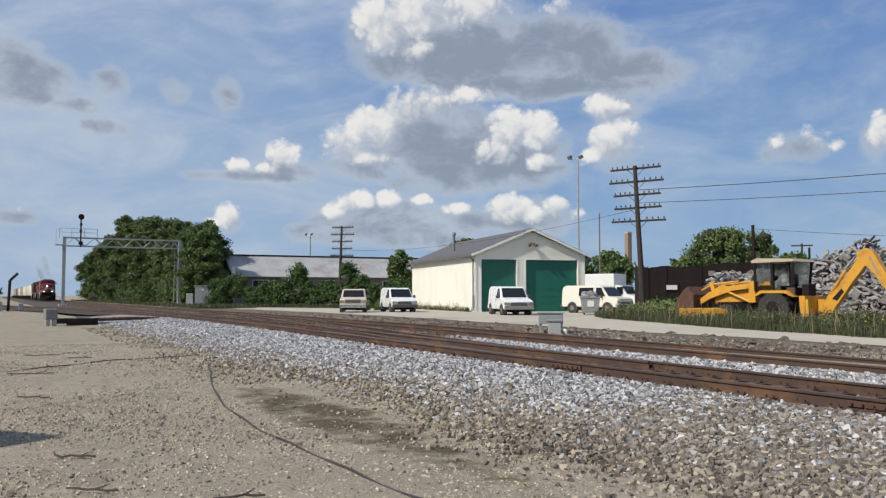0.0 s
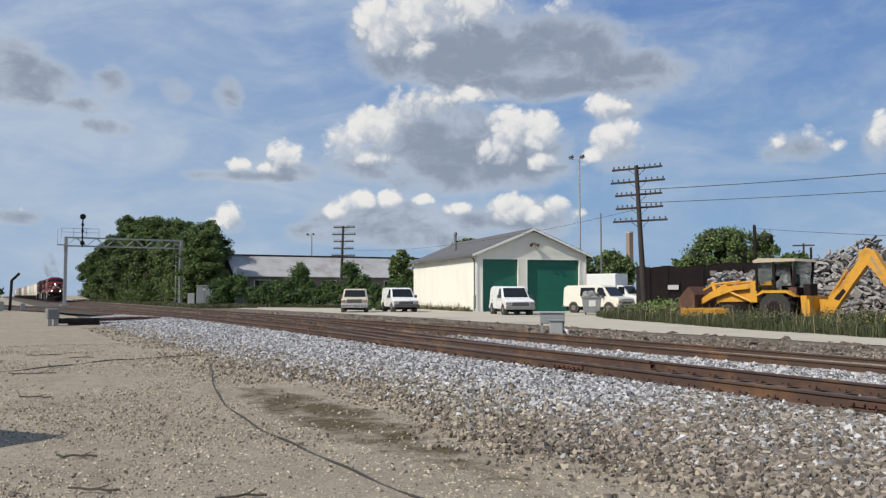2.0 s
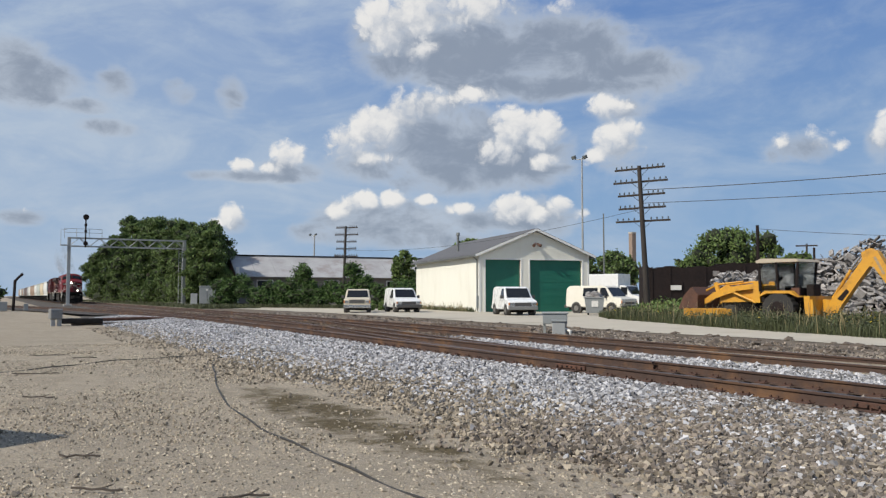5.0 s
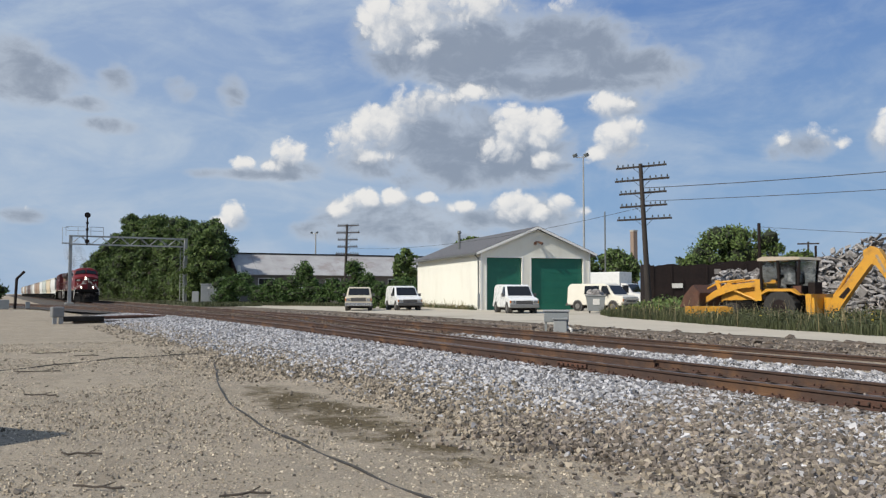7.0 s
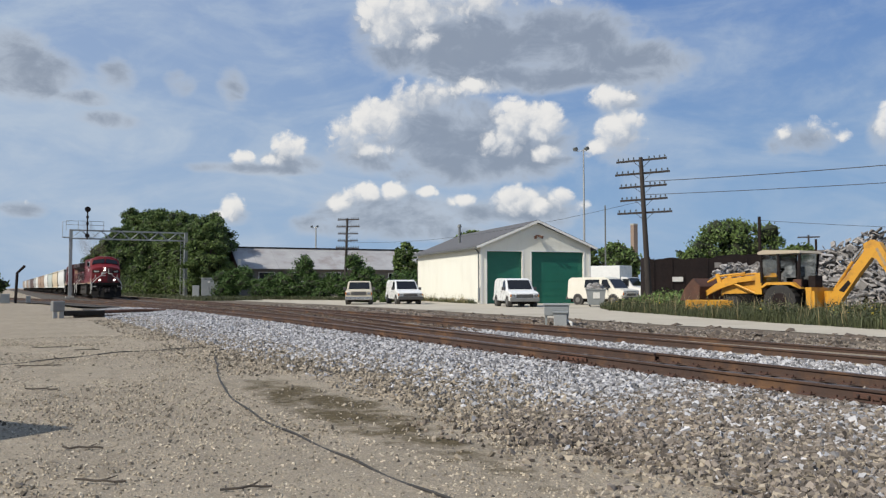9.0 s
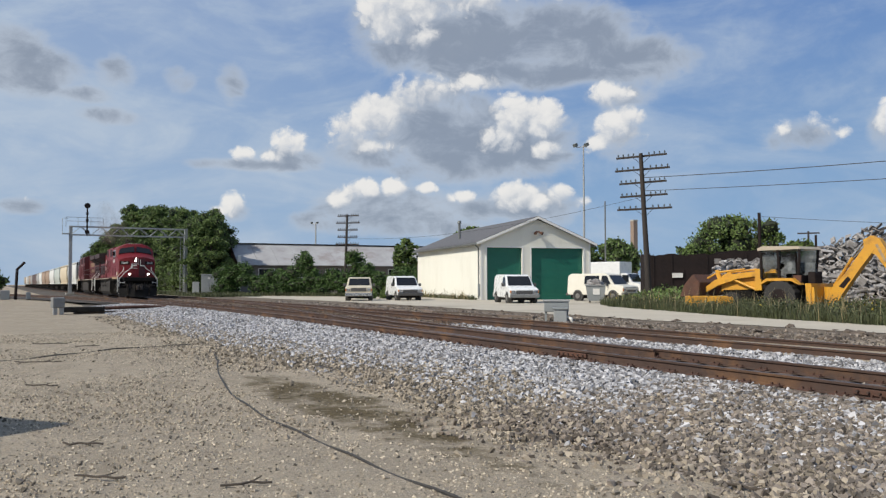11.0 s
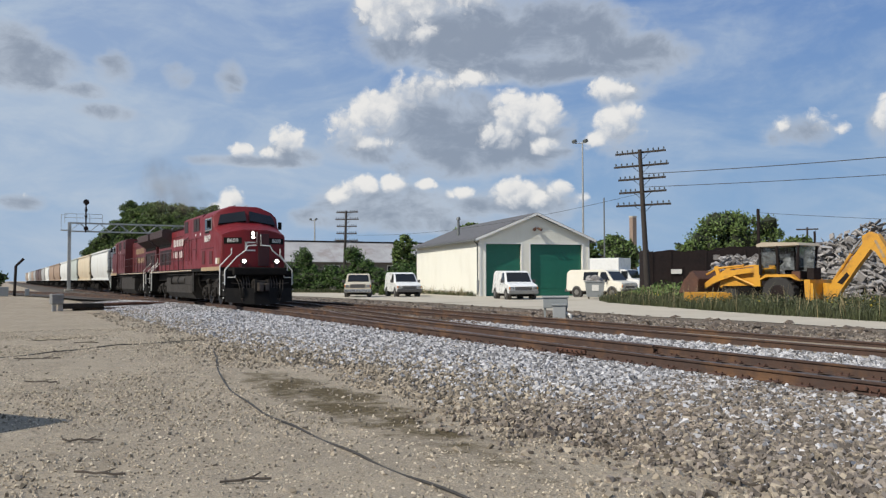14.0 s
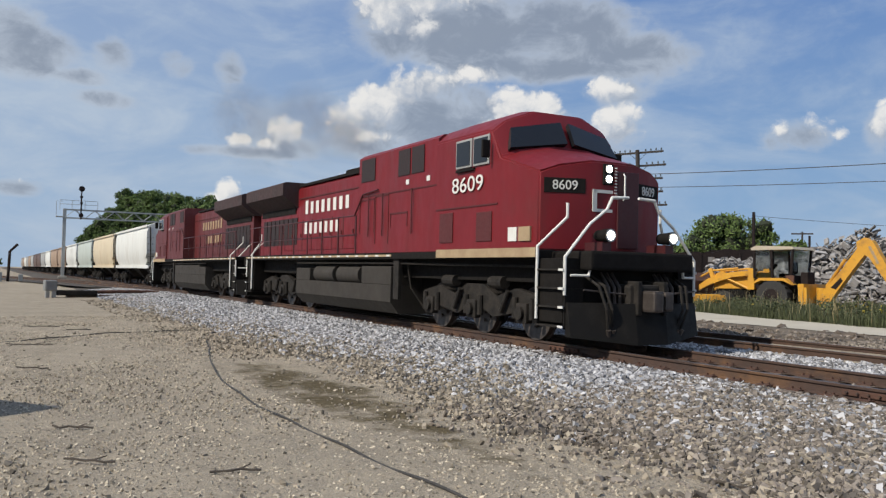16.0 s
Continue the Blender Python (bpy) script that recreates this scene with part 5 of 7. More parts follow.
def vehicle(name, label, category, m, body, side, half, r, axles, glass, roofline_in=0.16, bumper=None, grille_z=(0.62, 0.84), lights_z=(0.66, 0.84)):
    """A van or truck: side is its outline (x, z) without the wheels, x forward."""
    v = thing(name, m, label, category, "parked vehicles")
    bm = B()
    # sections from sill to roof narrow towards the top
    top = max(z for _, z in side)
    left, right = [], []
    for x, z in side:
        k = max(0.0, (z - 1.0) / (top - 1.0)) if top > 1 else 0
        w = half - roofline_in * k
        left.append(bm.verts.new((x, w, z)))
        right.append(bm.verts.new((x, -w, z)))
    bm.faces.new(left), bm.faces.new(right[::-1])
    for i in range(len(side)):
        j = (i + 1) % len(side)
        bm.faces.new((left[i], right[i], right[j], left[j]))
    bmesh.ops.recalc_face_normals(bm, faces=bm.faces[:])
    bmesh.ops.bevel(bm, geom=[e for e in bm.edges if len(e.link_faces) == 2 and e.calc_face_angle(0) > 0.5], offset=0.055, segments=3, affect="EDGES")
    bd = part("body", bm, body, v, smooth=True)
    for nm, quad in glass:
        bm = B()
        vs = [bm.verts.new(p) for p in quad]
        f = bm.faces.new(vs)
        bm.normal_update()
        n = f.normal.copy()
        ext = bmesh.ops.extrude_face_region(bm, geom=[f])
        bmesh.ops.translate(bm, vec=n * 0.02, verts=[g for g in ext["geom"] if isinstance(g, bmesh.types.BMVert)])
        bmesh.ops.recalc_face_normals(bm, faces=bm.faces[:])
        part(nm, bm, M_GLASS, v)
    xf = max(x for x, z in side if z < 0.9)
    xr = min(x for x, z in side)
    bp = bumper or M_GREYPLASTIC
    part("front_bumper", box(B(), xf - 0.1, xf + 0.13, -half, half, 0.36, 0.60, 0.04), bp, v)
    part("rear_bumper", box(B(), xr - 0.1, xr + 0.1, -half, half, 0.40, 0.60, 0.03), bp, v)
    part("grille", box(B(), xf - 0.05, xf + 0.035, -half * 0.58, half * 0.58, *grille_z, 0.01), M_DARKPLASTIC, v)
    for s in (-1, 1):
        part("headlight", box(B(), xf - 0.05, xf + 0.04, s * half * 0.78 - 0.14, s * half * 0.78 + 0.14, *lights_z, 0.015), M_CHROME, v)
        part("turn_signal", box(B(), xf - 0.1, xf + 0.03, s * half * 0.94 - 0.05, s * half * 0.94 + 0.05, *lights_z, 0.01), M_AMBER, v)
        part("mirror", box(B(), xf - 1.35, xf - 1.25, min(s * (half + 0.02), s * (half + 0.22)), max(s * (half + 0.02), s * (half + 0.22)), 1.10, 1.32, 0.02), M_DARKPLASTIC, v)
        for x in axles:
            part("wheel_arch", cyl(B(), (x, s * (half - 0.3), r + 0.02), (x, s * (half + 0.005), r + 0.02), r + 0.07, n=24), M_DARKPLASTIC, v)
            wheel(v, x, s * (half + 0.012), r, 0.22)
        part("door_seam", box(B(), xf - 2.3, xf - 2.285, s * half - 0.006, s * half + 0.004, 0.5, 1.0), M_GREYPLASTIC, v)
        part("door_handle", box(B(), xf - 2.2, xf - 2.05, s * (half + 0.005) - 0.012, s * (half + 0.005) + 0.012, 0.98, 1.02), M_DARKPLASTIC, v)
    part("chassis", box(B(), xr + 0.2, xf - 0.2, -half * 0.8, half * 0.8, 0.2, 0.45), M_BLACK, v)
    return v


VAN_SIDE = [(-2.2, 0.38), (2.2, 0.38), (2.24, 0.86), (2.1, 0.98), (1.25, 1.12), (0.62, 1.80), (0.3, 1.90), (-1.9, 1.92), (-2.2, 1.75)]
H_ = 0.98


def van_glass(half, xs, ws, rear=True):
    """Windshield and front door windows."""
    g = [("windshield", [(1.24, -half + 0.16, 1.15), (1.24, half - 0.16, 1.15), (0.66, half - 0.24, 1.77), (0.66, -half + 0.24, 1.77)])]
    for s in (-1, 1):
        y0, y1 = s * (half - 0.012), s * (half - 0.135)
        q = [(xs[0], y0, ws[0]), (xs[1], y0, ws[0]), (xs[2], y1, ws[1]), (xs[3], y1, ws[1])]
        g.append(("door_window", q if s < 0 else q[::-1]))
    return g


vehicle("cargo_van", "white cargo van with dark windshield parked before a garage", "van", pose(-47.3, 30.75, -0.125, 0, 0, -17), M_VAN, VAN_SIDE, H_, 0.34, (1.45, -1.4), van_glass(H_, (0.15, 1.05, 0.6, 0.2), (1.15, 1.75)))
vehicle("cargo_van", "white cargo van parked beside overgrown bushes", "van", pose(-59.9, 28.35, -0.125, 0, 0, -11), M_VAN, VAN_SIDE, H_, 0.34, (1.45, -1.4), van_glass(H_, (0.15, 1.05, 0.6, 0.2), (1.15, 1.75)), bumper=M_DARKPLASTIC)
SUV_SIDE = [(-2.3, 0.45), (2.3, 0.45), (2.32, 1.0), (2.15, 1.08), (0.95, 1.14), (0.45, 1.72), (0.2, 1.80), (-2.05, 1.80), (-2.3, 1.2)]
suv_glass = [("windshield", [(0.97, -0.82, 1.16), (0.97, 0.82, 1.16), (0.49, 0.74, 1.69), (0.49, -0.74, 1.69)])]
for s_ in (-1, 1):
    q_ = [(-0.6, s_ * 0.985, 1.15), (0.75, s_ * 0.985, 1.15), (0.4, s_ * 0.86, 1.68), (-0.55, s_ * 0.86, 1.68)]
    suv_glass.append(("door_window", q_ if s_ < 0 else q_[::-1]))
vehicle("old_truck", "tan old sport truck with dark grille and chrome bumper", "truck", pose(-60.4, 24.8, -0.125, 0, 0, -24), M_SUV, SUV_SIDE, 1.0, 0.37, (1.4, -1.35), suv_glass, bumper=M_CHROME, grille_z=(0.72, 0.98), lights_z=(0.74, 0.94))
OLD_SIDE = [(-2.6, 0.45), (2.35, 0.45), (2.4, 1.02), (2.25, 1.12), (1.55, 1.2), (0.95, 1.92), (0.6, 2.02), (-2.35, 2.02), (-2.6, 1.8)]
old_glass = [("windshield", [(1.54, -0.84, 1.24), (1.54, 0.84, 1.24), (1.0, 0.74, 1.87), (1.0, -0.74, 1.87)])]
for s_ in (-1, 1):
    for a_, b_, c_, d_ in ((0.45, 1.3, 0.92, 0.5), (-1.0, 0.25, 0.25, -1.0)):
        q_ = [(a_, s_ * 0.985, 1.25), (b_, s_ * 0.985, 1.25), (c_, s_ * 0.87, 1.85), (d_, s_ * 0.87, 1.85)]
        old_glass.append(("side_window", q_ if s_ < 0 else q_[::-1]))
vehicle("passenger_van", "dull cream old van with dark side windows", "van", pose(-48.4, 39.2, -0.125, 0, 0, 16), M_VANOLD, OLD_SIDE, 1.0, 0.37, (1.5, -1.6), old_glass, bumper=M_DARKPLASTIC, grille_z=(0.68, 1.0), lights_z=(0.74, 0.94))


def box_truck():
    v = thing("box_truck", pose(-61.5, 51.5, -0.15, 0, 0, 20), "white box truck parked behind an old van", "truck", "parked vehicles")
    part("cargo_box", box(B(), -4.2, 0.9, -1.15, 1.15, 0.95, 3.35, 0.06), M_VAN, v)
    part("cab_body", prism(B(), [(0.95, 0.5), (2.9, 0.5), (2.95, 1.25), (2.1, 1.45), (1.55, 2.25), (0.95, 2.3)], -1.0, 1.0, "y"), M_VAN, v)
    part("windshield", box(B(), -0.02, 0.02, -0.85, 0.85, 0.0, 0.85, 0, Matrix.Translation((2.12, 0, 1.48)) @ Matrix.Rotation(-0.6, 4, "Y")), M_GLASS, v)
    for s in (-1, 1):
        part("door_window", box(B(), 1.1, 1.75, s * 1.0 - 0.012, s * 1.0 + 0.012, 1.4, 2.1), M_GLASS, v)
        for x in (2.1, -2.9):
            wheel(v, x, s * 1.02, 0.42, 0.26)
    part("chassis", box(B(), -4.1, 2.7, -0.5, 0.5, 0.5, 0.92), M_BLACK, v)


box_truck()


def waste_bin():
    v = thing("waste_bin", pose(-44.4, 35.3, -0.125, 0, 0, -35), "grey steel bin heaped with scrap, white notice on it", "bin")
    bm = B()
    lo_ = [bm.verts.new((x * 0.62, y * 0.5, 0.14)) for x, y in ((-1, -1), (1, -1), (1, 1), (-1, 1))]
    hi_ = [bm.verts.new((x * 0.72, y * 0.62, 1.18)) for x, y in ((-1, -1), (1, -1), (1, 1), (-1, 1))]
    for i in range(4):
        bm.faces.new((lo_[i], lo_[(i + 1) % 4], hi_[(i + 1) % 4], hi_[i]))
    bm.faces.new(lo_[::-1]), bm.faces.new(hi_)
    part("bin_body", bm, M_CASE, v)
    part("rim", box(B(), -0.76, 0.76, -0.66, 0.66, 1.12, 1.2, 0.02), M_CASE, v)
    part("notice", box(B(), 0.66, 0.70, -0.22, 0.22, 0.55, 0.95), M_WHITEPAINT, v)
    for x in (-0.5, 0.5):
        for y in (-0.4, 0.4):
            part("caster", cyl(B(), (x, y - 0.03, 0.07), (x, y + 0.03, 0.07), 0.07, n=10), M_TYRE, v)
    rs = np.random.RandomState(4)
    c = np.stack([rs.uniform(-0.6, 0.6, 26), rs.uniform(-0.5, 0.5, 26), rs.uniform(1.2, 1.6, 26)], 1)
    c[:, 2] -= 0.4 * np.abs(c[:, 0])
    tagged(lump_mesh("scrap_heap", c, rs.uniform(0.15, 0.3, 26), M_SCRAP, 4, parent=v), kind="stuff")


waste_bin()


def backhoe():
    """A backhoe loader: x forward to the loader bucket, z up, the rear axle at x = 0."""
    v = thing("backhoe_loader", pose(-25.95, 31.95, -0.15, 0, 0, 190) @ Matrix.Diagonal((1.1, 1.1, 1.04, 1)), "faded yellow backhoe loader standing in tall weeds", "excavator")

    def slab(name, prof, y0, y1, material, parent=None, label=""):
        return part(name, prism(B(), prof, y0, y1, "y"), material, parent or v, label)

    slab("chassis", [(-1.3, 0.55), (3.0, 0.55), (3.0, 0.95), (-1.3, 1.05)], -0.4, 0.4, M_BLACK)
    slab("engine_hood", [(0.95, 1.0), (3.05, 0.95), (3.1, 1.55), (2.9, 1.68), (0.95, 1.72)], -0.45, 0.45, M_YELLOW)
    part("front_grille", box(B(), 3.06, 3.14, -0.38, 0.38, 1.0, 1.5, 0.02), M_TAR, v)
    for s in (-1, 1):
        tr = part("rear_tyre", cyl(B(), (0, s * 0.62, 0.68), (0, s * 1.08, 0.68), 0.68, n=30), M_TYRE, v)
        part("rim", cyl(B(), (0, s * 1.06, 0.68), (0, s * 1.10, 0.68), 0.38, 0.30, n=20), M_TAR, tr)
        for k in range(18):
            a = k * math.tau / 18
            m = Matrix.Translation((0.68 * math.cos(a), s * 0.85, 0.68 + 0.68 * math.sin(a))) @ Matrix.Rotation(-a, 4, "Y")
            part("tread_lug", box(B(), -0.03, 0.03, -0.2, 0.2, -0.05, 0.05, 0, m), M_TYRE, tr)
        ft = part("front_tyre", cyl(B(), (2.35, s * 0.62, 0.42), (2.35, s * 0.92, 0.42), 0.42, n=26), M_TYRE, v)
        part("rim", cyl(B(), (2.35, s * 0.91, 0.42), (2.35, s * 0.935, 0.42), 0.22, n=16), M_YELLOW, ft)
        slab("rear_fender", [(-0.85, 1.20), (-0.55, 1.48), (0.55, 1.48), (0.82, 1.28), (0.82, 1.20), (0.5, 1.36), (-0.5, 1.36)], min(s * 0.6, s * 1.08), max(s * 0.6, s * 1.08), M_YELLOW)
        slab("loader_arm", [(0.95, 1.62), (1.05, 1.82), (2.1, 1.72), (3.25, 1.42), (3.9, 0.98), (3.85, 0.78), (3.1, 1.16), (2.1, 1.48)], min(s * 0.52, s * 0.66), max(s * 0.52, s * 0.66), M_YELLOW)
        slab("arm_tower", [(0.98, 0.95), (1.3, 0.95), (1.28, 1.9), (1.0, 1.9)], min(s * 0.48, s * 0.72), max(s * 0.48, s * 0.72), M_YELLOW)
        part("lift_ram", pipe(B(), [(1.25, s * 0.59, 0.95), (2.35, s * 0.59, 1.42)], 0.055), M_YELLOW, v)
        part("bucket_ram", pipe(B(), [(1.9, s * 0.45, 1.9), (3.2, s * 0.45, 1.78), (3.75, s * 0.45, 1.5)], 0.05), M_YELLOW, v)
        slab("bucket_link", [(3.0, 1.35), (3.2, 1.35), (3.35, 1.86), (3.18, 1.9)], min(s * 0.40, s * 0.50), max(s * 0.40, s * 0.50), M_YELLOW)
    # front bucket
    slab("loader_bucket", [(3.75, 0.7), (4.75, 0.62), (4.78, 0.68), (3.95, 0.84), (3.86, 1.2), (4.1, 1.62), (4.05, 1.68), (3.72, 1.3)], -1.12, 1.12, M_RUSTY, None, "rust-brown front loader bucket")
    for s in (-1, 1):
        slab("bucket_cheek", [(3.75, 0.7), (4.75, 0.64), (4.5, 1.2), (4.1, 1.64), (3.75, 1.3)], min(s * 1.12, s * 1.15), max(s * 1.12, s * 1.15), M_RUSTY)
    # cab: posts, roof, panes
    cab = part("cab_base", box(B(), -0.75, 0.95, -0.68, 0.68, 0.98, 1.5, 0.03), M_TAR, v)
    slab("cab_roof", [(-0.82, 2.72), (-0.72, 2.84), (0.85, 2.90), (1.10, 2.80), (1.08, 2.70)], -0.82, 0.82, mat("pale_roof_paint", (0.46, 0.40, 0.31), (0.36, 0.30, 0.22), 2, 0.6, 0.7), v, "pale weathered cab roof")
    for s in (-1, 1):
        for x0, x1 in ((0.98, 0.98), (0.18, 0.22), (-0.62, -0.72)):
            part("cab_post", pipe(B(), [(x0, s * 0.70, 1.45), (x1, s * 0.74, 2.75)], 0.06), M_TAR, cab)
        for x0, x1 in ((0.24, 0.94), (-0.60, 0.16)):
            part("side_pane", box(B(), x0, x1, s * 0.70 - 0.012, s * 0.70 + 0.012, 1.52, 2.70), M_PANE, cab)
    for x, nm in ((0.99, "front_pane"), (-0.70, "rear_pane")):
        part(nm, box(B(), x - 0.012, x + 0.012, -0.64, 0.64, 1.55, 2.70), M_PANE, cab)
    part("rear_frame", box(B(), -0.76, -0.70, -0.70, 0.70, 1.42, 1.60), M_TAR, cab)
    st = part("seat", box(B(), -0.35, 0.15, -0.25, 0.25, 1.5, 1.68, 0.04), M_BLACK, cab)
    part("seat_back", box(B(), -0.42, -0.30, -0.25, 0.25, 1.68, 2.2, 0.04), M_BLACK, st)
    part("steering_wheel", cyl(B(), (0.52, 0, 1.95), (0.55, 0, 1.98), 0.2, n=16), M_BLACK, cab)
    part("rust_panel", box(B(), -0.80, -0.45, 0.70, 0.80, 1.15, 1.60, 0.02), M_RUSTY, v)
    # stabilisers and the backhoe boom
    slab("rear_frame_plate", [(-1.35, 0.4), (-1.15, 0.4), (-1.1, 1.25), (-1.35, 1.25)], -1.05, 1.05, M_YELLOW)
    for s in (-1, 1):
        slab("stabiliser", [(-1.5, 0.05), (-1.22, 0.05), (-1.2, 1.1), (-1.45, 1.1)], min(s * 0.85, s * 1.02), max(s * 0.85, s * 1.02), M_YELLOW)
    part("kingpost", cyl(B(), (-1.55, 0, 0.35), (-1.55, 0, 1.1), 0.2, n=14), M_YELLOW, v)
    bpart("control_tower", v, M_TAR, -1.12, -0.82, -0.3, 0.3, 1.1, 1.75, bevel=0.03)
    boom = slab("boom", [(-1.62, 0.35), (-1.52, 0.80), (-2.3, 1.72), (-3.02, 2.75), (-3.35, 2.95), (-3.48, 2.72), (-2.82, 1.82), (-2.12, 0.78), (-1.85, 0.3)], -0.16, 0.16, M_YELLOW)
    # proud near-black plate: the dark of a recess drawn as colour
    slab("boom_recess", [(-2.0, 1.12), (-2.38, 1.55), (-2.48, 1.42), (-2.2, 1.04)], -0.17, 0.17, M_TAR, boom)
    part("boom_ram", pipe(B(), [(-1.75, 0, 1.15), (-2.5, 0, 2.32)], 0.065), M_YELLOW, v)
    part("ram_rod", pipe(B(), [(-2.5, 0, 2.32), (-2.95, 0, 2.95)], 0.04), M_CHROME, v)
    slab("dipper", [(-3.02, 2.6), (-2.98, 3.02), (-3.28, 3.2), (-3.6, 3.05), (-4.35, 1.6), (-4.8, 0.7), (-4.62, 0.62), (-4.0, 1.55), (-3.45, 2.4)], -0.15, 0.15, M_YELLOW, None, "worn yellow dipper arm with faded markings")
    for k in range(4):
        part("faded_marking", box(B(), -0.05, 0.05, 0.15, 0.158, -0.09, 0.09, 0, Matrix.Translation((-3.52 - k * 0.085, 0, 2.75 - k * 0.18)) @ Matrix.Rotation(0.45, 4, "Y")), M_OCHRE, v)
    slab("digging_bucket", [(-4.9, 0.85), (-4.55, 0.8), (-4.2, 0.35), (-4.35, 0.05), (-4.8, 0.02), (-5.1, 0.4)], -0.4, 0.4, M_RUSTY)
    return v


M_PANE = mat("dusty_cab_glass", (0.84, 0.88, 0.88), (0.74, 0.78, 0.78), 2, 0.5, 0.08, transmission=1.0, spec=0.2)
M_PANE.node_tree.nodes["Principled BSDF"].inputs["IOR"].default_value = 1.12
backhoe()
sp = thing("spare_bucket", pose(-28.7, 29.5, -0.14, 0, 0, -44) @ Matrix.Diagonal((1, 0.85, 1.35, 1)), "yellow steel bucket half hidden in the weeds", "bucket")
part("shell", prism(B(), [(-0.5, 0.0), (0.5, 0.0), (0.6, 0.5), (0.5, 0.5), (0.42, 0.1), (-0.42, 0.1), (-0.5, 0.52), (-0.6, 0.52)], -1.2, 1.2, "y"), M_YELLOW, sp)
for s_ in (-1, 1):
    part("end_plate", prism(B(), [(-0.5, 0.0), (0.5, 0.0), (0.58, 0.49), (-0.58, 0.51)], min(s_ * 1.2, s_ * 1.23), max(s_ * 1.2, s_ * 1.23), "y"), M_YELLOW, sp)


def scrap_pile():
    """Broken slabs, beams and crumpled plates heaped behind the loader."""
    rs = np.random.RandomState(8)
    v, f = [], []
    for _ in range(4200):
        s, q = rs.uniform(0, 1), rs.uniform(-1, 1)
        ax = np.array([-40.5, 42.0]) * (1 - s) + np.array([-25.0, 54.0]) * s
        across = np.array([-0.61, 0.79])
        top = 2.0 + 2.3 * min(1, s * 2.3) + 0.5 * math.sin(s * 17) + 0.3 * math.sin(s * 41)
        z = -0.15 + max(0.1, top * (1 - abs(q) ** 1.3)) * rs.uniform(0.75, 1.0)
        px, py = ax + across * q * 4.2
        d = np.array([rs.uniform(0.25, 1.3), rs.uniform(0.12, 0.5), rs.uniform(0.03, 0.2)]) * rs.uniform(0.5, 1.1)
        m = Euler((rs.uniform(-1.2, 1.2), rs.uniform(-0.8, 0.8), rs.uniform(0, 6.28))).to_matrix()
        k = len(v)
        for a in (-1, 1):
            for b in (-1, 1):
                for c in (-1, 1):
                    e = rs.uniform(0.7, 1.0, 3)
                    w = m @ Vector((a * d[0] / 2 * e[0], b * d[1] / 2 * e[1], c * d[2] / 2 * e[2]))
                    v.append((px + w.x, py + w.y, z + w.z))
        f += [(k, k + 1, k + 3, k + 2), (k + 4, k + 6, k + 7, k + 5), (k, k + 4, k + 5, k + 1), (k + 2, k + 3, k + 7, k + 6), (k, k + 2, k + 6, k + 4), (k + 1, k + 5, k + 7, k + 3)]
    tri = np.array(f)
    ob = tri_mesh("scrap_pile", np.array(v), tri, M_SCRAP)
    tagged(ob, "heap of pale broken slabs and scrap metal", "scrap", kind="stuff")
    # near-black filler wedge, added so the gaps between slabs stay dark
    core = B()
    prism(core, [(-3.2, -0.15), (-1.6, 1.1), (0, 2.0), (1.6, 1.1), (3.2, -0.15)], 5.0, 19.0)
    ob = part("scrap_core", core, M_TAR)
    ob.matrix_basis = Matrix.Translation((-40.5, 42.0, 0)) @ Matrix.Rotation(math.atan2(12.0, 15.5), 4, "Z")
    tagged(ob, "plain dark filler wedge inside a scrap heap", "scrap", kind="stuff")


scrap_pile()


def wreck():
    """A burnt dark open-top steel car body with a sagging rim."""
    w = thing("scrapped_railcar", pose(-48.4, 43.6, -0.15, 0, 0, 62), "burnt dark steel railcar body with ragged rim", "scrap")
    L = 11.5
    for y, nm in ((0.0, "near_wall"), (2.6, "far_wall")):
        bm = B()
        n = 24
        pts = [(L, 0.2), (0, 0.2)] + [(L * i / n, 3.5 - 0.10 * math.sin(i * 1.3) + (0.35 * math.sin(math.pi * max(0, i - 10) / 13) if i > 10 else 0)) for i in range(n + 1)]
        prism(bm, pts, y, y + 0.12, "y")
        wall = part(nm, bm, M_TAR, w)
        for x, z in ((0.3, 3.5), (1.7, 3.5), (2.6, 2.4), (4.4, 3.5), (7.4, 3.6), (8.6, 2.9), (10.6, 3.7)):
            part("rib", box(B(), x, x + 0.1, y - 0.06, y, 0.2, z), M_TAR, wall)
        for x in (5.0, 6.0, 8.1, 9.2):
            part("hole", box(B(), x, x + 0.5, y - 0.012, y, 2.8, 3.2), M_SCRAP, wall)
    for x in (0.0, L - 0.12):
        bpart("end_wall", w, M_TAR, x, x + 0.12, 0.12, 2.6, 0.2, 3.6)
    bpart("floor_pan", w, M_TAR, 0, L, 0.1, 2.6, 0.0, 0.2)
    bpart("white_panel", w, M_WHITEPAINT, 1.75, 2.55, -0.14, 0.0, 1.75, 2.1)


wreck()


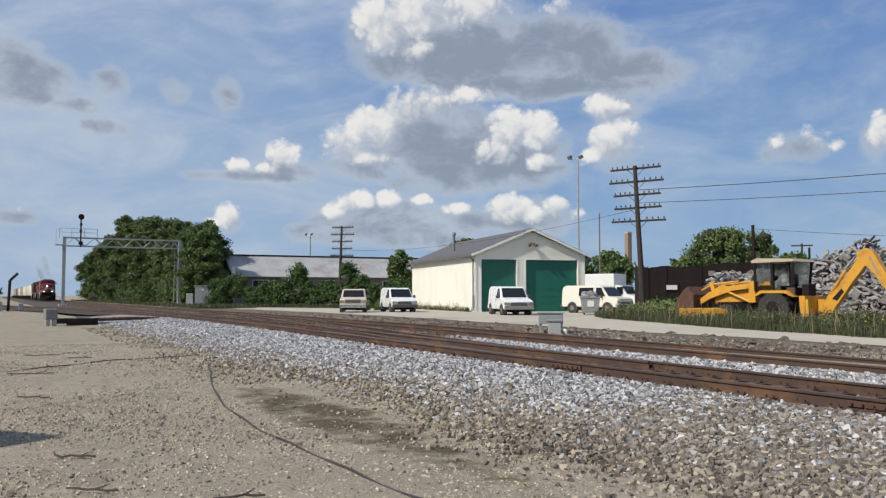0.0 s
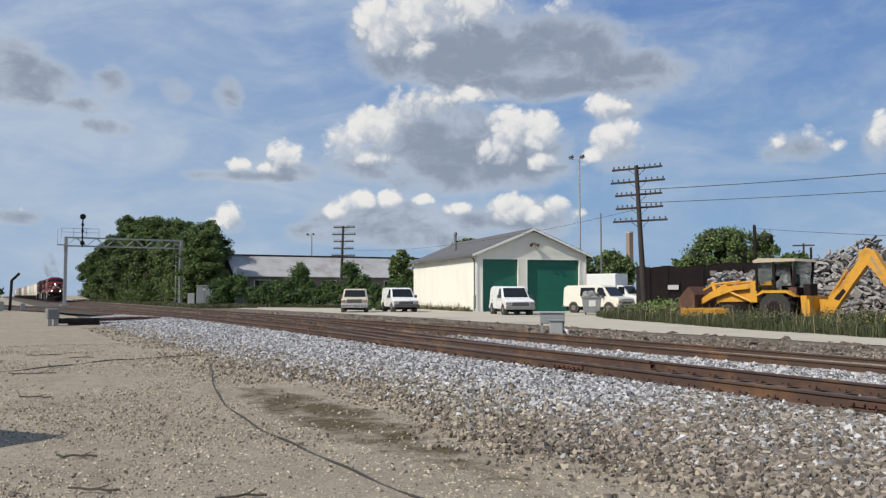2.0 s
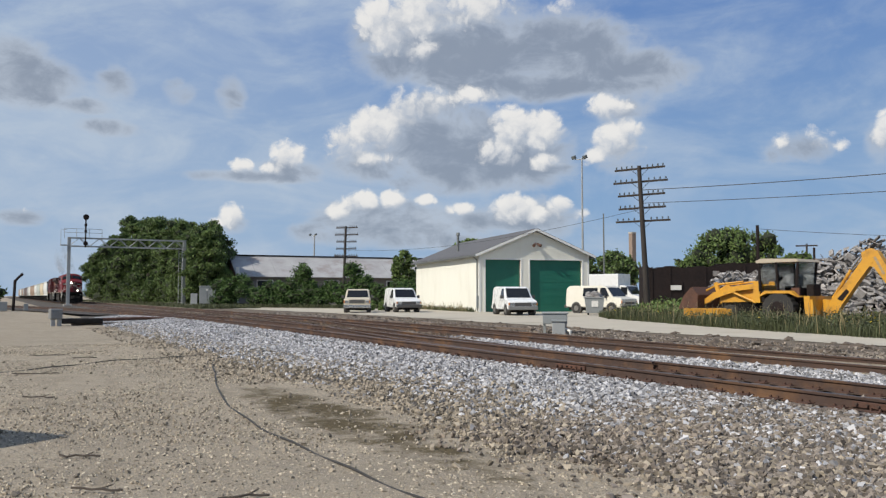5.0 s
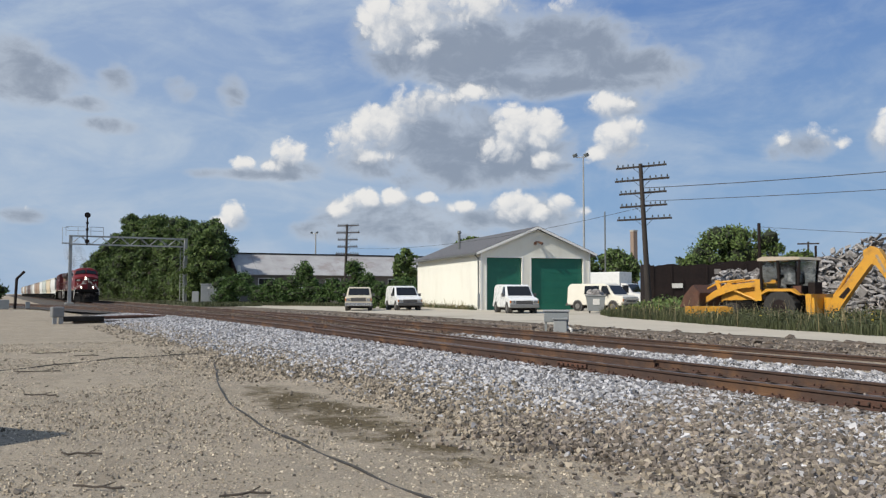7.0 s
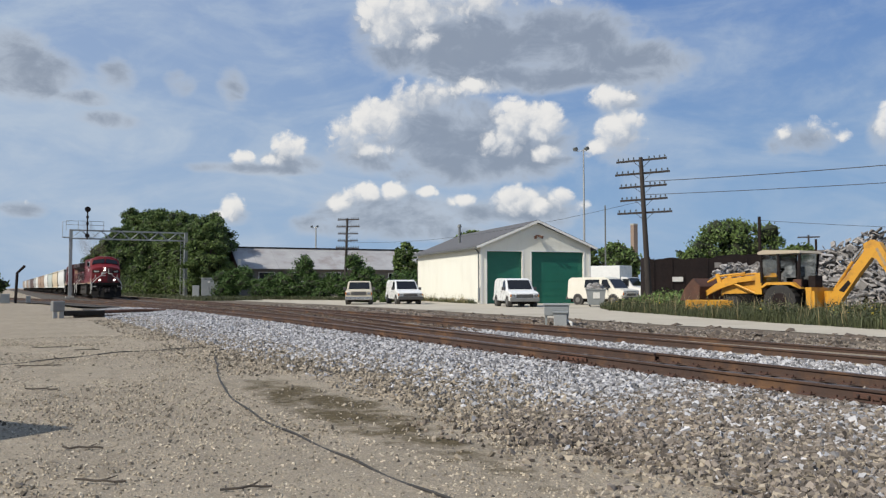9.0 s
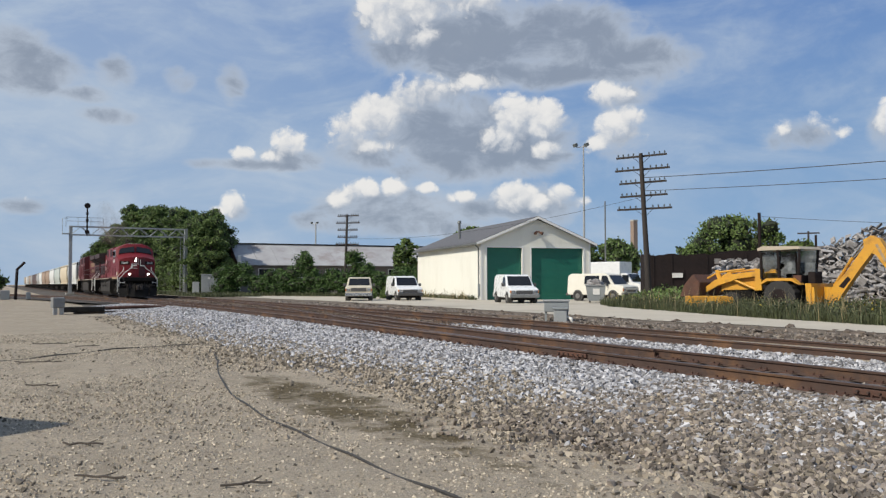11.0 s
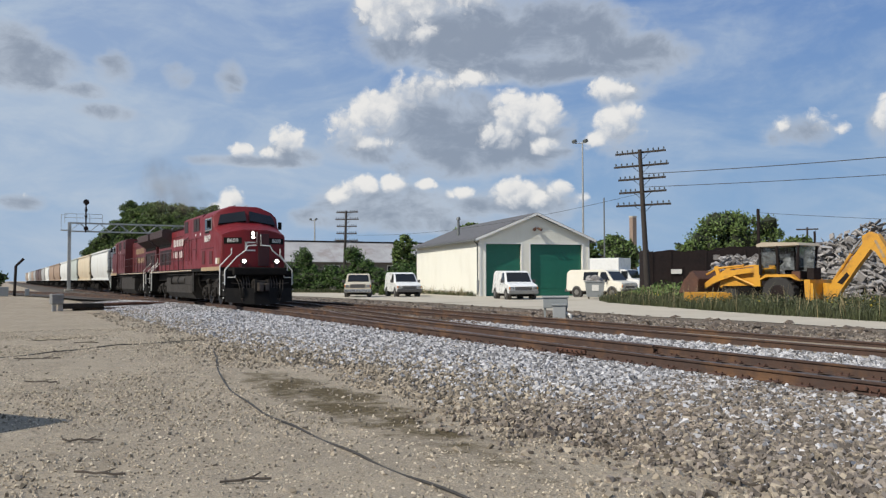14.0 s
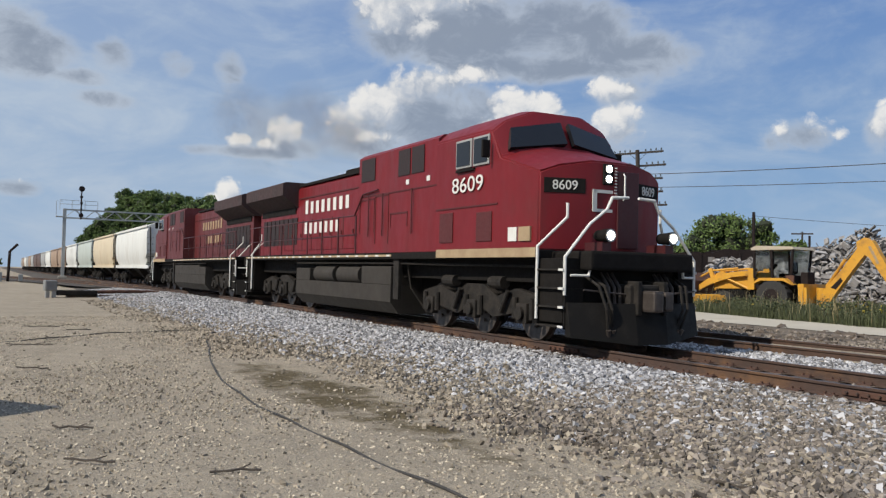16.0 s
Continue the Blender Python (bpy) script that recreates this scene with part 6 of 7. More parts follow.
# ---- poles and wires ----
def telegraph_pole(x, y, height, lean, turn, label, arms=5):
    p = thing("telegraph_pole", pose(x, y, -0.2) @ Matrix.Rotation(lean[0], 4, "Y") @ Matrix.Rotation(lean[1], 4, "X") @ Matrix.Rotation(turn, 4, "Z"), label, "utility pole", "telegraph poles")
    part("pole", cyl(B(), (0, 0, 0), (0, 0, height), 0.19, 0.12, n=14), M_POLE, p, smooth=True)
    rs = random.Random(int(height * 10))
    for k in range(arms):
        z = height - 0.16 - k * 0.80
        half = 1.52 + (0.12 if k in (1, 4) else -0.1 if k in (2, 3) else 0)
        tilt = Matrix.Translation((0, 0.17, z)) @ Matrix.Rotation(rs.uniform(-0.02, 0.035), 4, "Y")
        arm = part("crossarm", box(B(), -half, half, -0.05, 0.05, -0.06, 0.06, 0.008, tilt), M_POLE, p)
        for i in range(10):
            if i in (4, 5):
                continue
            u = -half + 0.12 + i * (2 * half - 0.24) / 9
            bm = cyl(B(), tilt @ Vector((u, 0, 0.05)), tilt @ Vector((u, 0, 0.13)), 0.018, n=6)
            cyl(bm, tilt @ Vector((u, 0, 0.10)), tilt @ Vector((u, 0, 0.22)), 0.055, 0.035, n=8)
            part("insulator", bm, M_PORCELAIN, arm)
        for s in (-1, 1):
            part("brace", pipe(B(), [(0, 0.2, z - 0.5), (s * 0.5, 0.2, z - 0.05)], 0.015, 5), M_POLE, arm)
    return p


telegraph_pole(-38.35, 34.56, 9.25, (-0.012, 0.05), radians(38), "tall dark telegraph pole with five insulator crossarms")
telegraph_pole(-87.4, 34.1, 9.2, (0.0, -0.03), radians(30), "far telegraph pole with crossarms, grown over with vines")


def lamp_pole(x, y, h, label, r=0.13, heads=2):
    p = thing("light_pole", pose(x, y, -0.15), label, "light pole")
    part("mast", cyl(B(), (0, 0, 0), (0, 0, h), r, r * 0.55, n=12), M_STEELPALE, p, smooth=True)
    part("bracket", pipe(B(), [(-0.55, -0.5, h - 0.15), (0.25, 0.22, h - 0.15)], 0.04), M_STEELPALE, p)
    for x0, y0 in ((-0.6, -0.55), (0.25, 0.22))[:heads]:
        part("flood_head", box(B(), -0.22, 0.22, -0.16, 0.16, -0.12, 0.22, 0.03, Matrix.Translation((x0, y0, h + 0.02)) @ Matrix.Rotation(0.5, 4, "X")), M_GUTTER, p)
    return p


lamp_pole(-68.0, 52.65, 15.5, "tall pale steel floodlight mast behind a garage")
lamp_pole(-142.8, 50.1, 12.3, "distant floodlight mast beyond a warehouse", 0.2)
tp = thing("flag_mast", pose(-78.7, 64.1, -0.15), "thin bare grey mast", "mast")
part("mast", cyl(B(), (0, 0, 0), (0, 0, 11.2), 0.11, 0.08, n=10), M_GUTTER, tp)
fp = thing("utility_pole", pose(-121.2, 154.5, -0.15), "distant wooden utility pole with one crossarm", "utility pole")
part("pole", cyl(B(), (0, 0, 0), (0, 0, 12.6), 0.25, 0.2, n=8), M_POLE, fp)
part("crossarm", box(B(), -2.2, 2.2, -0.1, 0.1, 12.0, 12.3, 0, Matrix.Rotation(radians(40), 4, "Z")), M_POLE, fp)
ch = thing("brick_chimney", pose(-115.7, 100.8, -0.15), "tall square brown brick chimney", "chimney")
part("shaft", box(B(), -0.46, 0.46, -0.46, 0.46, 0, 12.6, 0.03), M_BRICK, ch)
part("cap", box(B(), -0.5, 0.5, -0.5, 0.5, 12.5, 12.8, 0.03), M_CONCRETE, ch)
sk = thing("steel_stack", pose(-56.0, 64.4, -0.15), "dark steel stack pipe above the trees", "stack")
part("pipe", cyl(B(), (0, 0, 0), (0, 0, 8.1), 0.15, n=12), M_TAR, sk)
sk2 = thing("steel_stack", pose(-49.6, 64.2, -0.15), "thin dark steel post behind the scrap heap", "post")
part("pipe", cyl(B(), (0, 0, 0), (0, 0, 5.6), 0.1, n=10), M_TAR, sk2)


def wire(name, pts, sag, r, label):
    a, b = Vector(pts[0]), Vector(pts[1])
    n = 24
    line = [a.lerp(b, i / n) - Vector((0, 0, sag * 4 * (i / n) * (1 - i / n))) for i in range(n + 1)]
    bm = pipe(B(), line, r, 5)
    return tagged(part(name, bm, M_CABLE), label, "cable")


wire("overhead_wire", ((-38.3, 34.2, 7.55), (6.0, 52.0, 8.6)), 0.7, 0.022, "slack dark overhead cable")
wire("overhead_wire", ((-38.3, 34.2, 6.75), (6.0, 52.0, 6.9)), 0.5, 0.018, "slack dark overhead cable")
wire("overhead_wire", ((-38.0, 34.1, 6.4), (-87.2, 34.0, 6.3)), 0.9, 0.012, "sagging dark line between two poles")
wire("overhead_wire", ((-56.0, 64.4, 7.6), (-20.0, 75.0, 4.6)), 0.4, 0.02, "slack dark cable behind the scrap heap")


# ---- long warehouse ----
def warehouse():
    w = thing("warehouse", pose(-119.0, 30.0, -0.15, 0, 0, 86), "long low warehouse with weathered grey metal roof", "building")
    L, D = 62.0, 12.0
    bpart("front_wall", w, M_WAREWALL, 0, L, 0, 0.3, 0, 4.1)
    bpart("rear_wall", w, M_WAREWALL, 0, L, D - 0.3, D, 0, 4.1)
    for x in (0.0, L - 0.3):
        part("end_wall", prism(B(), [(0.3, 0), (D - 0.3, 0), (D - 0.3, 4.1), (D / 2, 7.0), (0.3, 4.1)], x, x + 0.3), M_RUSTY if x == 0 else M_WAREWALL, w)
    for k in range(21):
        x = k * L / 21
        for y0, z0, y1, z1 in ((-0.7, 4.0, D / 2, 7.3), (D / 2, 7.3, D + 0.7, 4.0)):
            bm = prism(B(), [(y0, z0), (y1, z1), (y1, z1 + 0.08), (y0, z0 + 0.08)], x + 0.01, x + L / 21 - 0.01)
            part("roof_sheet", bm, M_WAREROOF, w)
    bpart("ridge_cap", w, M_TAR, 0, L, D / 2 - 0.3, D / 2 + 0.3, 7.36, 7.52)
    for k in range(12):
        wn = bpart("window", w, M_TRIM, 3 + k * 5, 5.4 + k * 5, -0.03, 0.0, 2.2, 3.6)
        bpart("pane", wn, M_GLASS, 3.1 + k * 5, 5.3 + k * 5, -0.05, -0.031, 2.3, 3.5)
    bpart("white_post", w, M_TRIM, -0.1, 0.35, -0.75, -0.45, 0, 5.4)


warehouse()


# ---- signals ----
def gantry():
    g = thing("signal_gantry", pose(-114.8, 0, -0.15), "grey lattice signal bridge spanning both tracks", "signal gantry")
    y0, y1, H, T = 7.75, 21.95, 8.75, 1.15
    for y in (y0, y1):
        lg = part("post", box(B(), -0.2, 0.2, y - 0.2, y + 0.2, 0, H, 0.02), M_SIGNALGREY, g)
        part("footing", box(B(), -0.5, 0.5, y - 0.5, y + 0.5, 0.0, 0.25, 0.03), M_CONCRETE, g)
    for x in (-0.45, 0.45):
        for z in (H - 0.1, H - T):
            part("chord", box(B(), x - 0.06, x + 0.06, y0, y1, z - 0.07, z + 0.07), M_SIGNALGREY, g)
        for k in range(12):
            a, b = y0 + k * (y1 - y0) / 12, y0 + (k + 1) * (y1 - y0) / 12
            za, zb = (H - 0.1, H - T) if k % 2 else (H - T, H - 0.1)
            part("diagonal", pipe(B(), [(x, a, za), (x, b, zb)], 0.04, 6), M_SIGNALGREY, g)
    for k in range(7):
        y = y0 + k * (y1 - y0) / 6
        part("cross_tie", box(B(), -0.45, 0.45, y - 0.04, y + 0.04, H - 0.15, H - 0.05), M_SIGNALGREY, g)
    # ladder on the far post
    ld = part("ladder", pipe(B(), [(0.25, y1 - 0.75, 0.0), (0.25, y1 - 0.75, H - T)], 0.04, 6), M_SIGNALGREY, g)
    part("ladder_rail", pipe(B(), [(0.25, y1 - 0.35, 0.0), (0.25, y1 - 0.35, H - T)], 0.04, 6), M_SIGNALGREY, ld)
    for k in range(19):
        part("rung", pipe(B(), [(0.25, y1 - 0.75, 0.4 + k * 0.38), (0.25, y1 - 0.35, 0.4 + k * 0.38)], 0.022, 5), M_SIGNALGREY, ld)
    # walkway rail over the near half and signal head
    for z in (H + 0.55, H + 1.05):
        part("walk_rail", pipe(B(), [(0.5, y0 - 0.6, z), (0.5, y0 + 3.8, z)], 0.03, 6), M_SIGNALGREY, g)
    for y in (y0 - 0.6, y0 + 0.8, y0 + 2.3, y0 + 3.8):
        part("rail_post", pipe(B(), [(0.5, y, H - 0.2), (0.5, y, H + 1.05)], 0.03, 6), M_SIGNALGREY, g)
    part("side_platform", box(B(), -0.5, 0.6, y0 - 1.0, y0 - 0.2, H - 1.1, H - 1.0), M_SIGNALGREY, g)
    part("platform_cage", pipe(B(), [(0.5, y0 - 1.0, H - 1.1), (0.5, y0 - 1.0, H + 0.9), (0.5, y0 - 0.3, H + 0.9)], 0.03, 6), M_SIGNALGREY, g)
    sm = part("signal_mast", cyl(B(), (0.6, y0 + 1.85, H - 1.3), (0.6, y0 + 1.85, H + 2.7), 0.09, n=10), M_TAR, g)
    hd = part("signal_head", cyl(B(), (0.72, y0 + 1.85, H + 2.55), (0.80, y0 + 1.85, H + 2.55), 0.36, n=24), M_TAR, sm)
    part("signal_hood", cyl(B(), (0.80, y0 + 1.85, H + 2.55), (1.05, y0 + 1.85, H + 2.55), 0.2, n=16), M_TAR, hd)
    part("lower_head", cyl(B(), (0.72, y0 + 1.85, H - 0.8), (0.82, y0 + 1.85, H - 0.8), 0.28, n=20), M_TAR, sm)
    for z in (H + 0.6, H + 1.4):
        part("mast_box", box(B(), 0.5, 0.8, y0 + 1.7, y0 + 2.0, z, z + 0.3, 0.02), M_TAR, sm)


gantry()


def relay_cabinet():
    c = thing("relay_cabinet", pose(-105.9, 22.9, -0.15, 0, 0, -14), "grey metal signal cabinets on a concrete pad", "cabinet")
    part("pad", box(B(), -1.0, 1.0, -2.2, 2.2, 0, 0.22, 0.03), M_CONCRETE, c)
    part("case", box(B(), -0.6, 0.6, -0.7, 1.25, 0.22, 2.45, 0.03), M_CASE, c)
    part("roof_cap", box(B(), -0.68, 0.68, -0.78, 1.33, 2.45, 2.55, 0.03), M_SIGNALGREY, c)
    for y in (-0.65, 0.32):
        dr = part("door", box(B(), 0.6, 0.63, y, y + 0.9, 0.35, 2.35, 0.01), M_CASE, c)
        part("handle", box(B(), 0.63, 0.67, y + 0.75, y + 0.8, 1.2, 1.45), M_SIGNALGREY, dr)
    part("notice", box(B(), 0.632, 0.64, 0.1, 0.35, 1.95, 2.15), M_WHITEPAINT, c)
    part("small_case", box(B(), -0.4, 0.4, -1.75, -0.95, 0.22, 1.6, 0.03), M_SIGNALGREY, c)


relay_cabinet()


def switch_boxes():
    """Two silver junction boxes on legs beside the far track."""
    s = thing("signal_box", pose(-23.4, 16.9, -0.24, 0, 0, -35), "pair of grey signal junction boxes beside the track", "signal box")
    part("front_case", box(B(), 0.1, 0.5, -0.1, 0.34, 0.0, 0.52, 0.03), M_SIGNALGREY, s)
    part("front_lid", box(B(), 0.06, 0.54, -0.14, 0.38, 0.52, 0.58, 0.02), M_CASE, s)
    part("rear_case", box(B(), -0.5, 0.02, -0.42, 0.42, 0.42, 0.78, 0.03), M_CASE, s)
    part("rear_lid", box(B(), -0.54, 0.06, -0.46, 0.46, 0.78, 0.84, 0.02), M_SIGNALGREY, s)
    for x in (-0.4, -0.1):
        for y in (-0.36, 0.36):
            part("leg", box(B(), x - 0.04, x + 0.04, y - 0.04, y + 0.04, 0, 0.42), M_CASE, s)
    part("conduit", pipe(B(), [(0.45, 0.5, 0.02), (0.45, 0.5, 0.2), (0.3, 0.3, 0.3)], 0.04, 8), M_WHITEPAINT, s)


switch_boxes()


def switch_stand():
    """A low grey switch machine on short posts at the end of a plank apron."""
    s = thing("switch_machine", pose(-48.6, 2.75, -0.45, 0, 0, 8), "low grey switch machine box on short posts", "switch machine")
    part("case", box(B(), -0.3, 0.35, -0.35, 0.25, 0.36, 0.92, 0.06), M_GREYPLASTIC, s)
    part("motor_case", box(B(), -0.2, 0.3, 0.25, 2.3, 0.12, 0.40, 0.06), M_GRIME, s)
    part("conduit_rail", pipe(B(), [(0.0, 2.0, 0.3), (-0.3, 4.4, 0.34), (-0.4, 5.8, 0.3)], 0.09, 8), M_RUSTY, s)
    for y in (-0.2, 0.12):
        part("post", box(B(), 0.05, 0.25, y - 0.1, y + 0.1, 0.0, 0.4, 0.02), M_STEELPALE if y < 1 else M_CONCRETE, s)
    part("skid", box(B(), -0.4, 0.0, 0.8, 3.8, 0.0, 0.14, 0.02), M_TIE, s)


switch_stand()
lm = thing("leaning_mast", pose(-90.0, 1.3, -0.3), "short dark signal mast with bent top", "mast")
part("mast", pipe(B(), [(0, 0, 0), (0, 0.1, 2.9), (0.2, 0.75, 3.6)], 0.13), M_TAR, lm)
part("base_case", box(B(), -0.4, 0.4, -1.3, -0.5, 0, 0.9, 0.03), M_CASE, lm)
part("base_case", box(B(), -0.3, 0.3, 0.9, 1.3, 0, 0.7, 0.03), M_CASE, lm)

op = thing("utility_pole", pose(6.0, 52.0, -0.15), "plain wooden pole carrying the slack cables", "utility pole")
part("pole", cyl(B(), (0, 0, 0), (0, 0, 9.4), 0.17, 0.12, n=10), M_POLE, op)
# ---- plants ----
def leaf_mat(name, c, d, rough=0.6):
    return mat(name, c, d, 0.5, 0.7, rough, island=0.45, world_space=True, spec=0.25)


M_LEAF = leaf_mat("tree_leaves", (0.118, 0.168, 0.048), (0.072, 0.112, 0.034))
M_LEAF2 = leaf_mat("lighter_leaves", (0.135, 0.185, 0.052), (0.085, 0.130, 0.038))
M_VINE = leaf_mat("vine_leaves", (0.085, 0.145, 0.035), (0.045, 0.085, 0.024))
M_WEED = leaf_mat("weed_blades", (0.082, 0.092, 0.042), (0.056, 0.066, 0.030))
M_DRY = leaf_mat("dry_stalks", (0.30, 0.25, 0.13), (0.22, 0.18, 0.10))
M_FLOWER = leaf_mat("yellow_flowers", (0.55, 0.42, 0.04), (0.45, 0.35, 0.04))
M_BARK = mat("rough_bark", (0.10, 0.08, 0.06), (0.06, 0.048, 0.038), 8, 0.7, 0.95, bump=0.5, stretch=(1, 1, 0.2))
# near-black green for filler lumps: the shade deep inside foliage, as colour
M_INNER = mat("inner_shade_fill", (0.030, 0.038, 0.016), (0.018, 0.022, 0.011), 3, 0.7, 0.95)


def tree(x, y, h, width, label, seed, leaves=9000, leaf=0.26, material=None, low=0.25, z0=-0.15):
    """A tapered trunk with limbs and an uneven crown of many small leaves."""
    rs = np.random.RandomState(seed)
    t = thing("tree", pose(x, y, z0), label, "tree", "trees")
    bm = B()
    trunk_top = h * 0.55
    cyl(bm, (0, 0, 0), (0.1, 0.05, trunk_top), 0.03 * h, 0.014 * h, n=9)
    ends = []
    for k in range(9):
        a = k * 2.4 + rs.uniform(-0.4, 0.4)
        b = h * rs.uniform(0.25, 0.55)
        r = width * rs.uniform(0.2, 0.42)
        e = (r * math.cos(a), r * math.sin(a), min(h * 0.9, b + h * rs.uniform(0.15, 0.35)))
        mid = (e[0] * 0.5, e[1] * 0.5, (b + e[2]) / 2 + 0.1 * h * rs.uniform(-0.3, 0.6))
        cyl(bm, (0.05, 0.03, b), mid, 0.011 * h, 0.008 * h, n=6)
        cyl(bm, mid, e, 0.008 * h, 0.003 * h, n=5)
        ends.append(e)
    part("trunk", bm, M_BARK, t)
    # clumps fill an uneven crown, more of them near its surface
    n = 95
    th, u = rs.uniform(0, math.tau, n), rs.uniform(-0.75, 1, n)
    rad = rs.uniform(0.55, 1.0, n) * (1 + 0.22 * np.sin(3 * th + seed) + 0.12 * np.sin(7 * th))
    cz = h * (low + 1) / 2
    rz = h * (1 - low) / 2 * 0.93
    s = np.sqrt(np.maximum(0, 1 - u * u))
    c = np.stack([rad * s * np.cos(th) * width / 2 * 0.88, rad * s * np.sin(th) * width / 2 * 0.88, cz + u * rz * rs.uniform(0.82, 1.0, n)], 1)
    c = np.concatenate([c, np.array(ends)])
    size = rs.uniform(0.55, 1.25, len(c)) * width * 0.115
    i = rs.randint(0, len(c), leaves)
    d = rs.normal(size=(leaves, 3))
    d /= np.linalg.norm(d, axis=1)[:, None]
    p = c[i] + d * (size[i] * rs.uniform(0.35, 1.1, leaves) ** 0.6)[:, None] * np.array([1, 1, 0.8])
    tagged(leaf_mesh("crown", p, leaf, material or M_LEAF, seed, t), kind="stuff")
    k = len(c)
    # dark lumps within each clump stand in for the crown's inner shade
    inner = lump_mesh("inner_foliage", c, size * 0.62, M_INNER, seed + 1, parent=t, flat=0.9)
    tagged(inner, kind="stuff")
    return t


def undergrowth():
    """Tangled shrubs at the feet of the trackside trees, and broad weeds in the yard verge."""
    rs = np.random.RandomState(51)
    n = 150
    x = rs.uniform(-250, -111, n)
    c = np.stack([x, rs.uniform(22.4, 25.5, n), rs.uniform(0.2, 2.6, n) * np.clip(-x / 110, 1, 2)], 1)
    size = rs.uniform(0.7, 1.5, n) * np.clip(-x / 120, 1, 1.8)
    i = rs.randint(0, n, 36000)
    d = rs.normal(size=(36000, 3))
    d /= np.linalg.norm(d, axis=1)[:, None]
    p = c[i] + d * (size[i] * rs.uniform(0.4, 1.1, 36000))[:, None]
    p[:, 2] = np.maximum(p[:, 2], -0.1)
    ob = tagged(leaf_mesh("undergrowth", p, 0.17, M_LEAF, 52), "dense dark green shrubs under trackside trees", "bushes", kind="stuff")
    # dark lumps put shade behind the shrub leaves
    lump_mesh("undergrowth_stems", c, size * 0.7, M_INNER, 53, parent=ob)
    q = []
    for _ in range(620):
        cx = rs.uniform(-39, -4)
        cy = weed_edge(cx) + rs.uniform(0.4, 8)
        r, h = rs.uniform(0.25, 0.7), rs.uniform(0.35, 0.85)
        for _ in range(110):
            a, t = rs.uniform(0, math.tau), r * math.sqrt(rs.uniform())
            q.append((cx + t * math.cos(a), cy + t * math.sin(a), -0.12 + h * rs.uniform() * (1.1 - t / r * 0.5)))
    tagged(leaf_mesh("bushy_weeds", np.array(q), 0.05, M_WEED, 54), "bushy dark green weeds beside the yard road", "weeds", kind="stuff")


T1 = "dense green broadleaf tree in a trackside row"
for k, (x, y, h, w) in enumerate(((-112, 24.2, 10.2, 6.5), (-118, 25.0, 11.4, 7.5), (-124, 27.0, 12.6, 9), (-133, 25.5, 13.4, 9), (-145, 27.0, 14.8, 10), (-158, 25.5, 15.6, 10),
                                  (-172, 26.0, 17.2, 11), (-188, 24.8, 18.6, 11), (-208, 24.4, 15.8, 11), (-232, 23.8, 12.4, 11))):
    tree(x, y, h + 0.2, w, T1, 100 + k, 22000, 0.145 if x > -150 else 0.19, M_LEAF if k % 3 else M_LEAF2, -0.12)
tree(-61.0, 65.8, 8.0, 10.5, "bushy green tree behind the scrap yard", 31, 15000, 0.15, M_LEAF2, 0.2)
tree(-57.5, 71.5, 5.7, 5.5, "low green tree behind the scrap yard", 32, 4000, 0.22, M_LEAF2, 0.1)
tree(-60.2, 59.5, 5.2, 4.0, "low green tree behind a burnt railcar", 33, 3000, 0.2, M_LEAF2, 0.1)
tree(-86.3, 71.6, 7.0, 8.0, "rounded green tree beyond the garage", 34, 5000, 0.26, M_LEAF, 0.1)
tree(-92.0, 53.0, 8.7, 5.0, "thin leafy tree top showing over the garage roof", 35, 3500, 0.22, M_LEAF2, 0.3)
tree(-97.0, 46.2, 7.3, 3.6, "thin leafy tree top showing over the garage roof", 36, 2500, 0.22, M_LEAF2, 0.3)
tree(-126.0, -2.6, 3.7, 7.0, "low dark bush beside the far line", 37, 4000, 0.24, M_LEAF, 0.0)
tree(-80.4, 39.0, 3.2, 2.6, "ivy-covered sapling against the garage wall", 38, 3500, 0.15, M_VINE, 0.0)


def hedge():
    """A tangle of vines and bushes along a buried fence."""
    rs = np.random.RandomState(5)
    pts, cores, sizes = [], [], []
    a, b = np.array([-100.5, 23.2]), np.array([-76.5, 38.4])
    side = np.array([-0.53, 0.85])
    for k in range(260):
        s = rs.uniform(0, 1)
        top = 2.5 + 0.5 * math.sin(s * 19) + 0.5 * math.sin(s * 43 + 1)
        top += 1.5 * math.exp(-((s - 0.46) / 0.07) ** 2) + 2.6 * math.exp(-((s - 0.70) / 0.025) ** 2) + 0.8 * math.exp(-((s - 0.12) / 0.05) ** 2)
        z = rs.uniform(0.05, 1.0) ** 0.8 * top
        p = a * (1 - s) + b * s + side * rs.uniform(-1.1, 1.1) * (1.0 - 0.4 * z / top)
        cores.append((p[0], p[1], z - 0.15))
        sizes.append(rs.uniform(0.4, 0.8))
    cores, sizes = np.array(cores), np.array(sizes)
    i = rs.randint(0, len(cores), 46000)
    d = rs.normal(size=(46000, 3))
    d /= np.linalg.norm(d, axis=1)[:, None]
    p = cores[i] + d * (sizes[i] * rs.uniform(0.4, 1.15, 46000))[:, None]
    p[:, 2] = np.maximum(p[:, 2], -0.1)
    h = tagged(leaf_mesh("hedge_leaves", p, 0.115, M_VINE, 6), "overgrown green bushes and vines along a fence", "bushes", kind="stuff")
    # dark core lumps give the hedge its inner shade
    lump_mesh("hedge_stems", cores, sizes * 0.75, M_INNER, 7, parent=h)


hedge()


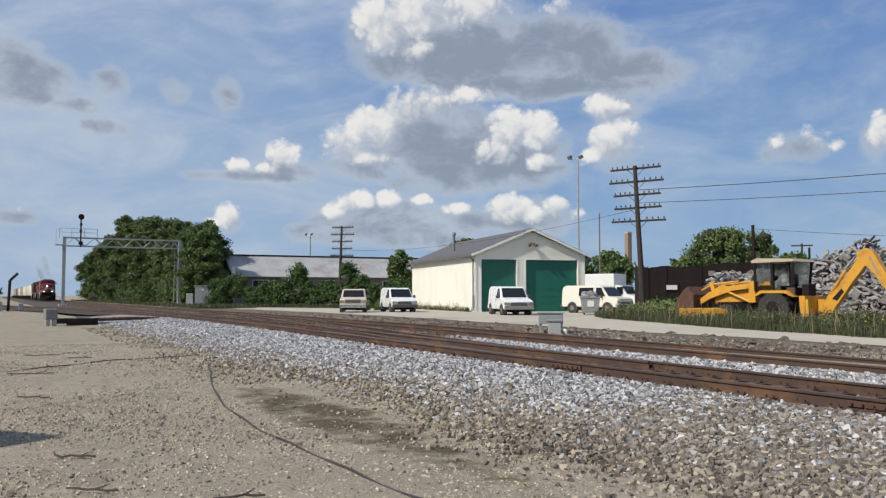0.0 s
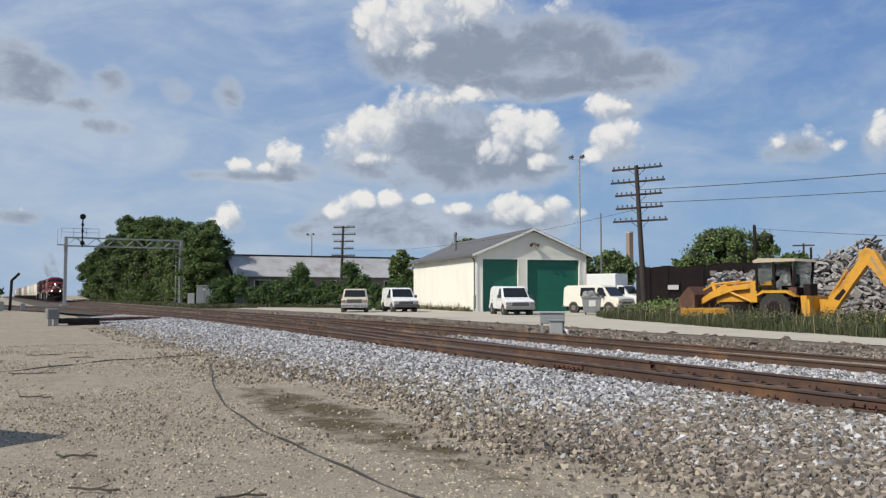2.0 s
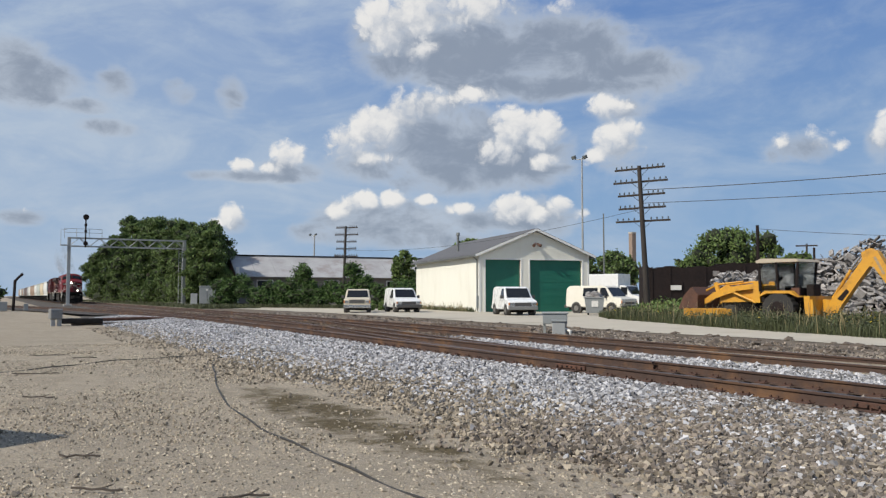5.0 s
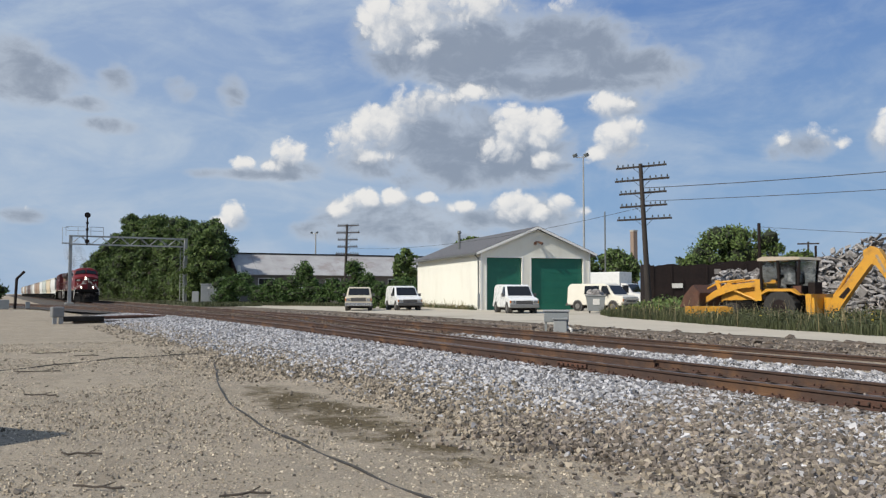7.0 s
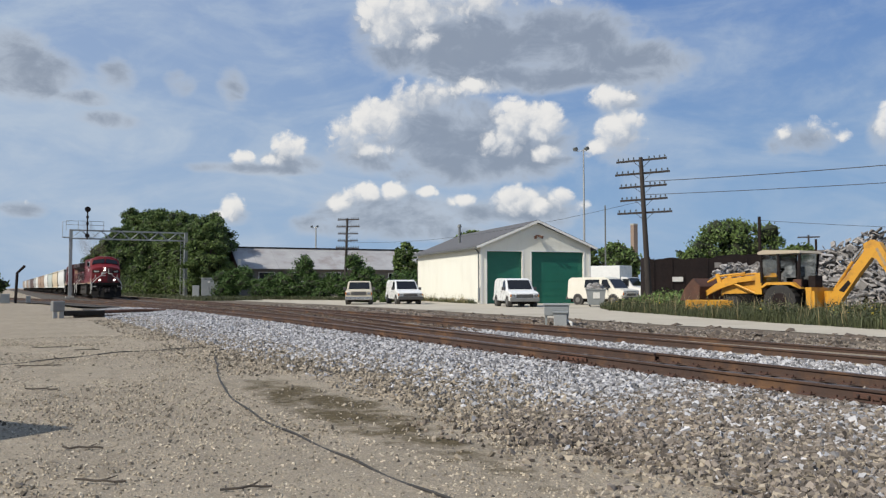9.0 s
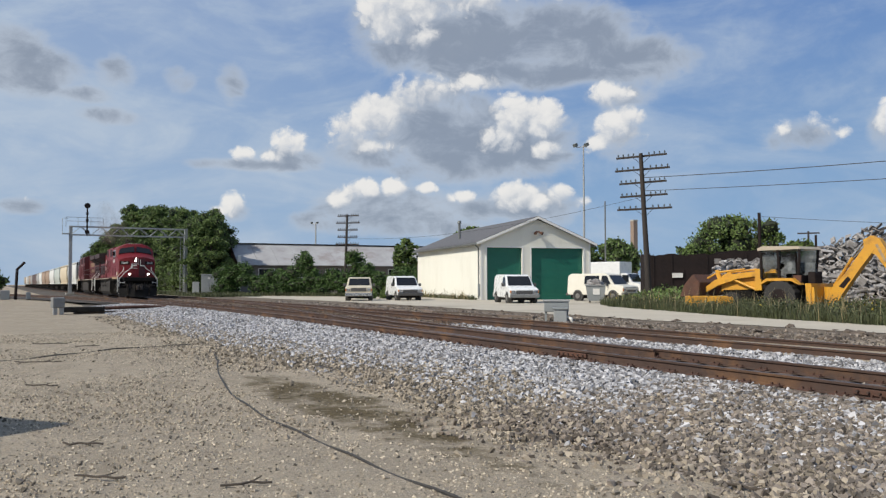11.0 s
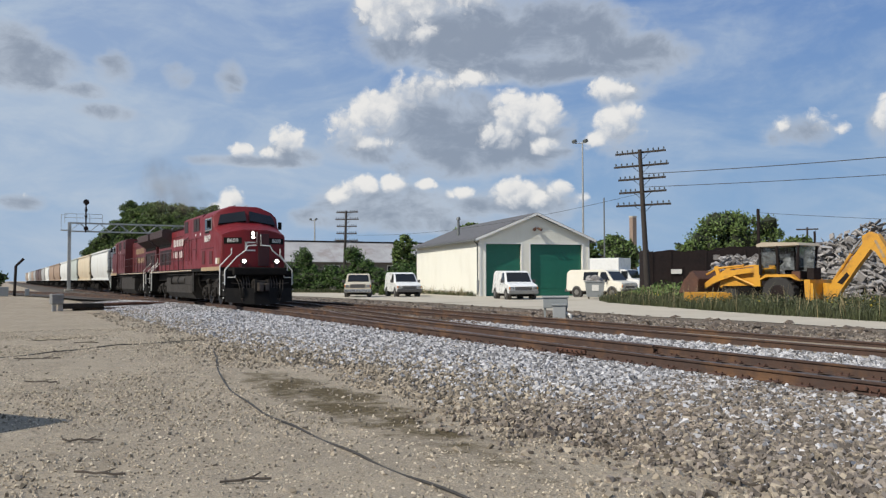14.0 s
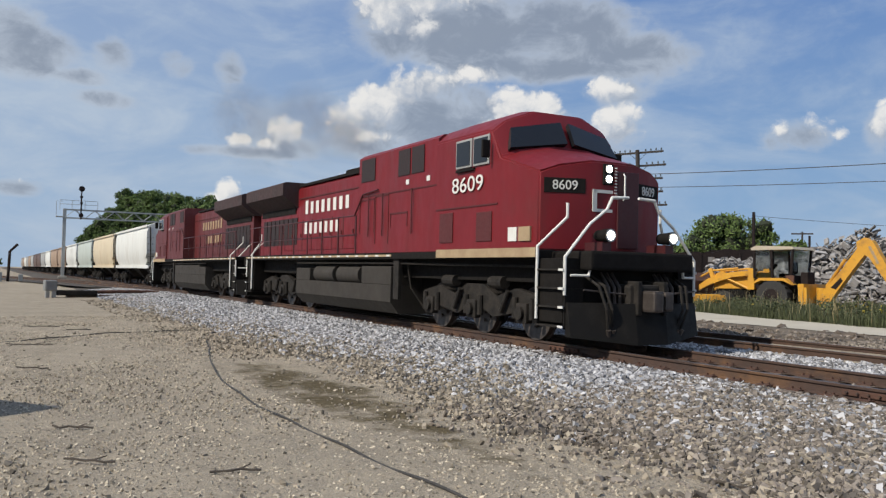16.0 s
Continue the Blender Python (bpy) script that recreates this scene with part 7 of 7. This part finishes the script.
def blades(name, pts, height, width, material, seed, label):
    """Upright grass and weed blades, each bent over at its tip."""
    rs = np.random.RandomState(seed)
    p = np.asarray(pts, float)
    k = len(p)
    a = rs.uniform(0, math.tau, k)
    h = height * rs.uniform(0.45, 1.25, k)
    w = width * rs.uniform(0.6, 1.4, k)
    lean = rs.uniform(0.1, 0.55, k) * h
    side = np.stack([np.cos(a), np.sin(a), np.zeros(k)], 1)
    fwd = np.stack([-np.sin(a), np.cos(a), np.zeros(k)], 1)
    up = np.array([0, 0, 1.0])
    v = np.stack([p - side * w[:, None], p + side * w[:, None],
                  p + up * (h * 0.6)[:, None] + fwd * (lean * 0.35)[:, None] + side * (w * 0.8)[:, None],
                  p + up * (h * 0.6)[:, None] + fwd * (lean * 0.35)[:, None] - side * (w * 0.8)[:, None],
                  p + up * h[:, None] + fwd * lean[:, None]], 1).reshape(-1, 3)
    i = 5 * np.arange(k)[:, None]
    f = np.concatenate([i + np.array([[0, 1, 2]]), i + np.array([[0, 2, 3]]), i + np.array([[3, 2, 4]])])
    return tagged(tri_mesh(name, v, f, material), label, "weeds", kind="stuff")


def weed_edge(x):
    """The yard road's far edge, where the weeds begin."""
    pts = ((-40.5, 32.5), (-36.4, 29.9), (-23.2, 25.2), (-15.7, 23.35), (0.0, 20.5), (20.0, 17.5))
    for (a, ya), (b, yb) in zip(pts, pts[1:]):
        if a <= x <= b:
            return ya + (yb - ya) * (x - a) / (b - a)
    return 33.0


def build_weeds():
    rs = np.random.RandomState(9)
    pts, tall = [], []
    while len(pts) < 52000:
        x, d = rs.uniform(-40.5, -2), rs.uniform(0, 1) ** 1.3 * 11
        if noise.noise((x * 0.5, d * 0.5, 2.0)) < -0.22 and d > 0.6:
            continue
        pts.append((x, weed_edge(x) + d + 0.25 * noise.noise((x, 0, 0)), -0.16))
    pts = np.array(pts)
    hscale = np.array([0.75 + 0.5 * noise.noise((p[0] * 0.35, p[1] * 0.35, 8.0)) for p in pts])
    blades("weeds", pts[hscale > 0.7], 0.48, 0.008, M_WEED, 10, "tall green and straw-coloured weeds beside the yard road")
    blades("weeds", pts[hscale <= 0.7], 0.42, 0.011, M_WEED, 11, "short green weeds beside the yard road")
    q = pts[rs.randint(0, len(pts), 1600)]
    blades("dry_stalks", q, 1.0, 0.010, M_DRY, 12, "thin dry weed stalks")
    near = pts[(np.abs(pts[:, 0] + 15) < 3.5)][:900]
    f = near[rs.randint(0, len(near), 260)].copy()
    f[:, 2] += rs.uniform(0.45, 0.7, 260)
    g = pts[rs.randint(0, len(pts), 90)].copy()
    g[:, 2] += rs.uniform(0.45, 0.7, 90)
    tagged(leaf_mesh("wild_flowers", np.concatenate([f, g]), 0.05, M_FLOWER, 13), "small yellow wild flowers among weeds", "flowers", kind="stuff")
    # leafy broad weeds near the pole and along walls and hedge
    b = []
    for cx, cy, r, n in ((-38.0, 35.5, 2.6, 1500), (-34.0, 33.5, 2.5, 900), (-66.8, 30.0, 0.6, 500), (-67.5, 28.4, 0.9, 700)):
        for _ in range(n):
            a, q_ = rs.uniform(0, math.tau), r * math.sqrt(rs.uniform(0, 1))
            b.append((cx + q_ * math.cos(a), cy + q_ * math.sin(a), -0.1 + 1.25 * rs.uniform(0, 1) * (1 - q_ / r * 0.6)))
    tagged(leaf_mesh("leafy_weeds", np.array(b), 0.11, M_LEAF2, 14), "leafy green weeds round parked vans and poles", "weeds", kind="stuff")
    g = []
    for _ in range(5200):
        s = rs.uniform(0, 1)
        x, y = -101 + 24.5 * s, 21.9 + 14.3 * s
        g.append((x + rs.uniform(-0.8, 0.8), y + rs.uniform(-0.9, 0.9), -0.16))
    for _ in range(700):
        s = rs.uniform(0.0, 17)
        g.append((-56.3 - 0.98 * s - 0.19 * 0.35, 33.3 + 0.19 * s - 0.35 * 0.98 + rs.uniform(-0.2, 0.2), -0.16))
    for _ in range(11000):
        g.append((-84 - 150 * rs.uniform() ** 1.6, rs.uniform(17.6, 23.8), -0.2))
    blades("grass", np.array(g), 0.42, 0.03, M_WEED, 15, "uneven grass along bushes and walls")
    d = [(-57.5 - 0.98 * s, 33.3 + 0.19 * (s + 1.3) - 0.5, -0.16) for s in rs.uniform(0.2, 15, 120)]
    blades("dry_stalks", np.array(d), 0.8, 0.02, M_DRY, 16, "dry straw stalks against the garage wall")


build_weeds()
undergrowth()
# ---- road, rails, ties, stones ----
def strip(name, rows, z, material, label, category, n=10):
    """A level sheet between two edges: rows of x, near y, far y."""
    v, f = [], []
    xs = np.linspace(rows[0][0], rows[-1][0], 90)
    for x in xs:
        ya = float(np.interp(x, [r[0] for r in rows], [r[1] for r in rows])) + 0.35 * noise.noise((x * 0.3, 0, 4))
        yb = float(np.interp(x, [r[0] for r in rows], [r[2] for r in rows])) + 0.3 * noise.noise((x * 0.3, 9, 4))
        for j in range(n + 1):
            v.append((x, ya + (yb - ya) * j / n, z + 0.012 * noise.noise((x * 0.5, j * 0.7, 1))))
    for i in range(len(xs) - 1):
        for j in range(n):
            k = i * (n + 1) + j
            f.append((k, k + n + 1, k + n + 2, k + 1))
    ob = raw_mesh(name, v, f, material)
    ob.data.shade_smooth()
    return tagged(ob, label, category, kind="structure")


M_VERGE = mat("oily_brown_dirt", (0.215, 0.175, 0.13), (0.12, 0.095, 0.07), 0.9, 0.8, 0.95, bump=0.7, bump_scale=14, stain=(0.07, 0.055, 0.042), stain_amount=0.7, stain_scale=0.5, world_space=True, spec=0.2)
strip("road", ((-96, 21.4, 22.0), (-86, 20.8, 24.5), (-75, 21.2, 31.5), (-60, 21.8, 44), (-46, 21.7, 46), (-40, 21.4, 33.2), (-36.4, 21.1, 30.2), (-23.2, 20.2, 25.4), (-15.7, 20.2, 23.6), (0, 18.8, 20.8), (40, 12.0, 14.0)), -0.122, M_ROAD, "pale packed gravel yard road", "road")
strip("verge", ((-90, 17.4, 22.0), (-60, 17.4, 22.6), (-40, 17.4, 22.0), (-23, 17.4, 21.0), (-10, 17.4, 20.4), (20, 13.6, 16.0)), -0.138, M_VERGE, "dark oily dirt verge between track and road", "verge")
strip("siding_bed", ((-190, -22, -17), (-150, -12, -7), (-120, -4.2, 0.6), (-105, -0.6, 3.6), (-85, 3.2, 6.6), (-66, 6.2, 8.6)), -0.25, M_BALLAST_BED, "dark cinder bed under a diverging siding", "ballast")
siding = thing("railway_siding", Matrix(), "rusty siding rails curving away from the main line", "railway track", kind="structure")
curve = [(-190, -19.5), (-150, -9.6), (-120, -1.9), (-105, 1.5), (-85, 5.0), (-66, 7.4), (-55, 8.6), (-46, 9.35)]
for d in (0.0, 1.5):
    rail(siding, [(x, y + d) for x, y in curve])

# a crossover leads from the near track to the far one
cross = thing("railway_crossover", Matrix(), "worn crossover rails between the two tracks", "railway track", kind="structure")
for d in (-0.75, 0.75):
    pts = []
    for i in range(49):
        s = i / 48
        k = s * s * (3 - 2 * s)
        pts.append((-11 - 49 * s, TRACK1 + (TRACK2 - TRACK1) * k + d))
    inside = [p for p in pts if TRACK1 - 0.66 < p[1] < TRACK1 + 0.66]
    beyond = [p for p in pts if TRACK1 + 0.84 < p[1] < TRACK2 - 0.84]
    for run in (inside, beyond):
        if len(run) > 1:
            rail(cross, run)
for y, x0, x1 in ((TRACK1 + 0.63, -24, -12), (TRACK1 - 0.63, -26, -14), (TRACK2 - 0.63, -52, -40)):
    rail(cross, [(x0, y), (x1, y)], "short guard rail")

# joint bars with bolts on the near rail
for xj in (-12.7, -6.4):
    for s in (-1, 1):
        jb = part("joint_bar", box(B(), xj - 0.45, xj + 0.45, TRACK1 - 0.75 + s * 0.035 - 0.018, TRACK1 - 0.75 + s * 0.035 + 0.018, -0.13 + grade(xj), -0.055 + grade(xj), 0.008), M_RUSTY, near_track)
        for k in range(6):
            x = xj - 0.37 + k * 0.148
            y = TRACK1 - 0.75 + s * 0.052
            part("bolt", cyl(B(), (x, y, -0.09 + grade(xj)), (x, y + s * 0.035, -0.09 + grade(xj)), 0.017, n=6), M_RAIL, jb)


def ties(track_ob, y, x0, x1, seed):
    meshes = []
    rs = random.Random(seed)
    for k in range(4):
        bm = box(B(), -0.115, 0.115, -1.3, 1.3, -0.16, 0.0, 0.012)
        for v in bm.verts:
            v.co += Vector((rs.uniform(-0.01, 0.01), rs.uniform(-0.03, 0.03), rs.uniform(-0.008, 0.004)))
        me = bpy.data.meshes.new("tie")
        bm.to_mesh(me)
        bm.free()
        me.materials.append(M_TIE)
        meshes.append(me)
    x = x1
    while x > x0:
        ob = new("tie", meshes[rs.randrange(4)])
        ob.parent = track_ob
        ob.matrix_basis = pose(x, y + rs.uniform(-0.06, 0.06), -0.158 + grade(x), 0, 0, rs.uniform(-1.2, 1.2))
        x -= 0.5 if x > -60 else 0.62


def plates(track_ob, y, x0, x1):
    """Tie plates and spikes under each rail, near the camera."""
    bm = box(B(), -0.10, 0.10, -0.17, 0.17, -0.004, 0.016)
    for sx in (-0.06, 0.06):
        for sy in (-0.09, 0.09):
            box(bm, sx - 0.012, sx + 0.012, sy - 0.014, sy + 0.014, 0.016, 0.045)
    me = bpy.data.meshes.new("tie_plate")
    bm.to_mesh(me)
    bm.free()
    me.materials.append(M_RUSTY)
    x = x1
    while x > x0:
        for s in (-0.75, 0.75):
            ob = new("tie_plate", me)
            ob.parent = track_ob
            ob.matrix_basis = pose(x, y + s, -0.158 + grade(x))
        x -= 0.5


ties(near_track, TRACK1, -120, 4, 1)
ties(far_track, TRACK2, -120, 4, 2)
plates(near_track, TRACK1, -32, 0)


def scatter(n, x0, x1, y0, y1, seed, power=1.0):
    """Random plan points, denser towards x1."""
    rs = np.random.RandomState(seed)
    s = rs.uniform(0, 1, n) ** power
    return x1 + (x0 - x1) * s, rs.uniform(y0, y1, n), rs


def stones(name, n, x0, x1, y0, y1, size, material, seed, label, power=1.0, keep=None):
    x, y, rs = scatter(n, x0, x1, y0, y1, seed, power)
    if keep is not None:
        k = np.array([keep(a, b, rs) for a, b in zip(x, y)])
        x, y = x[k], y[k]
    z = np.array([max(ballast_height(a, b), ground_z(a, b)) for a, b in zip(x, y)])
    far = 1 + 0.5 * np.clip((-x - 18) / 30, 0, 1)
    s = size * rs.uniform(0.55, 1.35, len(x)) * far
    c = np.stack([x, y, z + s * rs.uniform(0.0, 0.55, len(x))], 1)
    return tagged(stone_mesh(name, c, s, material, seed), label, "gravel", kind="stuff")


M_CLEAN = mat("clean_grey_ballast", (0.425, 0.42, 0.43), (0.28, 0.272, 0.27), 7, 0.6, 0.9, bump=0.3, island=0.68, world_space=True, spec=0.25)
M_DUSTY = mat("dusty_tan_ballast", (0.315, 0.27, 0.21), (0.225, 0.19, 0.145), 7, 0.6, 0.92, bump=0.3, island=0.6, world_space=True, spec=0.2)


M_GRITTY = mat("rust_stained_ballast", (0.16, 0.118, 0.088), (0.09, 0.066, 0.05), 5, 0.7, 0.92, bump=0.3, island=0.5, stain=(0.30, 0.27, 0.235), stain_amount=0.6, stain_scale=0.5, world_space=True, spec=0.2)


def upper(x, y, rs):
    """More clean stone up the slope, more dusty stone down it."""
    edge = 6.7 + 0.5 * noise.noise((x * 0.4, 0, 3)) - 0.8 * min(1, max(0, (-x - 14) / 12))
    share = min(0.96, max(0.04, (y - edge) / 2.4 + 0.5))
    return rs.uniform() < share * (0.45 if x > -8 + noise.noise((x, y, 0)) else 1.0)


def lower(x, y, rs):
    mud = ((x + 10.9) / 3.9) ** 2 + ((y - 4.05) / 0.75) ** 2 < 1.0 + 0.6 * noise.noise((x, y, 5))
    return not upper(x, y, rs) and rs.uniform() < min(1, max(0.07, (y - 4.6 - 0.7 * noise.noise((x * 0.5, 1, 3))) / 1.4)) * (0.12 if mud else 1.0) * (0.5 if x > -8 else 1.0)


def near_end(x, y, rs):
    return x > -9 + noise.noise((x, y, 0)) and rs.uniform() < min(1, max(0.05, (y - 4.7) / 1.2))


def dry(x, y, rs):
    return ((x + 10.6) / 4.0) ** 2 + ((y - 4.05) / 0.7) ** 2 > 1.0 or rs.uniform() < 0.15


stones("ballast_stones", 27000, -9.5, -2.0, 4.2, 9.4, 0.028, M_STONE, 28, "brown-grey weathered ballast stones", 1.0, near_end)
stones("ballast_stones", 76000, -62, -2.0, 5.0, 9.4, 0.032, M_CLEAN, 21, "clean pale grey crushed ballast stones", 1.5, upper)
stones("dusty_ballast_stones", 76000, -45, -2.0, 3.8, 9.0, 0.029, M_DUSTY, 22, "dusty tan crushed ballast stones at the foot of the slope", 1.5, lower)
stones("ballast_stones", 9000, -24, -3.0, 11.35, 13.5, 0.036, M_CLEAN, 23, "pale ballast stones between the two tracks", 1.2)
stones("dirty_ballast_stones", 9000, -75, -22, 11.3, 13.6, 0.04, M_GRITTY, 33, "rust-stained dirty ballast between the two tracks", 1.2)
stones("ballast_stones", 3000, -45, -5.0, 9.8, 10.8, 0.03, M_STONE, 24, "brown-grey ballast stones between rusty rails", 1.3)
stones("ballast_stones", 6000, -60, -6.0, 15.5, 18.9, 0.04, M_STONE, 25, "brown-grey stones and dirt beside the far track", 1.2)
M_PEBBLE = mat("pale_pebble", (0.47, 0.405, 0.31), (0.34, 0.29, 0.22), 7, 0.6, 0.92, bump=0.2, island=0.6, world_space=True, spec=0.2)
stones("pebbles", 42000, -30, -2.2, -2.5, 5.4, 0.011, M_PEBBLE, 26, "small pale pebbles strewn on the dirt", 1.7, dry)
stones("pebbles", 1800, -28, -2.2, -2.5, 5.0, 0.011, M_STONE, 29, "dark cinders and grit strewn on the dirt", 1.7)
stones("pebbles", 1300, -26, -2.5, -2.5, 5.2, 0.02, M_DUSTY, 27, "scattered grey stones on the dirt", 1.4)


def debris():
    """Dark clods, rods and planks beside the far track."""
    rs = np.random.RandomState(41)
    c = np.stack([-12 - 40 * rs.uniform(0, 1, 520), 16.3 + 4.4 * rs.uniform(0, 1, 520) ** 1.4, np.full(520, -0.16)], 1)
    tagged(lump_mesh("dirt_clods", c, rs.uniform(0.04, 0.22, 520), mat("dark_oily_dirt", (0.07, 0.055, 0.045), (0.12, 0.09, 0.065), 3, 0.8, 0.95, bump=0.5), 41, flat=0.45), "dark oily dirt clods and scrap beside the track", "debris", kind="stuff")
    for k in range(7):
        pl = part("old_tie", box(B(), -1.25, 1.25, -0.11, 0.11, 0, 0.16, 0.015), M_TIE)
        pl.matrix_basis = pose(-40 + k * 2.3 + rs.uniform(-0.5, 0.5), 16.9 + rs.uniform(-0.4, 0.8), -0.19, 0, 0, rs.uniform(-25, 25))
        tagged(pl, "discarded dark railway tie lying by the track", "wooden tie", "old ties")


debris()


def cable(name, pts, r, label):
    """A smooth cable over the ground through plan points."""
    line = []
    for i in range(len(pts) - 1):
        p0, p1, p2, p3 = (Vector(pts[min(max(j, 0), len(pts) - 1)]) for j in (i - 1, i, i + 1, i + 2))
        for k in range(10):
            t = k / 10
            q = 0.5 * (2 * p1 + (p2 - p0) * t + (2 * p0 - 5 * p1 + 4 * p2 - p3) * t * t + (3 * p1 - p0 - 3 * p2 + p3) * t ** 3)
            line.append((q.x, q.y, max(ballast_height(q.x, q.y), ground_z(q.x, q.y)) + r * 0.9 + 0.012 * math.sin(len(line) * 0.7)))
    ob = part(name, pipe(B(), line, r, 7), M_CABLE)
    return tagged(ob, label, "cable")


cable("ground_cable", ((-20.5, 9.2), (-22.0, 6.6), (-21.5, 5.0), (-17.0, 3.89), (-13.0, 3.12), (-10.16, 2.86), (-8.16, 2.89), (-6.38, 2.95), (-4.8, 3.1)), 0.013, "black cable snaking across the dirt from the rails")
cable("ground_cable", ((-21.9, 6.2), (-22.6, 4.6), (-22.0, 2.6), (-20.5, 1.0), (-19.3, -0.6)), 0.012, "thin dark cable half buried in the dirt")


def twig(x, y, turn, length, seed):
    rs = random.Random(seed)
    bm = B()
    p = [Vector((length * (k / 5 - 0.5), rs.uniform(-0.04, 0.04) * length, 0.012 + rs.uniform(0, 0.02))) for k in range(6)]
    pipe(bm, p, 0.011, 5)
    cyl(bm, p[3], p[3] + Vector((length * 0.2, length * 0.14, 0.03)), 0.008, 0.004, n=5)
    ob = part("twig", bm, M_BARK)
    ob.matrix_basis = pose(x, y, ground_z(x, y) + 0.012, 0, 0, turn)
    tagged(ob, "dry dark twig lying on bare dirt", "twig", "twigs")


for k, (x, y, a, l) in enumerate(((-18.9, 0.7, 70, 0.9), (-14.5, 0.6, 60, 0.5), (-9.0, 0.75, 64, 0.4), (-7.4, 0.75, 50, 0.45), (-6.6, 1.75, 75, 0.4), (-4.6, 5.1, 20, 0.35), (-24.5, 1.2, 72, 0.9), (-23.2, 2.0, 75, 0.6), (-7.0, 5.2, -30, 0.5))):
    twig(x, y, a, l, k)


def utility_cabinet():
    """Plain box added out of view beside the camera; only its shadow shows."""
    c = thing("utility_cabinet", pose(-10.55, -2.3, -0.45, 0, 0, 38), "plain grey box added out of view to cast a shadow", "cabinet")
    part("case", box(B(), -0.95, 0.95, -0.95, 0.95, 0, 1.42, 0.02), M_CASE, c)
    part("lid", box(B(), -0.97, 0.97, -0.97, 0.97, 1.42, 1.48, 0.02), M_SIGNALGREY, c)


utility_cabinet()
# ---- what moves ----
def motions():
    walk(lead_loco, [(t, pose(x, TRACK1, grade(x), 0, math.degrees(math.atan2(grade(x - 20) - grade(x), 20)))) for t, x in HEAD])
    walk(plume, [(t, pose(x, TRACK1, 0)) for t, x in HEAD])
    walk(trail_loco, [(t, pose(x - 44.6, TRACK1, 0, 0, 0, 180)) for t, x in HEAD])
    for k, c in enumerate(CARS):
        walk(c, [(t, pose(x - 44.6 - k * CAR_LENGTH, TRACK1, 0)) for t, x in HEAD])
    # wheels roll: less than a quarter turn from row to row
    steps = [k / 15 for k in range(0, 241)]
    for wheels, way in ((LEAD_WHEELS, 1), (TRAIL_WHEELS, -1)):
        for ws, x, r in wheels:
            walk(ws, [(t, pose(x, 0, r) @ Matrix.Rotation(way * (head_at(t) - HEAD[0][1]) / r, 4, "Y")) for t in steps])


motions()
